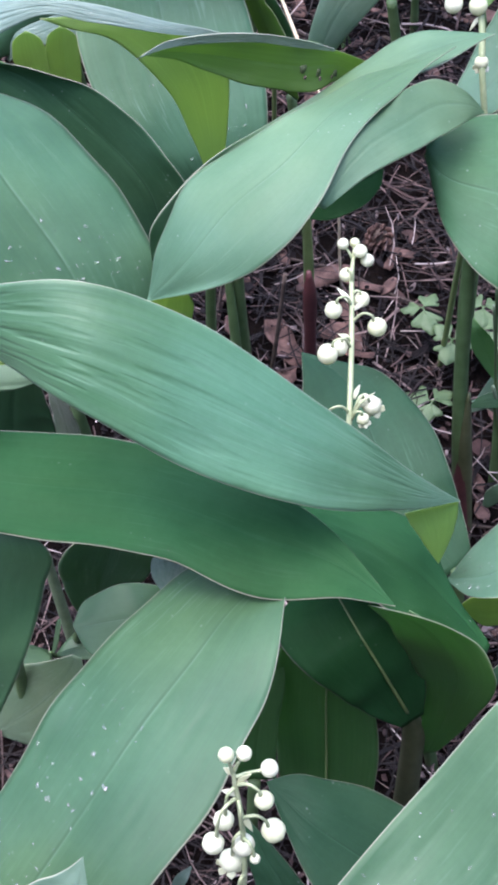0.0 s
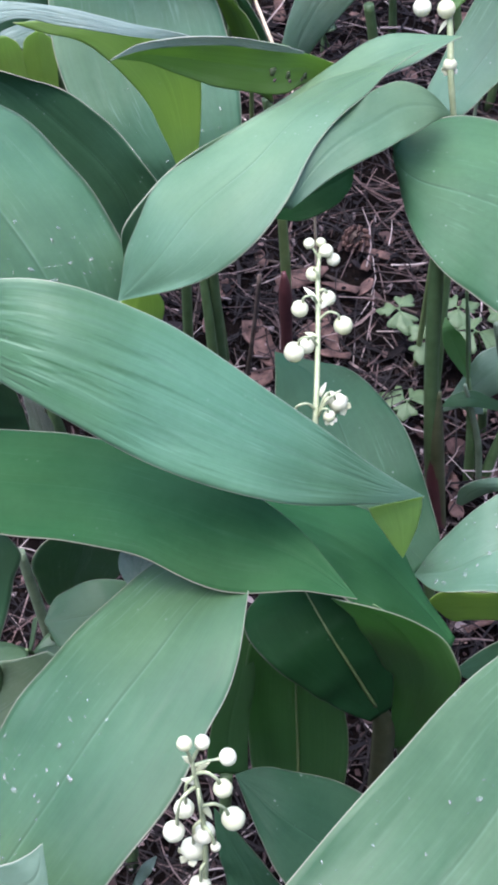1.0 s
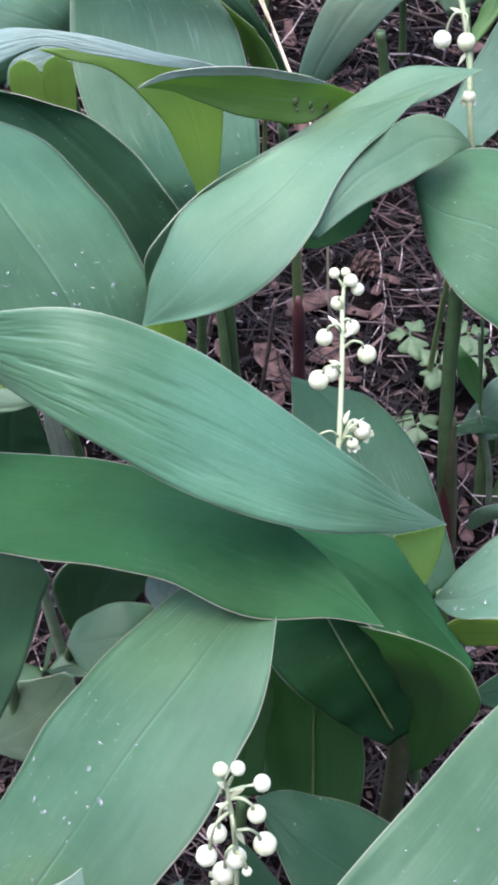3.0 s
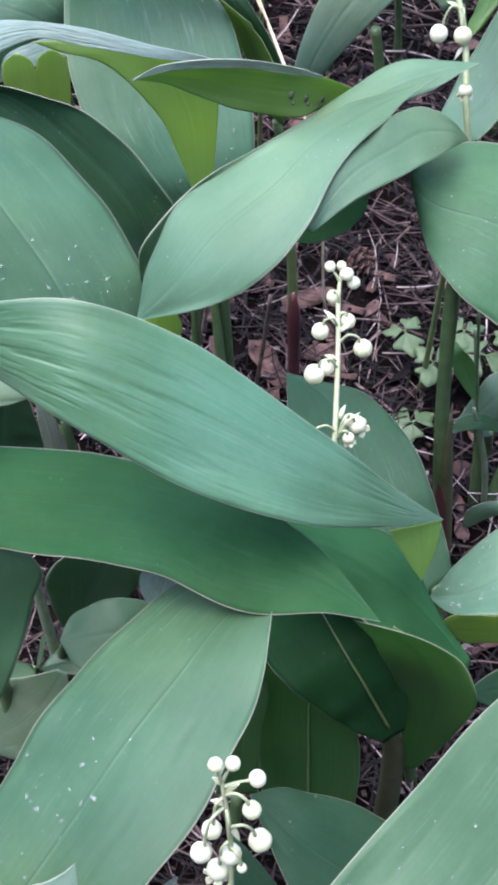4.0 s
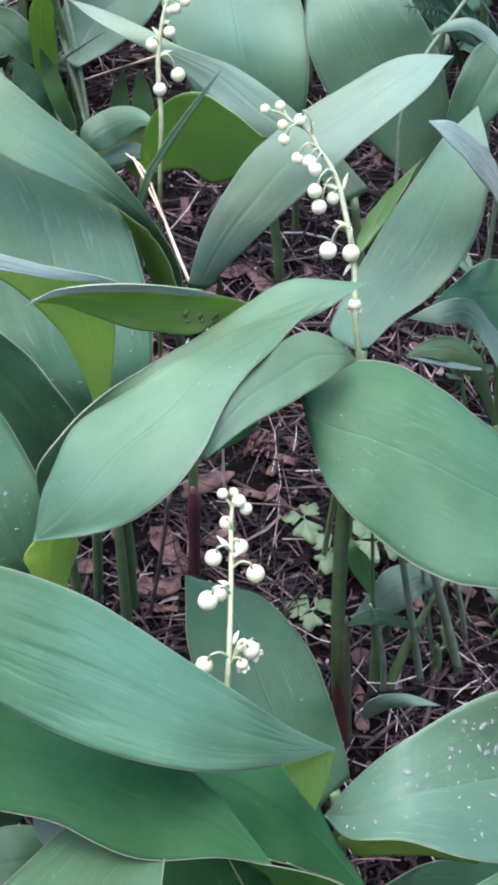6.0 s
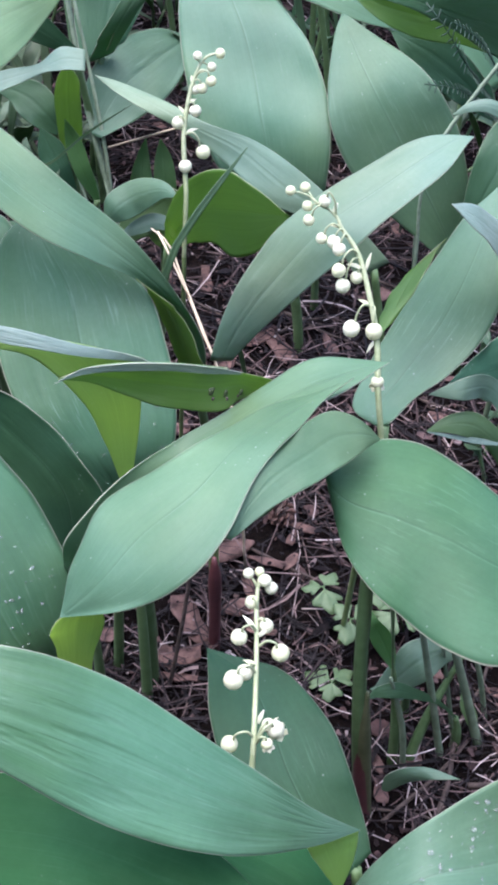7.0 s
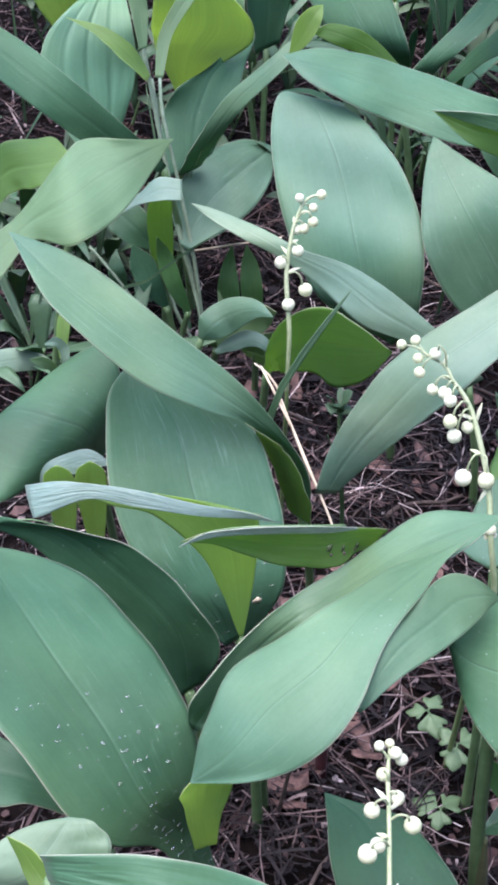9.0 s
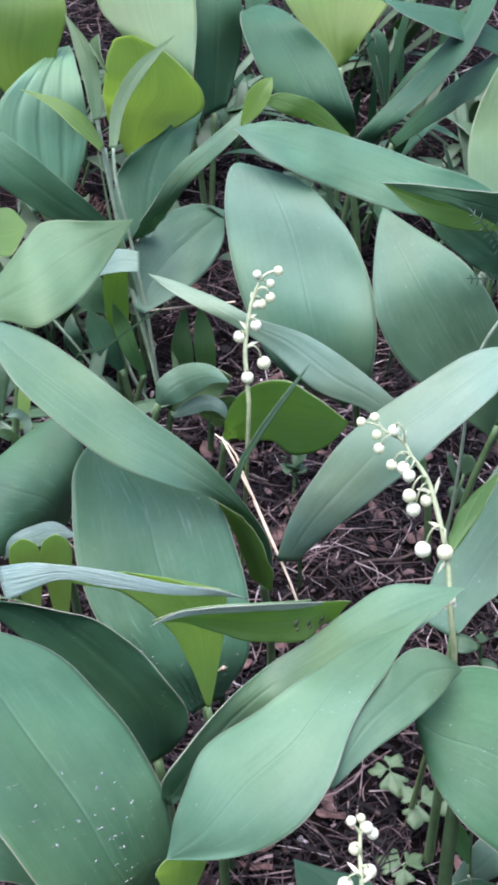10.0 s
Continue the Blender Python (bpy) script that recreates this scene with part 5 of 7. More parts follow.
shoot(
    'dull green leaf lying low under a larger leaf',
    [
        ([(-0.0613, 0.2983, 0.0900, -0.0009, -0.0021, 0.0000), (-0.0733, 0.3085, 0.1050, -0.0016, -0.0051, 0.0000), (-0.0868, 0.3145, 0.1100, 0.0008, -0.0098, 0.0000), (-0.1067, 0.3207, 0.1100, 0.0015, -0.0134, 0.0000), (-0.1228, 0.3251, 0.1100, 0.0000, 0.0000, 0.0000)],
         0.04, MIDGREEN, 1, ()),
    ],
    None,
    [],
)
shoot(
    'shaded dark broad leaf rising behind downy stems',
    [
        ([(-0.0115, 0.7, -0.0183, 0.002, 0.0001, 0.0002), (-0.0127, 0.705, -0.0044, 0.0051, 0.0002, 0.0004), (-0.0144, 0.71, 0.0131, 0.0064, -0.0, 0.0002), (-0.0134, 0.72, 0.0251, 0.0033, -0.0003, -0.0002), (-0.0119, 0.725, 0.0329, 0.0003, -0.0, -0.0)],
         0.1, SHADE_GREEN, 1, ()),
    ],
    None,
    [],
)
shoot(
    'shaded dark leaf standing close to its twin',
    [
        ([(0.0014, 0.7, -0.0186, 0.0017, -0.0, 0.0001), (0.0009, 0.705, -0.0047, 0.0044, 0.0001, 0.0003), (-0.0007, 0.71, 0.0141, 0.0064, 0.0002, 0.0005), (-0.0021, 0.72, 0.0261, 0.004, 0.0002, 0.0004), (-0.0033, 0.725, 0.0327, 0.0003, 0.0, 0.0)],
         0.1, SHADE_GREEN, 1, ()),
    ],
    None,
    [],
)
shoot(
    'dull grey-green weed leaf on thin crossing stems',
    [
        ([(-0.0737, 0.69, 0.0221, 0.0009, 0.0002, 0.0003), (-0.0761, 0.69, 0.0316, 0.0037, 0.0008, 0.001), (-0.078, 0.69, 0.0414, 0.0048, 0.0006, 0.0008), (-0.0785, 0.695, 0.0464, 0.0029, -0.0001, 0.0), (-0.0779, 0.7, 0.049, 0.0003, -0.0, -0.0)],
         0.05, MIDGREEN, 1, ()),
        ([(-0.0586, 0.69, 0.0196, 0.0005, 0.0006, 0.0006), (-0.0655, 0.69, 0.0248, 0.0018, 0.0009, 0.001), (-0.0667, 0.695, 0.0291, 0.0024, -0.0013, -0.0012), (-0.0583, 0.7, 0.0295, 0.0004, -0.0016, -0.0016), (-0.0492, 0.7, 0.0289, -0.0, -0.0002, -0.0002)],
         0.2, BLOOM, 0, ()),
    ],
    None,
    [],
    name='weed_herb', group='woodland herbs',
)
shoot(
    'thin downy herb stems leaning among shaded leaves',
    [
        ([(-0.0367, 0.675, 0.0104, 0.0006, 0.0001, 0.0001), (-0.039, 0.68, 0.0189, 0.0016, 0.0002, 0.0002), (-0.0401, 0.685, 0.0274, 0.0019, 0.0002, 0.0003), (-0.0418, 0.69, 0.0337, 0.0003, 0.0, 0.0001)],
         0.1, MIDGREEN, 0, ()),
        ([(-0.0231, 0.675, 0.0058, 0.0006, -0.0001, -0.0001), (-0.0203, 0.68, 0.0143, 0.0019, -0.0004, -0.0003), (-0.0188, 0.685, 0.0206, 0.002, -0.0, 0.0001), (-0.0206, 0.69, 0.027, 0.0003, 0.0, 0.0001)],
         0.1, LIGHT, 0, ()),
        ([(-0.05, 0.675, 0.0022, 0.0006, 0.0002, 0.0002), (-0.0537, 0.68, 0.0088, 0.0014, 0.0006, 0.0007), (-0.0589, 0.685, 0.0111, 0.0008, 0.001, 0.001), (-0.0663, 0.69, 0.0093, 0.0001, 0.0002, 0.0002)],
         0.1, MIDGREEN, 0, ()),
    ],
    (-0.0337, 0.665),
    [(DOWNY, [(-0.0337, 0.665, -0.004, 0.001), (-0.0397, 0.665, -0.0023, 0.0009), (-0.0609, 0.68, 0.0153, 0.0009), (-0.0806, 0.69, 0.0407, 0.0009), (-0.0931, 0.7, 0.0513, 0.0009)]), (DOWNY, [(-0.0337, 0.665, -0.004, 0.001), (-0.0338, 0.67, -0.0025, 0.0011), (-0.0445, 0.68, 0.0191, 0.0011), (-0.0505, 0.69, 0.0339, 0.0011)]), (DOWNY, [(-0.0337, 0.665, -0.004, 0.001), (-0.03, 0.668, -0.0052, 0.0008), (-0.0316, 0.68, 0.0188, 0.0008), (-0.036, 0.69, 0.0356, 0.0008)])],
    name='weed_herb', group='woodland herbs',
)
shoot(
    'ragged pale green leaf curling at its dried edges',
    [
        ([(-0.0298, 0.6, 0.0664, 0.0014, -0.0008, -0.0007), (-0.0252, 0.6, 0.0736, 0.0049, -0.0041, -0.0038), (-0.0173, 0.602, 0.0786, 0.0039, -0.0055, -0.0053), (-0.0084, 0.6, 0.0844, 0.0015, -0.0049, -0.0049), (-0.0001, 0.595, 0.0886, -0.0007, -0.0025, -0.0026), (0.0059, 0.59, 0.0884, -0.0001, -0.0002, -0.0002)],
         -0.25, SATIN, 1, ()),
        ([(-0.0224, 0.598, 0.0588, 0.0006, -0.0007, -0.0007), (-0.0144, 0.598, 0.0644, 0.0015, -0.0025, -0.0024), (-0.0059, 0.598, 0.0678, 0.0001, -0.003, -0.0031), (0.0017, 0.594, 0.0682, -0.002, -0.0016, -0.0018), (0.0067, 0.59, 0.0607, -0.0002, -0.0001, -0.0001)],
         -0.3, BLOOM, 0, ()),
    ],
    None,
    [],
)
shoot(
    'pale dry leaf scrap low over dark soil',
    [
        ([(-0.0224, 0.115, 0.1341, 0.0002, -0.0001, -0.0001), (-0.0203, 0.118, 0.1367, 0.0009, -0.0004, -0.0003), (-0.018, 0.12, 0.1401, 0.001, -0.0006, -0.0004), (-0.0162, 0.122, 0.1408, 0.0001, -0.0001, -0.0001)],
         0.2, WAXY, 0, ()),
    ],
    None,
    [],
)
shoot(
    'small pale green leaf curled over with a white rim',
    [
        ([(0.1416, 0.405, 0.0747, 0.0011, 0.0002, 0.0003), (0.1323, 0.402, 0.0985, 0.0021, 0.0005, 0.0007), (0.1228, 0.398, 0.1176, 0.0031, 0.0018, 0.0021), (0.1133, 0.396, 0.1256, 0.0012, 0.0033, 0.0035), (0.1046, 0.394, 0.1274, -0.0005, 0.0022, 0.0022), (0.0968, 0.392, 0.1258, -0.0001, 0.0001, 0.0001)],
         -0.15, LIGHT, 1, ()),
        ([(0.1278, 0.396, 0.1148, 0.0001, 0.0003, 0.0003), (0.1195, 0.394, 0.1183, 0.0002, 0.0007, 0.0008), (0.1076, 0.392, 0.1229, 0.0001, 0.0006, 0.0006), (0.097, 0.391, 0.1265, 0.0, 0.0001, 0.0002)],
         0, WAXY, 4, ()),
    ],
    None,
    [],
)
shoot(
    'small fresh green weed leaf beside a thick stalk',
    [
        ([(0.0861, 0.335, 0.0551, 0.0006, 0.0001, 0.0002), (0.0833, 0.338, 0.0625, 0.003, 0.0007, 0.001), (0.0796, 0.34, 0.0704, 0.0035, 0.0009, 0.0013), (0.0769, 0.342, 0.0764, 0.0016, 0.0003, 0.0005), (0.0765, 0.345, 0.0777, 0.0002, 0.0, 0.0)],
         0.1, SHADE_GREEN, 1, ()),
    ],
    None,
    [],
    name='weed_herb', group='woodland herbs',
)
shoot(
    'grey weed leaf trailing level over dark twigs',
    [
        ([(0.1152, 0.335, 0.0221, 0.0003, 0.0002, 0.0003), (0.103, 0.33, 0.0414, 0.0005, 0.0007, 0.0007), (0.0933, 0.327, 0.0504, 0.0005, 0.0015, 0.0015), (0.0849, 0.325, 0.0556, 0.0001, 0.0021, 0.0022), (0.0791, 0.325, 0.0541, -0.0005, 0.0013, 0.0013), (0.076, 0.325, 0.0512, -0.0001, 0.0001, 0.0001)],
         -0.05, MIDGREEN, 1, ()),
        ([(0.1264, 0.34, 0.0034, 0.0007, 0.0001, 0.0002), (0.1239, 0.342, 0.0115, 0.0025, 0.0004, 0.0007), (0.1209, 0.345, 0.0183, 0.002, 0.0004, 0.0006), (0.1194, 0.348, 0.0219, 0.0002, 0.0, 0.0001)],
         0.1, LIGHT, 0, ()),
    ],
    None,
    [],
    name='weed_herb', group='woodland herbs',
)
shoot(
    'little pale herb with curled leaves at the patch edge',
    [
        ([(-0.0924, 0.53, 0.1009, 0.0005, -0.0001, -0.0), (-0.0903, 0.532, 0.1114, 0.0018, -0.0001, 0.0), (-0.0913, 0.535, 0.1167, 0.002, 0.0007, 0.001), (-0.0951, 0.535, 0.1204, 0.0003, 0.0014, 0.0015), (-0.0991, 0.533, 0.1202, -0.0001, 0.0002, 0.0002)],
         0.2, BLOOM, 1, ()),
        ([(-0.0931, 0.53, 0.1045, 0.0004, 0.0002, 0.0003), (-0.0965, 0.528, 0.1118, 0.0012, 0.0011, 0.0013), (-0.1001, 0.526, 0.1162, 0.0007, 0.0015, 0.0017), (-0.1052, 0.524, 0.1193, 0.0, 0.0002, 0.0002)],
         0.15, LIGHT, 0, ()),
        ([(-0.0936, 0.545, 0.1014, 0.0013, -0.0001, 0.0), (-0.093, 0.55, 0.1111, 0.0029, -0.0003, 0.0), (-0.0922, 0.555, 0.1172, 0.0027, -0.0003, -0.0001), (-0.0914, 0.56, 0.1233, 0.0003, -0.0, -0.0)],
         0.1, YOUNG, 4, ()),
    ],
    None,
    [],
    name='weed_herb', group='woodland herbs',
)
shoot(
    'lance-shaped light green weed leaf trailing over litter',
    [
        ([(-0.1034, 0.5992, 0.0474, 0.0003, 0.0006, 0.0006), (-0.1132, 0.6032, 0.049, 0.001, 0.0028, 0.0029), (-0.1252, 0.6032, 0.0508, -0.0003, 0.0043, 0.0044), (-0.1402, 0.6032, 0.0471, -0.0014, 0.0036, 0.0037), (-0.1504, 0.6002, 0.0445, -0.0001, 0.0002, 0.0002)],
         -0.12, BLOOM, 1, ()),
    ],
    None,
    [],
    name='weed_herb', group='woodland herbs',
)
shoot(
    'green leaf edge rising behind a pointed leaf',
    [
        ([(0.1368, 0.555, 0.0856, 0.0014, -0.0006, -0.0005), (0.1432, 0.555, 0.1073, 0.0057, -0.0025, -0.0019), (0.1505, 0.56, 0.1241, 0.0098, -0.0044, -0.0035), (0.1599, 0.57, 0.1368, 0.0101, -0.0055, -0.0046), (0.1753, 0.59, 0.1411, 0.0002, -0.0001, -0.0001)],
         0.05, MIDGREEN, 1, ()),
    ],
    None,
    [],
)
shoot(
    'small pale leaf arching over at the patch edge',
    [
        ([(0.1122, 0.5, 0.1936, 0.0002, -0.0003, -0.0003), (0.1179, 0.5, 0.1971, 0.0005, -0.0013, -0.0012), (0.1254, 0.5, 0.1981, -0.0007, -0.0018, -0.0019), (0.134, 0.498, 0.1939, -0.0019, -0.0013, -0.0015), (0.1423, 0.49, 0.1868, -0.0004, -0.0002, -0.0002)],
         -0.25, BLOOM, 0, ()),
    ],
    None,
    [(DOWNY, [(0.1128, 0.53, -0.004, 0.0008), (0.1128, 0.53, 0.1077, 0.0008), (0.1111, 0.53, 0.1357, 0.0008), (0.1162, 0.53, 0.1621, 0.0009), (0.1256, 0.53, 0.1819, 0.0009), (0.1362, 0.53, 0.2021, 0.0008)]), (STEM_PALE, [(0.1520, 0.5000, -0.0040, 0.0014), (0.1510, 0.4960, 0.1000, 0.0012), (0.1424, 0.4900, 0.1866, 0.0008)])],
)
shoot(
    'dark green leaf in shade under a waxy one',
    [
        ([(0.1731, 0.66, 0.0907, 0.0014, 0.0007, 0.0009), (0.1563, 0.66, 0.1097, 0.008, 0.0049, 0.0057), (0.1392, 0.665, 0.1228, 0.0078, 0.0067, 0.0075), (0.1236, 0.67, 0.1301, 0.0039, 0.0046, 0.005), (0.1145, 0.675, 0.1322, 0.0001, 0.0002, 0.0002)],
         0.06, LEAF, 1, ()),
    ],
    None,
    [],
)
shoot(
    'dull green leaf under a pale hanging one',
    [
        ([(-0.0568, 0.68, 0.0661, 0.0024, 0.0013, 0.0016), (-0.0646, 0.68, 0.0774, 0.0067, 0.0042, 0.005), (-0.0736, 0.685, 0.0838, 0.0056, 0.0055, 0.0062), (-0.0829, 0.69, 0.0853, 0.0012, 0.0038, 0.004), (-0.092, 0.69, 0.0851, -0.0, 0.0002, 0.0002)],
         0.06, MIDGREEN, 1, ()),
    ],
    None,
    [],
)
shoot(
    'shaded upright herb leaves among downy stems',
    [
        ([(-0.0496, 0.66, 0.0394, 0.0016, 0.0006, 0.0008), (-0.0568, 0.66, 0.055, 0.0054, 0.0018, 0.0024), (-0.0621, 0.665, 0.066, 0.0061, 0.0017, 0.0024), (-0.0668, 0.67, 0.0747, 0.0003, 0.0001, 0.0001)],
         0.1, LEAF, 1, ()),
        ([(-0.0371, 0.655, 0.0396, 0.0014, 0.0004, 0.0006), (-0.0444, 0.655, 0.0588, 0.0042, 0.001, 0.0015), (-0.0496, 0.66, 0.0751, 0.0037, 0.0007, 0.0011), (-0.0528, 0.66, 0.0866, 0.0003, 0.0001, 0.0001)],
         0.1, SHADE_GREEN, 1, ()),
    ],
    None,
    [],
    name='weed_herb', group='woodland herbs',
)
shoot(
    'olive leaf folded in two lobes under a white lip',
    [
        ([(-0.0869, 0.452, 0.0688, 0.002, 0.0, 0.0002), (-0.0873, 0.455, 0.0897, 0.0049, 0.0001, 0.0006), (-0.0877, 0.456, 0.1038, 0.0065, 0.0004, 0.001), (-0.0885, 0.457, 0.1116, 0.0062, 0.0004, 0.001), (-0.0887, 0.458, 0.1161, 0.0041, -0.0, 0.0004), (-0.0886, 0.459, 0.1178, 0.0005, -0.0, 0.0)],
         0.15, YOUNG, 5, ()),
        ([(-0.0747, 0.452, 0.0681, 0.002, -0.0, 0.0002), (-0.0748, 0.455, 0.0891, 0.0049, 0.0, 0.0005), (-0.0751, 0.456, 0.1043, 0.0065, -0.0, 0.0006), (-0.075, 0.457, 0.1131, 0.0065, -0.0001, 0.0005), (-0.0749, 0.458, 0.1179, 0.0043, -0.0002, 0.0002), (-0.0748, 0.459, 0.1199, 0.0005, -0.0, 0.0)],
         0.15, YOUNG, 4, ()),
        ([(-0.0983, 0.463, 0.1013, 0.0005, -0.0004, -0.0003), (-0.0918, 0.464, 0.1098, 0.002, -0.0022, -0.0021), (-0.0836, 0.465, 0.1125, 0.0012, -0.0031, -0.0032), (-0.0752, 0.464, 0.116, 0.0, -0.0028, -0.003), (-0.0671, 0.462, 0.1157, -0.0001, -0.0005, -0.0005)],
         -0.1, WAXY, 4, ()),
    ],
    None,
    [],
)


# ---- ground ----
def ground_height(x, y):
    near = 0.004 * noise.noise(Vector((9 * x, 9 * y, 0))) + 0.0025 * noise.noise(Vector((31 * x, 31 * y, 4)))
    return near - 0.002


def ground():
    bm = bmesh.new()
    xs = sorted({round(v, 4) for v in (*np.linspace(-0.5, 0.5, 101), *np.linspace(-3, 3, 41), -60, -20, -8, 8, 20, 60)})
    ys = sorted({round(v, 4) for v in (*np.linspace(0.0, 1.2, 121), *np.linspace(-3, 4, 41), -60, -20, -8, 8, 20, 60)})
    grid = [[bm.verts.new((x, y, ground_height(x, y))) for x in xs] for y in ys]
    for r, q in zip(grid, grid[1:]):
        for i in range(len(xs) - 1):
            bm.faces.new((r[i], r[i + 1], q[i + 1], q[i]))
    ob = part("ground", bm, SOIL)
    return tagged(ob, "dark forest soil under brown pine needle litter", "ground", kind="structure")


ground()


def backdrop():
    """Unseen dark ring added all round to block low sky light, taller behind the camera."""
    bm = bmesh.new()
    rnd = random.Random(3)
    near, far = [], []
    for i in range(240):
        w = 2 * math.pi * i / 240
        x, y = math.sin(w), math.cos(w)
        lift = math.radians(26 - 11 * y + rnd.uniform(-3, 3))
        near.append([])
        for k in range(9):
            h = k / 8
            bulge = 1.72 + 0.16 * noise.noise(Vector((9 * x, 9 * y, 5 * h))) + 0.09 * rnd.uniform(-1, 1) * h + 0.16 * h * h
            near[-1].append(bm.verts.new((0.04 + bulge * x, 0.45 + bulge * y, -0.03 + 1.72 * math.tan(lift) * h)))
        far.append([bm.verts.new((0.04 + 2.1 * x, 0.45 + 2.1 * y, z)) for z in (-0.03, 1.6 * math.tan(lift))])
    for i in range(240):
        j = (i + 1) % 240
        for k in range(8):
            bm.faces.new((near[i][k], near[j][k], near[j][k + 1], near[i][k + 1]))
        bm.faces.new((near[i][8], near[j][8], far[j][1], far[i][1]))
        bm.faces.new((far[i][1], far[j][1], far[j][0], far[i][0]))
    return tagged(part("backdrop", bm, SKY_BLOCK), "unseen dark ring added to block low sky light", "undergrowth", kind="structure")


backdrop()


def needles(number, seed):
    rnd = random.Random(seed)
    verts, faces = [], []
    for k in range(number + 18000):
        x, y = rnd.gauss(0.04, 0.14), 0.06 + 1.4 * rnd.random() ** 1.3
        if k >= number:
            w, far = rnd.uniform(0, 6.3), 1.65 * math.sqrt(rnd.random())
            x, y = 0.04 + far * math.cos(w), 0.45 + far * math.sin(w)
        if noise.noise(Vector((26 * x, 26 * y, 2))) + 0.5 * noise.noise(Vector((70 * x, 70 * y, 2))) + rnd.uniform(-0.3, 0.3) < -0.32:
            continue
        z = ground_height(x, y) + rnd.uniform(0.0005, 0.01)
        turn, tilt, size, r = rnd.uniform(0, 6.3), rnd.gauss(0, 0.16), rnd.uniform(0.008, 0.04), rnd.uniform(0.00022, 0.00044) * (2.2 if rnd.random() < 0.07 else 1)
        bend = rnd.gauss(0, 0.25)
        n0 = len(verts)
        for q in range(4):
            s = (q / 3 - 0.5) * size
            w = turn + bend * (q / 3 - 0.5)
            cx, cy, cz = x + s * math.cos(w), y + s * math.sin(w), z + s * tilt
            rr = r * (1, 1, 0.9, 0.4)[q]
            for a in (0.5, 2.6, 4.7):
                verts.append((cx - rr * math.cos(a) * math.sin(w), cy + rr * math.cos(a) * math.cos(w), cz + rr * math.sin(a)))
        for q in range(3):
            for i in range(3):
                a, b = n0 + 3 * q + i, n0 + 3 * q + (i + 1) % 3
                faces.append((a, b, b + 3, a + 3))
    me = bpy.data.meshes.new("needle_litter")
    me.from_pydata(verts, [], faces)
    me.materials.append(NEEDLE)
    return tagged(new("needle_litter", me), "loose brown and grey pine needles lying on soil", "litter", kind="stuff")


needles(23000, 5)


# ---- flowers ----
def bell(bm, c, r, down, ripe=0.0):
    """A small round bud with six soft seams, dimpled at its stalk and drawn to a blunt point as it ripens, hanging along down."""
    down = down.normalized()
    a = down.orthogonal().normalized()
    b = down.cross(a)
    rings = []
    for j in range(11):
        w = math.pi * (j + 0.001) / 10.001
        rings.append([])
        for i in range(18):
            v = 2 * math.pi * i / 18
            seam = 1 - 0.05 * max(0, math.cos(6 * v)) ** 2 * math.sin(w) * (0.3 + w / math.pi)
            rr = r * math.sin(w) ** 0.92 * seam
            up = -0.95 * r * math.cos(w) + r * ripe * max(0, w / math.pi - 0.72) * 1.3
            rings[-1].append(bm.verts.new(c + up * down + rr * (math.cos(v) * a + math.sin(v) * b)))
    for p, q in zip(rings, rings[1:]):
        for i in range(18):
            bm.faces.new((p[i], p[(i + 1) % 18], q[(i + 1) % 18], q[i]))
    bmesh.ops.remove_doubles(bm, verts=bm.verts, dist=r * 0.02)
    return bm


def petal(root, way, length, width):
    """A small pointed petal or bract."""
    side = way.cross(Vector((0.3, -0.8, 0.5))).normalized() * width
    tip = root + way * length
    mid = root.lerp(tip, 0.45) + Vector((0, 0, 0.12 * length))
    return blade([(*root, *(0.5 * side)), (*mid, *side), (*tip, *(0.05 * side))], 0.2, 3, 7, 4, 0.00025, 0.0, 0.0)


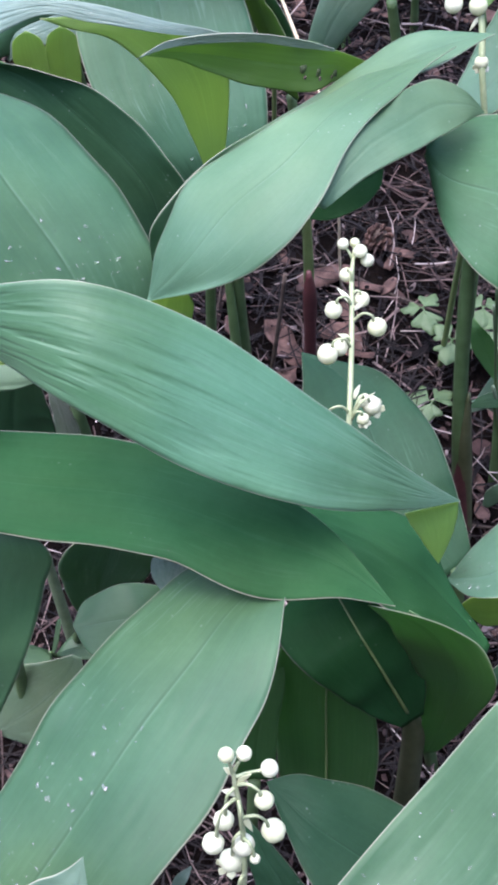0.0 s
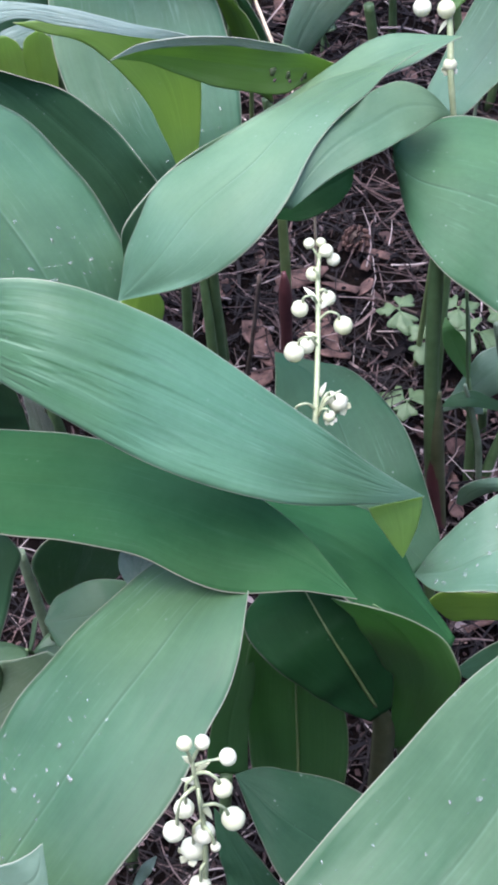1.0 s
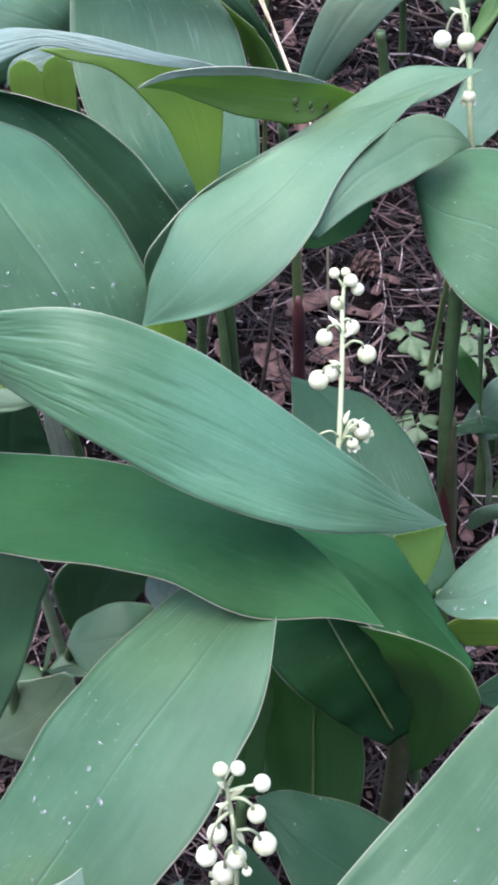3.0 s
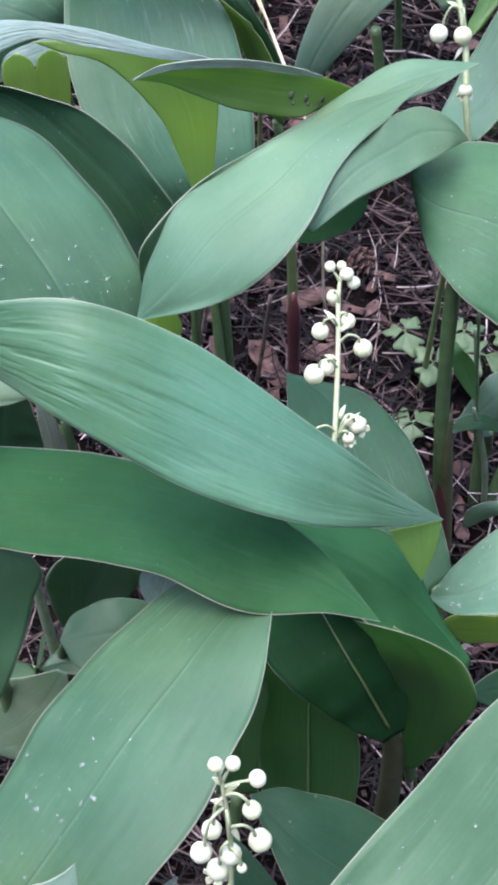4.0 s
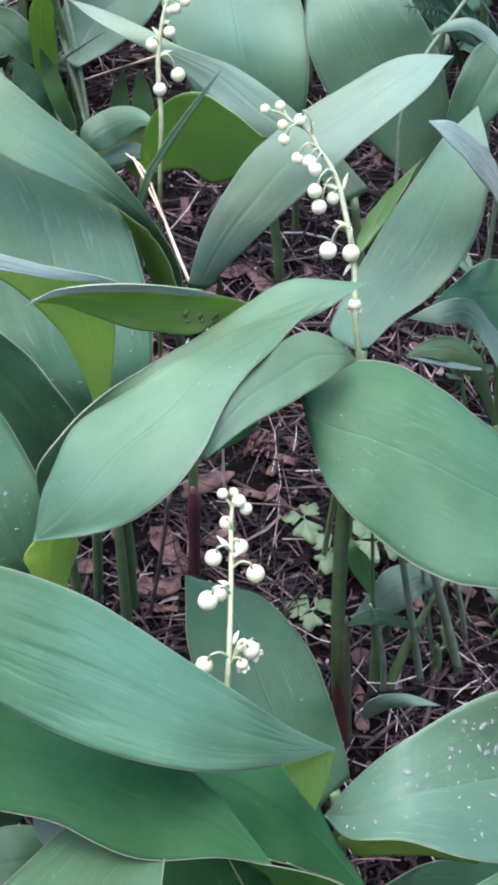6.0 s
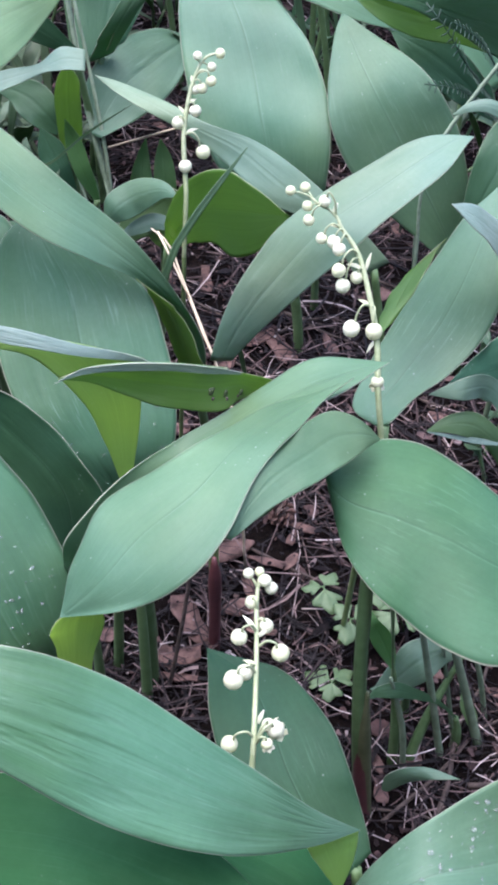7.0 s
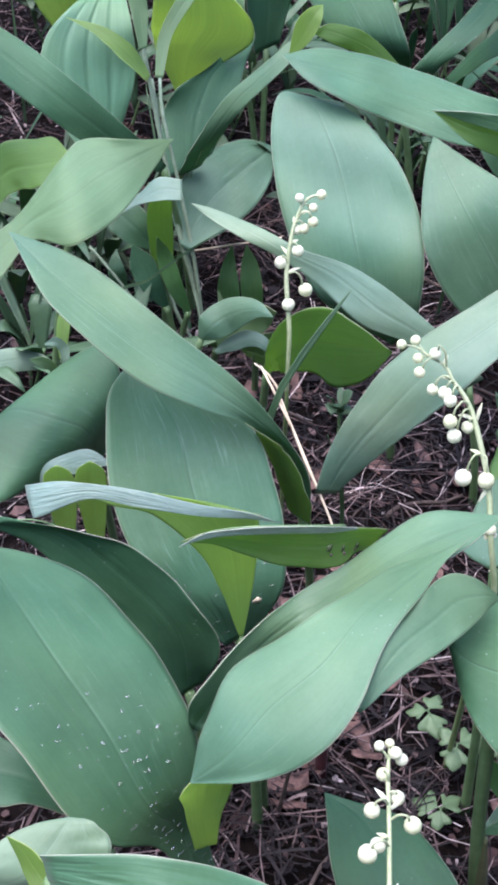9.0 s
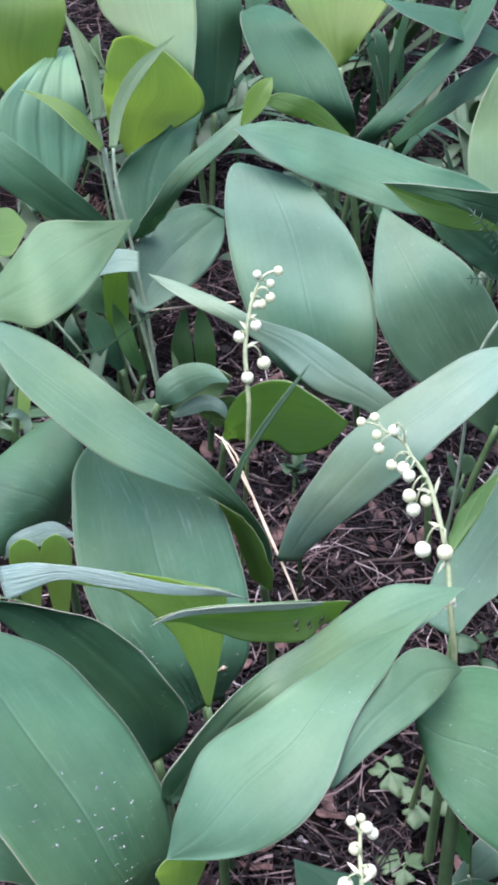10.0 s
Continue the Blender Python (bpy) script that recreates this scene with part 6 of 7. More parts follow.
def flower_stem(label, line, buds, bracts, young, opened=()):
    """line: places and radii of the stalk from the ground to its top; buds: place, radius and the root of the pedicel, youngest first; bracts: root and tip."""
    base = line[0]
    thing = tagged(empty("flower_stem", *base[:3]), label, "flower", "flowering stems")
    girth = glide(line, 61)
    for piece, rows, n, mat, joints in (("stalk", girth[:37], 70, STEM_FRESH, (-1,)), ("stalk_middle", girth[36:47], 24, PEDICEL, (-1, -2)), ("stalk_top", girth[46:], 36, PEDICEL_PALE, (-2,))):
        bm = tube(bmesh.new(), rows, 10, n)
        bm.faces.ensure_lookup_table()
        for f in [bm.faces[j] for j in joints]:
            bm.faces.remove(f)
        part(piece, bm, mat, thing)
    for k, (x, y, z, r, *root) in enumerate(buds):
        side = (0.0016, -0.0006, -0.0014)[k % 3]
        c, root = Vector((x, y - 0.66 * side, z + 0.75 * side)), Vector(root)
        away = c - root
        if k < young:
            hang = away.normalized()
            rise = 0.05
        else:
            hang = Vector((0.3 * away.x, 0.3 * away.y, -0.004)).normalized()
            rise = 0.5
        crown = c - 0.96 * r * hang
        reach = (crown - root).length
        arch = root.lerp(crown, 0.55) + Vector((0, 0, rise * reach + 0.0002))
        late = root.lerp(crown, 0.9) + Vector((0, 0, 0.75 * rise * reach))
        part("pedicel", tube(bmesh.new(), [(*root, 0.00046), (*arch, 0.00036), (*late, 0.00034), (*crown, 0.00046)], 7, 14), PEDICEL_PALE, thing)
        bud = part("bud", bell(bmesh.new(), c, r, hang, 0.25 if k > young + 2 else 0.0), PETAL, thing)
        if k in opened:
            across = hang.orthogonal().normalized()
            for i in range(6):
                w = i * math.pi / 3
                out = math.cos(w) * across + math.sin(w) * hang.cross(across)
                part("petal", petal(c + 0.75 * r * hang + 0.55 * r * out, (out + 0.9 * hang).normalized(), 0.7 * r, 0.42 * r), PETAL, bud)
    for row in bracts:
        root, tip = Vector(row[:3]), Vector(row[3:])
        part("bract", petal(root, (tip - root).normalized(), (tip - root).length, 0.0007), PETAL, thing)
    return thing


flower_stem(
    'upright raceme of round cream buds, lowest bells just opening',
    [(0.0236, 0.2612, 0.0, 0.00105), (0.0236, 0.2462, 0.0787, 0.00105), (0.0236, 0.233, 0.144, 0.001), (0.0242, 0.2398, 0.1553, 0.0008), (0.0248, 0.2494, 0.1612, 0.00078), (0.0252, 0.2574, 0.1661, 0.00072), (0.0254, 0.2655, 0.1711, 0.00069), (0.0256, 0.2736, 0.1761, 0.00063), (0.026, 0.2769, 0.1781, 0.0005)],
    [(0.0232, 0.28, 0.18, 0.00158, 0.0257, 0.2767, 0.178), (0.0265, 0.2803, 0.1802, 0.00142, 0.026, 0.277, 0.1782), (0.0299, 0.2762, 0.1777, 0.00189, 0.0266, 0.2777, 0.1786), (0.0279, 0.2782, 0.1789, 0.0019, 0.026, 0.2763, 0.1777), (0.0242, 0.2728, 0.1756, 0.00204, 0.0256, 0.2709, 0.1744), (0.0282, 0.267, 0.172, 0.0022, 0.0256, 0.2682, 0.1728), (0.0203, 0.2645, 0.1705, 0.00242, 0.0253, 0.2658, 0.1713), (0.0322, 0.2605, 0.168, 0.00266, 0.0257, 0.262, 0.1689), (0.022, 0.2558, 0.1652, 0.00241, 0.025, 0.2574, 0.1661), (0.0186, 0.2543, 0.1643, 0.00288, 0.025, 0.2558, 0.1652), (0.0284, 0.2434, 0.1575, 0.00202, 0.0253, 0.2403, 0.1557), (0.0304, 0.2423, 0.1569, 0.00264, 0.0253, 0.2398, 0.1553), (0.0278, 0.2393, 0.155, 0.0017, 0.025, 0.2393, 0.155), (0.0174, 0.239, 0.1549, 0.00247, 0.0245, 0.2406, 0.1558)],
    [(0.0255, 0.2438, 0.1578, 0.0272, 0.2471, 0.1598), (0.0253, 0.2658, 0.1713, 0.0214, 0.2697, 0.1737), (0.0256, 0.2645, 0.1705, 0.0288, 0.2659, 0.1713), (0.0252, 0.2574, 0.1661, 0.0215, 0.2589, 0.1671), (0.0253, 0.2407, 0.1559, 0.0312, 0.2453, 0.1587)],
    4, (11, 12),
)
flower_stem(
    'arching raceme of cream buds with white bells below',
    [(0.0751, 0.3875, 0.0, 0.00125), (0.0751, 0.3775, 0.0779, 0.0012), (0.0751, 0.369, 0.144, 0.0011), (0.0732, 0.3793, 0.1613, 0.00111), (0.073, 0.3874, 0.1699, 0.00111), (0.0721, 0.3935, 0.1764, 0.00103), (0.0702, 0.3999, 0.1831, 0.00099), (0.0683, 0.4055, 0.1891, 0.00095), (0.0662, 0.4101, 0.1939, 0.00089), (0.0634, 0.4135, 0.1975, 0.00083), (0.0605, 0.416, 0.2002, 0.00072), (0.0583, 0.4192, 0.2036, 0.0006), (0.0553, 0.4211, 0.2055, 0.00052), (0.0517, 0.4222, 0.2068, 0.00048), (0.0493, 0.4237, 0.2083, 0.00044)],
    [(0.0422, 0.4249, 0.2096, 0.00178, 0.0493, 0.4237, 0.2083), (0.0475, 0.4261, 0.2108, 0.00189, 0.0503, 0.423, 0.2076), (0.0484, 0.4218, 0.2063, 0.00198, 0.0521, 0.4221, 0.2066), (0.0541, 0.4225, 0.2071, 0.00219, 0.0583, 0.4194, 0.2037), (0.0488, 0.4183, 0.2026, 0.00208, 0.0561, 0.4207, 0.2051), (0.0534, 0.4142, 0.1982, 0.00208, 0.0597, 0.4165, 0.2007), (0.0592, 0.4113, 0.1951, 0.00238, 0.0622, 0.4144, 0.1985), (0.0576, 0.4133, 0.1973, 0.00248, 0.0609, 0.4157, 0.1999), (0.0657, 0.405, 0.1885, 0.00228, 0.0677, 0.4067, 0.1904), (0.0591, 0.4063, 0.1898, 0.00258, 0.0658, 0.4105, 0.1944), (0.0608, 0.4029, 0.1863, 0.00268, 0.0662, 0.4093, 0.1931), (0.064, 0.3928, 0.1756, 0.00307, 0.07, 0.3982, 0.1814), (0.0715, 0.3919, 0.1746, 0.00308, 0.0712, 0.398, 0.1811), (0.0731, 0.38, 0.162, 0.00238, 0.0731, 0.382, 0.1642)],
    [(0.0687, 0.4064, 0.19, 0.0706, 0.4107, 0.1946), (0.0726, 0.3899, 0.1725, 0.069, 0.3867, 0.1692), (0.0706, 0.3977, 0.1808, 0.066, 0.3996, 0.1828), (0.0601, 0.4165, 0.2007, 0.0562, 0.417, 0.2012), (0.0573, 0.4197, 0.2041, 0.0588, 0.4225, 0.207), (0.0675, 0.4067, 0.1904, 0.0619, 0.4079, 0.1916)],
    3, (13,),
)
flower_stem(
    'slender raceme of small pale buds behind the others',
    [(0.0073, 0.5068, 0.0, 0.001), (0.0073, 0.4968, 0.0766, 0.001), (0.0073, 0.49, 0.14, 0.00095), (0.0077, 0.496, 0.1588, 0.00102), (0.007, 0.5023, 0.1682, 0.00102), (0.0066, 0.5073, 0.1757, 0.00097), (0.0074, 0.5124, 0.1832, 0.00093), (0.0084, 0.5157, 0.1883, 0.00088), (0.0099, 0.5195, 0.1939, 0.00079), (0.0114, 0.5217, 0.1972, 0.0007), (0.0131, 0.5238, 0.2004, 0.0006), (0.0165, 0.5256, 0.203, 0.00056), (0.0196, 0.526, 0.2037, 0.00051)],
    [(0.012, 0.5252, 0.2024, 0.00186, 0.0129, 0.5234, 0.1998), (0.021, 0.5261, 0.2039, 0.00209, 0.0183, 0.5259, 0.2034), (0.0177, 0.5234, 0.1997, 0.00197, 0.0136, 0.5241, 0.2008), (0.0174, 0.5198, 0.1944, 0.00221, 0.0108, 0.5205, 0.1954), (0.0138, 0.5186, 0.1926, 0.00232, 0.0101, 0.5196, 0.1941), (0.011, 0.5185, 0.1924, 0.00209, 0.0095, 0.5183, 0.1922), (0.0112, 0.5134, 0.1848, 0.00244, 0.008, 0.5142, 0.186), (0.0044, 0.5111, 0.1813, 0.00267, 0.007, 0.5105, 0.1804), (0.0145, 0.5049, 0.1721, 0.0029, 0.0068, 0.5084, 0.1772), (0.0073, 0.5013, 0.1667, 0.00267, 0.0067, 0.5041, 0.1709)],
    [(0.0076, 0.5124, 0.1832, 0.0043, 0.5147, 0.1867), (0.0068, 0.5084, 0.1772, 0.0125, 0.5098, 0.1794), (0.0084, 0.5151, 0.1873, 0.0116, 0.5161, 0.1889), (0.0116, 0.5217, 0.1972, 0.0164, 0.5224, 0.1982), (0.0099, 0.5196, 0.1941, 0.0096, 0.5213, 0.1966)],
    3, (),
)
flower_stem(
    'nodding cluster of greenish cream buds on curved pedicels',
    [(-0.005, 0.1266, 0.0, 0.001), (-0.005, 0.1166, 0.0814, 0.00095), (-0.0048, 0.109, 0.15, 0.0009), (-0.0036, 0.112, 0.1698, 0.00059), (-0.0038, 0.1149, 0.1791, 0.00058), (-0.0044, 0.1175, 0.1872, 0.00054), (-0.0051, 0.1193, 0.1928, 0.00049), (-0.0054, 0.1205, 0.1964, 0.00039)],
    [(-0.0066, 0.122, 0.2011, 0.00159, -0.0055, 0.1202, 0.1954), (-0.0032, 0.1218, 0.2006, 0.00159, -0.0052, 0.1204, 0.1961), (0.0017, 0.1204, 0.1962, 0.00184, -0.0049, 0.1199, 0.1945), (0.0006, 0.118, 0.1888, 0.002, -0.0047, 0.1192, 0.1923), (-0.0076, 0.1159, 0.1822, 0.00215, -0.0051, 0.119, 0.1917), (0.0024, 0.1148, 0.1786, 0.00254, -0.0041, 0.1162, 0.183), (-0.0098, 0.1141, 0.1766, 0.00231, -0.0049, 0.1181, 0.1888), (-0.0038, 0.1136, 0.1749, 0.00244, -0.0046, 0.1179, 0.1885), (-0.0065, 0.112, 0.1698, 0.00247, -0.004, 0.1149, 0.1791), (-0.0014, 0.1126, 0.1719, 0.00111, -0.0038, 0.1144, 0.1774), (-0.0052, 0.1083, 0.1585, 0.00251, -0.0039, 0.1108, 0.1661)],
    [(-0.0052, 0.1201, 0.1951, -0.0073, 0.1207, 0.197), (-0.0047, 0.1193, 0.1926, -0.0019, 0.1201, 0.1953), (-0.0049, 0.1183, 0.1896, -0.0078, 0.1187, 0.1908), (-0.0042, 0.1165, 0.184, -0.0018, 0.1149, 0.1791)],
    3, (8,),
)


# ---- small plants, straw and litter ----
def small_leaf(root, turn, rise, length, width, droop=0.3):
    """Rows for a narrow leaf that leaves root towards turn and bends over."""
    out = Vector((math.cos(turn), math.sin(turn), 0))
    side = Vector((-math.sin(turn), math.cos(turn), 0))
    rows = []
    for s, w in ((0, 0.15), (0.3, 0.8), (0.6, 1.0), (0.85, 0.6), (1.0, 0.03)):
        c = Vector(root) + out * (length * s * math.cos(rise)) + Vector((0, 0, length * (s * math.sin(rise) - droop * s * s)))
        rows.append((*c, *(side * (0.5 * width * w))))
    return rows


def herb_clump(x, y, number, height, length, width, seed, mat=None, label="low clump of narrow grey-green woodland herb leaves"):
    rnd = random.Random(seed)
    z = ground_height(x, y)
    thing = tagged(empty("woodland_herb", x, y, z), label, "plant", "woodland herbs")
    for _ in range(number):
        bx, by = x + rnd.gauss(0, 0.014), y + rnd.gauss(0, 0.014)
        h = height * rnd.uniform(0.6, 1.1)
        lean = Vector((rnd.gauss(0, 0.008), rnd.gauss(0, 0.008), h))
        foot = Vector((bx, by, z - 0.003))
        part("stem", tube(bmesh.new(), [(*foot, 0.0011), (*(foot + 0.5 * lean), 0.001), (*(foot + lean), 0.0007)], 6, 6), STEM, thing)
        for k in range(rnd.randint(2, 4)):
            root = foot + lean * rnd.uniform(0.45, 1.0)
            rows = small_leaf(root, rnd.uniform(0, 6.3), rnd.uniform(0.55, 1.45), length * rnd.uniform(0.6, 1.1), width * rnd.uniform(0.5, 1.6), rnd.uniform(0.1, 0.7))
            part("leaf", blade(rows, 0.1, seed + k, 9, 4, 0.0003, 0.0006, 0.0002), mat or GRASS, thing)
    return thing


def lobed_herb(x, y, z, seed, whole=0.0075):
    """A low herb with three round, scalloped leaflets."""
    rnd = random.Random(seed)
    foot = ground_height(x, y)
    thing = tagged(empty("lobed_herb", x, y, foot), "small pale green herb with scalloped leaflets above litter", "plant", "lobed herbs")
    part("stem", tube(bmesh.new(), [(x + 0.006, y + 0.004, foot - 0.002, 0.0006), (x + 0.003, y + 0.002, 0.5 * (z + foot), 0.0005), (x, y, z - 0.0006, 0.0004)], 6, 6), STEM, thing)
    start = rnd.uniform(0, 6.3)
    for k in range(3):
        a = start + k * 2.1 + rnd.uniform(-0.2, 0.2)
        size = whole * rnd.uniform(0.8, 1.25)
        d, e = Vector((math.cos(a), math.sin(a), rnd.uniform(-0.35, 0.2))), Vector((-math.sin(a), math.cos(a), rnd.gauss(0, 0.15)))
        bm = bmesh.new()
        root = Vector((x, y, z)) + 0.25 * size * d
        part("leaf_stalk", tube(bmesh.new(), [(x, y, z - 0.0003, 0.0004), (*(root + 0.3 * size * d), 0.0003)], 5, 3), STEM, thing)
        top, low, lean = [], [], rnd.uniform(-0.3, 0.3)
        # fan of three lobes with blunt teeth, folding down towards the rim
        for i in range(31):
            w = (i / 30 - 0.5) * 2.0
            r = 2.0 * size * (1 - 0.32 * w * w) * (0.66 + 0.34 * abs(math.cos(3.1 * w + lean)) ** 0.8) * (1 + 0.04 * math.cos(15 * w))
            ring = []
            for s in (0.02, 0.45, 0.75, 1.0):
                sag = -0.1 * r * s * s + 0.035 * r * s * math.cos(7.5 * w)
                ring.append(root + s * r * (math.cos(w) * d + math.sin(w) * e) + Vector((0, 0, sag)))
            top.append([bm.verts.new(p) for p in ring])
            low.append([bm.verts.new(p - Vector((0, 0, 0.0003))) for p in ring])
        for i in range(30):
            for s in range(3):
                bm.faces.new((top[i][s], top[i][s + 1], top[i + 1][s + 1], top[i + 1][s]))
                bm.faces.new((low[i][s], low[i + 1][s], low[i + 1][s + 1], low[i][s + 1]))
            bm.faces.new((top[i][3], low[i][3], low[i + 1][3], top[i + 1][3]))
        part("leaflet", bm, HERB, thing)
    return thing


for k, (x, y, z) in enumerate([(0.0680, 0.4050, 0.018), (0.0785, 0.3880, 0.017), (0.0985, 0.3900, 0.020), (0.0930, 0.4050, 0.018), (0.0690, 0.3615, 0.010), (0.1130, 0.3990, 0.022)]):
    lobed_herb(x, y, z, 40 + k, 0.005 if k != 2 else 0.0065)

CLUMPS = [(-0.1224, 0.6376), (-0.1385, 0.677), (-0.100, 0.7353), (-0.1125, 0.7188), (-0.0659, 0.7236), (0.0694, 0.7735), (0.0955, 0.8234)]
for k, (x, y) in enumerate(CLUMPS):
    herb_clump(x, y, 5, 0.035, 0.1, 0.0085, 60 + k, (GRASS, DULL_HERB, DULL_HERB)[k % 3])
CLUMPS = [(0.151, 1.02), (0.138, 1.057), (0.16, 0.97), (0.1875, 0.93), (0.182, 0.772), (0.1167, 0.859), (-0.1205, 1.0), (-0.09, 0.9), (0.0566, 0.981), (0.106, 1.09), (0.2, 0.85), (-0.17, 0.8), (-0.02, 0.86), (0.02, 0.93)]
for k, (x, y) in enumerate(CLUMPS):
    herb_clump(x, y, 5, 0.04, 0.11, 0.0085, 80 + k, (DULL_HERB, GRASS, LEAF)[k % 3])
for k, (x, y) in enumerate([(0.0307, 0.5984), (0.0437, 0.6116), (0.0178, 0.5812)]):
    herb_clump(x, y, 1, 0.02, 0.022, 0.006, 110 + k)
for k, (x, y) in enumerate([(0.133, 0.47), (0.128, 0.345), (0.142, 0.38), (0.15, 0.5), (0.14, 0.56)]):
    herb_clump(x, y, 2, 0.045, 0.03, 0.008, 120 + k)
for k, (x, y) in enumerate([(-0.0812, 0.205), (-0.08, 0.24)]):
    herb_clump(x, y, 2, 0.03, 0.03, 0.01, 130 + k)


def wild_shoot(x, y, seed):
    """Two broad leaves rising from one point, for the shoots farthest back."""
    rnd = random.Random(seed)
    leaves = []
    turn = rnd.uniform(0, 6.3)
    for k in range(2):
        a = turn + k * math.pi + rnd.gauss(0, 0.5)
        length, wide = rnd.uniform(0.12, 0.17), rnd.uniform(0.018, 0.027)
        lean = rnd.uniform(0.25, 0.7)
        out, side = Vector((math.cos(a), math.sin(a), 0)), Vector((-math.sin(a), math.cos(a), 0))
        rows = []
        for s, w in ((0, 0.12), (0.25, 0.75), (0.5, 1.0), (0.75, 0.75), (0.92, 0.3), (1.0, 0.02)):
            c = Vector((x, y, 0.05)) + out * (length * lean * (s + 0.5 * s * s)) + Vector((0, 0, length * (s - 0.35 * s * s)))
            rows.append((*c, *(side * (wide * w))))
        leaves.append((rows, 0.12, LEAF, 1, ()))
    return shoot("broad-leaved shoot standing among herbs behind", leaves, (x, y))


SHOOTS = [(-0.24, 0.98), (-0.12, 1.06), (-0.03, 1.12), (0.05, 1.06), (0.17, 1.1), (0.26, 1.0), (0.3, 1.15), (-0.2, 1.18), (0.1, 1.24), (-0.07, 1.27), (0.22, 1.28), (0.36, 0.95)]
for k, (x, y) in enumerate(SHOOTS):
    wild_shoot(x, y, 200 + k)


def strand(name, label, category, rows, mat):
    """A dry straw or a grass blade that stands in the soil."""
    foot = rows[0]
    thing = tagged(empty(name, foot[0], foot[1], foot[2]), label, category)
    part("blade", tube(bmesh.new(), rows, 6, 16), mat, thing)
    return thing


straw = strand("dry_straw", "bent pale dry straw leaning on green leaves", "straw", [(0.036, 0.43, 0.0, 0.0006), (0.0239, 0.4432, 0.100, 0.0005), (0.0145, 0.463, 0.113, 0.0005), (0.0051, 0.4818, 0.127, 0.0005), (-0.0038, 0.4941, 0.140, 0.0005)], STRAW)
part("blade", tube(bmesh.new(), [(0.0241, 0.4433, 0.0998, 0.0004), (0.0149, 0.4632, 0.1132, 0.0005), (0.0059, 0.482, 0.1268, 0.0005), (0.0003, 0.491, 0.137, 0.0004), (-0.0065, 0.4955, 0.1405, 0.0003)], 6, 12), STRAW, straw)
strand('dry_straw', 'pale pinkish dry straw leaning behind leaves', 'straw', [(-0.037, 0.764, 0.0, 0.0006), (-0.0117, 0.714, 0.0413, 0.0006), (0.0135, 0.664, 0.0825, 0.0005)], STRAW)


def grass(rows, seed, label="single dark green grass blade"):
    foot = rows[0]
    thing = tagged(empty("grass_blade", foot[0], foot[1], foot[2]), label, "grass", "grass blades")
    part("blade", blade(rows, 0.25, seed, 14, 4, 0.0003, 0.0, 0.0), GRASS, thing)
    return thing


grass([(-0.004, 0.452, 0.0, 0.001, 0, 0), (-0.003, 0.456, 0.08, 0.0013, 0, 0.0006), (0.004, 0.4638, 0.157, 0.0013, 0, -0.0008), (0.018, 0.475, 0.174, 0.0011, 0, -0.0008), (0.0308, 0.4842, 0.188, 0.0001, 0, -0.0001)], 301)
grass([(0.040, 0.525, 0.0, 0.001, 0, 0), (0.0382, 0.5224, 0.03, 0.0011, 0, 0), (0.0334, 0.516, 0.06, 0.001, 0, 0), (0.0272, 0.5041, 0.09, 0.0001, 0, 0)], 302)
rnd = random.Random(77)
for k in range(26):
    x, y = rnd.choice([rnd.uniform(-0.16, -0.02), rnd.uniform(0.1, 0.24)]), rnd.uniform(0.66, 1.05)
    h, dx, dy = rnd.uniform(0.05, 0.11), rnd.gauss(0, 0.02), rnd.gauss(0, 0.02)
    grass([(x, y, 0, 0.0009, 0.0003, 0), (x + 0.3 * dx, y + 0.3 * dy, 0.5 * h, 0.0011, 0.0003, 0), (x + dx, y + dy, h, 0.0001, 0, 0)], 310 + k, "thin dark grass blade among herbs")


def flake(name, x, y, size, seed, label, category):
    """A dead leaf, curled, lying on the litter."""
    rnd = random.Random(seed)
    a = rnd.uniform(0, 6.3)
    z = ground_height(x, y) + 0.005
    d, h = Vector((math.cos(a), math.sin(a), rnd.gauss(0, 0.1))), Vector((-math.sin(a), math.cos(a), rnd.gauss(0, 0.15)))
    rows = []
    for s, w in ((-1, rnd.uniform(0.1, 0.8)), (-0.5, rnd.uniform(0.4, 1)), (0, rnd.uniform(0.5, 1.1)), (0.5, rnd.uniform(0.3, 1)), (1, rnd.uniform(0.05, 0.7))):
        rows.append((*(Vector((x, y, z)) + d * (s * size) + Vector((0, 0, 0.25 * size * s * s * rnd.uniform(-0.3, 1)))), *(h * (0.5 * size * w))))
    ob = part(name, blade(rows, rnd.uniform(-0.3, 0.3), seed, 10, 6, 0.0004, 0.005, 0.0003), FLAKE)
    return tagged(ob, label, category, "dead leaves")


FALLEN = [(0.0105, 0.3977, 0.013), (0.004, 0.3795, 0.011), (0.084, 0.3272, 0.007), (0.0849, 0.3141, 0.006), (0.0476, 0.5823, 0.014), (0.0287, 0.4381, 0.012), (0.062, 0.452, 0.010), (-0.008, 0.43, 0.012), (0.04, 0.40, 0.008), (0.06, 0.575, 0.012), (0.03, 0.56, 0.010), (0.1, 0.33, 0.008), (0.095, 0.36, 0.009), (-0.01, 0.405, 0.009), (0.045, 0.43, 0.009), (0.09, 0.45, 0.011)]
rnd = random.Random(13)
FALLEN += [(rnd.uniform(-0.03, 0.17), rnd.uniform(0.26, 0.8), rnd.uniform(0.005, 0.011)) for _ in range(60)]
for k, (x, y, size) in enumerate(FALLEN):
    flake("dead_leaf", x, y, size, 400 + k, "curled reddish brown dead leaf on needle litter", "dead leaf")


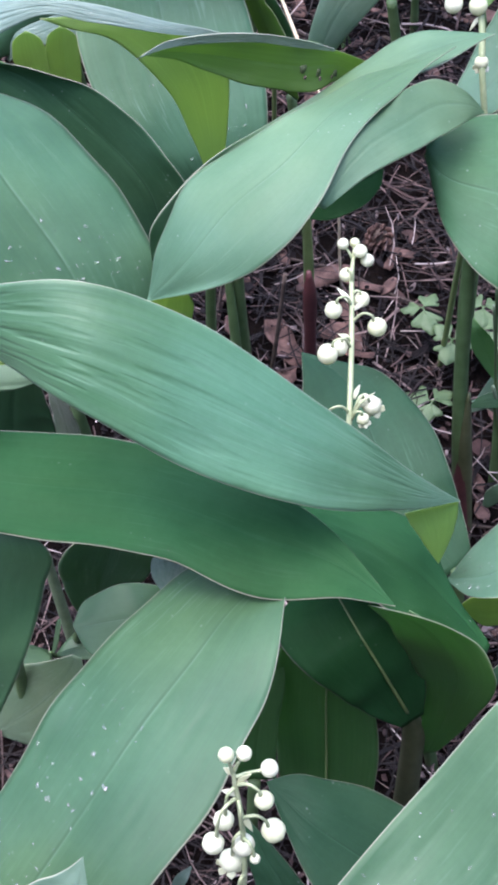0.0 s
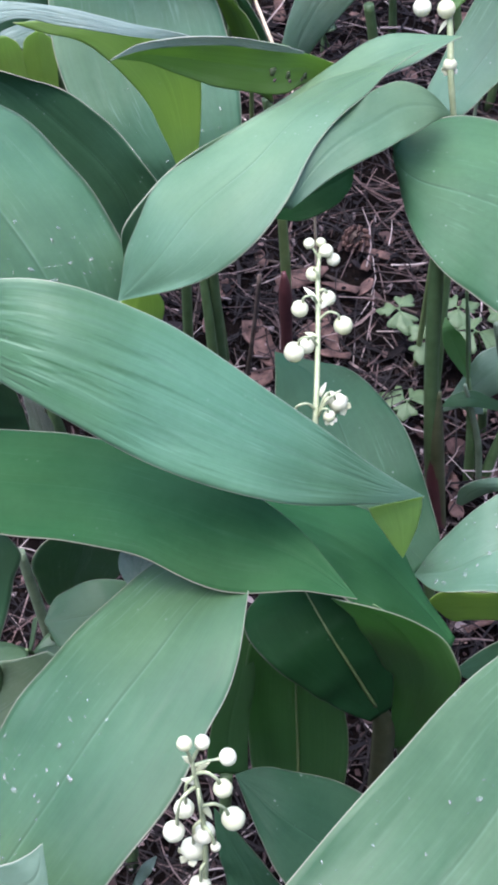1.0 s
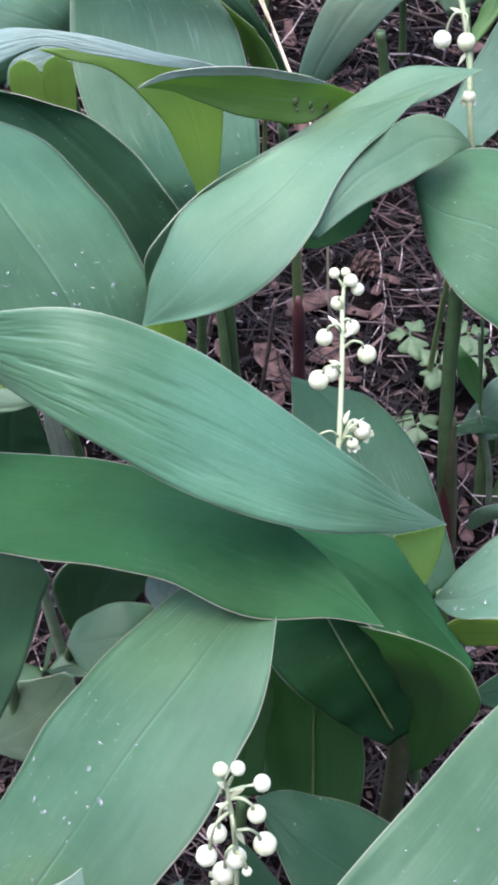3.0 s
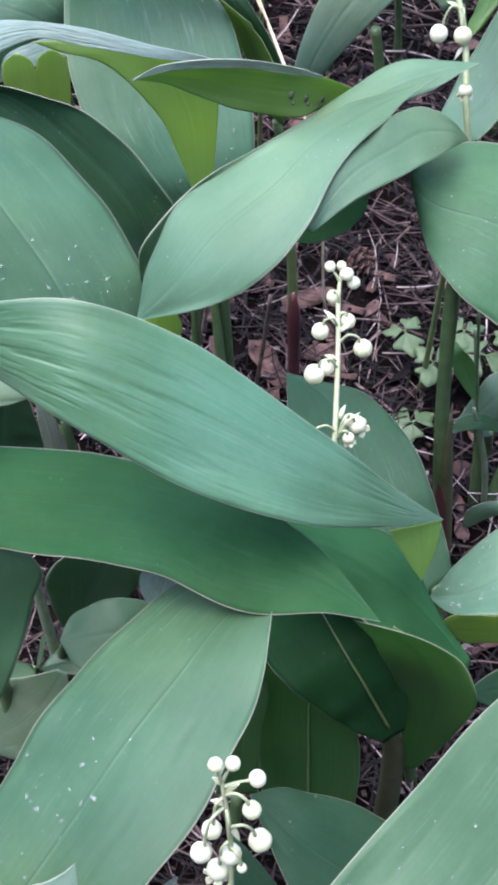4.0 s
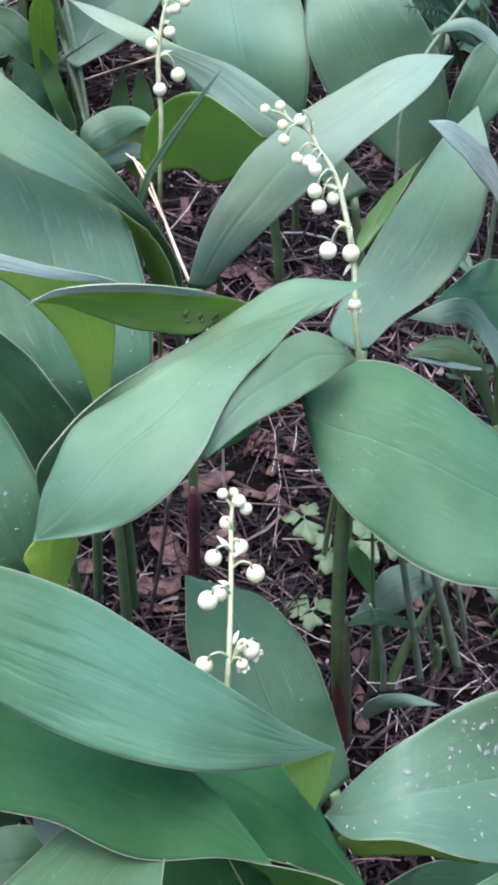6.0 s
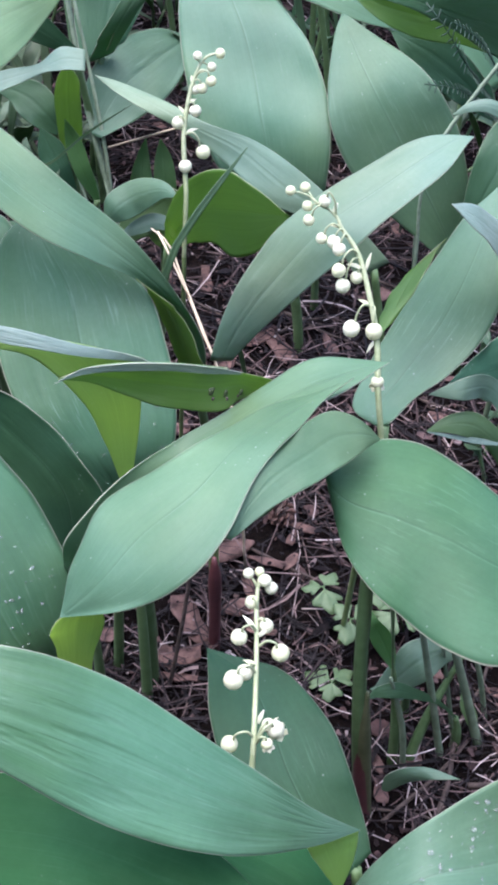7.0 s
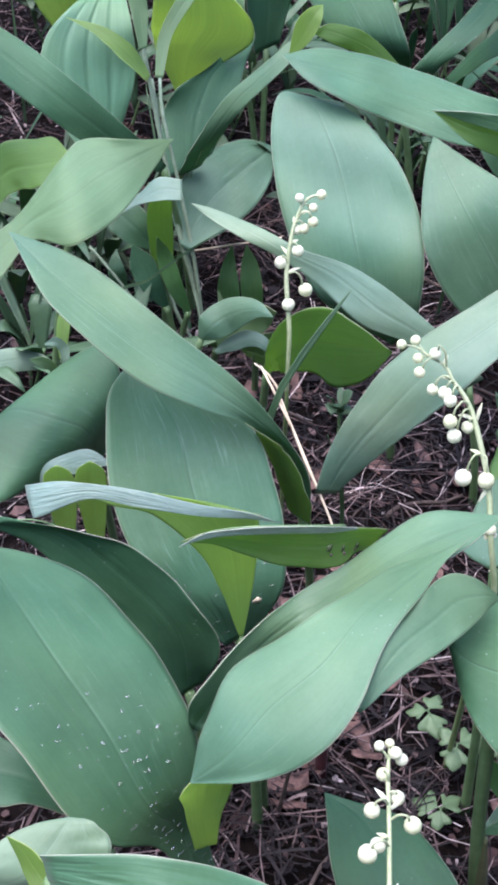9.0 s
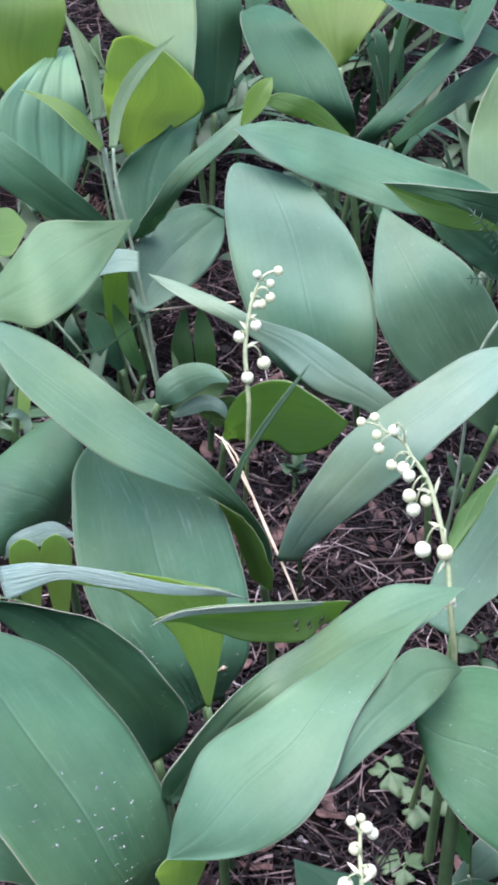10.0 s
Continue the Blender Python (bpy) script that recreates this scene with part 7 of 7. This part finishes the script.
def crumbs(number, seed):
    """Bits of bark, cone scales and broken leaves among the needles, curled and lying at all angles."""
    rnd = random.Random(seed)
    verts, faces = [], []
    for _ in range(number):
        x, y = rnd.uniform(-0.3, 0.34), 0.08 + 1.1 * rnd.random() ** 1.2
        kind = rnd.random()
        r = rnd.uniform(0.0005, 0.0018) if kind < 0.8 else rnd.uniform(0.0015, 0.003) if kind < 0.97 else rnd.uniform(0.003, 0.006)
        z = ground_height(x, y) + rnd.uniform(0.0005, 0.008)
        n, turn, slim = rnd.randint(5, 8), rnd.uniform(0, 6.3), rnd.uniform(0.3, 1.0)
        tx, ty, curl = rnd.gauss(0, 0.4), rnd.gauss(0, 0.4), rnd.gauss(0, 0.3)
        ring, c, sn = [], math.cos(turn), math.sin(turn)
        for i in range(n):
            w, q = 2 * math.pi * i / n, r * rnd.uniform(0.6, 1.15)
            a, b = q * math.cos(w), slim * q * math.sin(w)
            ring.append((x + a * c - b * sn, y + a * sn + b * c, z + tx * a + ty * b + curl * a * a / r))
        k = len(verts)
        verts.append((x, y, z - 0.15 * curl * r))
        verts += ring + [(p[0], p[1], p[2] - 0.0005 - 0.08 * r) for p in ring]
        for i in range(n):
            m = (i + 1) % n
            faces += [(k, k + 1 + i, k + 1 + m), (k + 1 + i, k + 1 + n + i, k + 1 + n + m, k + 1 + m)]
    me = bpy.data.meshes.new("litter_crumbs")
    me.from_pydata(verts, [], faces)
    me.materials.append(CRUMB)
    return tagged(new("litter_crumbs", me), "crumbled bark and broken leaf bits on soil", "litter", kind="stuff")


crumbs(30000, 9)


def twig(x, y, length, turn, r, seed):
    rnd = random.Random(seed)
    rows = []
    for k in range(5):
        s = (k / 4 - 0.5) * length
        w = turn + 0.5 * rnd.gauss(0, 0.3)
        px, py = x + s * math.cos(turn) + rnd.gauss(0, 0.0025), y + s * math.sin(turn) + rnd.gauss(0, 0.0025)
        rows.append((px, py, ground_height(px, py) + r + 0.003 + rnd.uniform(0, 0.003), r * (1.1 - 0.12 * k)))
    ob = part("twig", tube(bmesh.new(), rows, 6, 12), BARK)
    return tagged(ob, "thin dark fallen twig on the litter", "twig", "fallen twigs")


rnd = random.Random(21)
for k in range(34):
    twig(rnd.uniform(-0.02, 0.16), rnd.uniform(0.24, 0.72), rnd.uniform(0.03, 0.12), rnd.gauss(0.1, 0.8), rnd.uniform(0.0006, 0.0013), 500 + k)


def cone(x, y, r, seed):
    """A small open cone with overlapping scales."""
    thing = tagged(empty("pine_cone", x, y, ground_height(x, y)), "small brown weathered cone lying in the litter", "cone")
    z = ground_height(x, y) + 0.8 * r + 0.002
    bm = bmesh.new()
    bmesh.ops.create_uvsphere(bm, u_segments=12, v_segments=8, radius=0.75 * r, matrix=Matrix.Translation((x, y, z)))
    part("core", bm, BARK, thing)
    for k in range(46):
        h = 1 - 2 * (k + 0.5) / 46
        w = k * 2.39996
        n = Vector((math.sqrt(1 - h * h) * math.cos(w), math.sqrt(1 - h * h) * math.sin(w), h))
        root = Vector((x, y, z)) + 0.65 * r * n
        side = n.orthogonal().normalized() * (0.24 * r)
        tip = root + 0.45 * r * n + Vector((0, -0.15 * r, 0.1 * r))
        part("scale", blade([(*root, *side), (*root.lerp(tip, 0.6), *(1.1 * side)), (*tip, *(0.3 * side))], 0.2, k, 4, 2, 0.0005, 0, 0), FLAKE, thing)
    return thing


cone(0.0536, 0.4584, 0.0062, 1)


def feather_sprig(axis, size):
    """A soft sprig with narrow leaflets in pairs along a bent stem."""
    foot = axis[0]
    thing = tagged(empty("feathery_weed", foot[0], foot[1], foot[2]), "soft feathery green sprig hanging over a folded leaf", "plant", "feathery weeds")
    part("stem", tube(bmesh.new(), [(*p, 0.0003) for p in axis], 6, 30), SPRIG, thing)
    line = glide([(*p, 0) for p in axis], 80)
    rnd = random.Random(31)
    for k in range(28, 79):
        c, d = Vector(line[k][:3]), (Vector(line[min(k + 1, 79)][:3]) - Vector(line[k - 1][:3])).normalized()
        out = d.cross(Vector((0, -0.6, 0.8))).normalized()
        for s in (-1, 1):
            reach = 0.95 * size * rnd.uniform(0.7, 1.1) * (1.15 - 0.8 * (k - 28) / 51)
            tip = c + reach * (s * out + 0.6 * d).normalized() + Vector((0, 0, -0.15 * reach))
            side = d.cross(out).cross(tip - c).normalized() * 0.0004
            part("leaflet", blade([(*c, *(0.5 * side)), (*c.lerp(tip, 0.5), *side), (*tip, *(0.08 * side))], 0.1, k, 5, 2, 0.0003, 0, 0), SPRIG, thing)
    return thing


feather_sprig([(0.2218, 0.7783, 0.0000), (0.1886, 0.6928, 0.0700), (0.1455, 0.5963, 0.1500), (0.1275, 0.5694, 0.1800), (0.1176, 0.5648, 0.1960), (0.1088, 0.5685, 0.2050)], 0.0115)
feather_sprig([(0.2220, 0.7594, -0.0000), (0.1824, 0.6671, 0.0800), (0.1456, 0.5967, 0.1400), (0.1274, 0.5762, 0.1600), (0.1137, 0.5702, 0.1650)], 0.0105)
feather_sprig([(0.2304, 0.7660, 0.0000), (0.1863, 0.6738, 0.0900), (0.1504, 0.5948, 0.1600), (0.1350, 0.5746, 0.1850), (0.1202, 0.5616, 0.2000)], 0.0105)
cone(-0.0819, 0.8931, 0.006, 2)
cone(-0.0719, 0.8774, 0.006, 3)
cone(-0.0648, 0.8647, 0.006, 4)
cone(-0.0754, 0.8549, 0.006, 5)
cone(-0.0678, 0.7877, 0.006, 6)
grass([(-0.0819, 0.6518, 0, 0.0008, 0, 0), (-0.0759, 0.6558, 0.0500, 0.0003, 0, 0.0011), (-0.0556, 0.6259, 0.0850, 0.0003, 0, 0.0011), (-0.0360, 0.6151, 0.1100, 0.0003, 0, 0.0011), (-0.0160, 0.6144, 0.1250, 0.0003, 0, 0.0001)], 333)
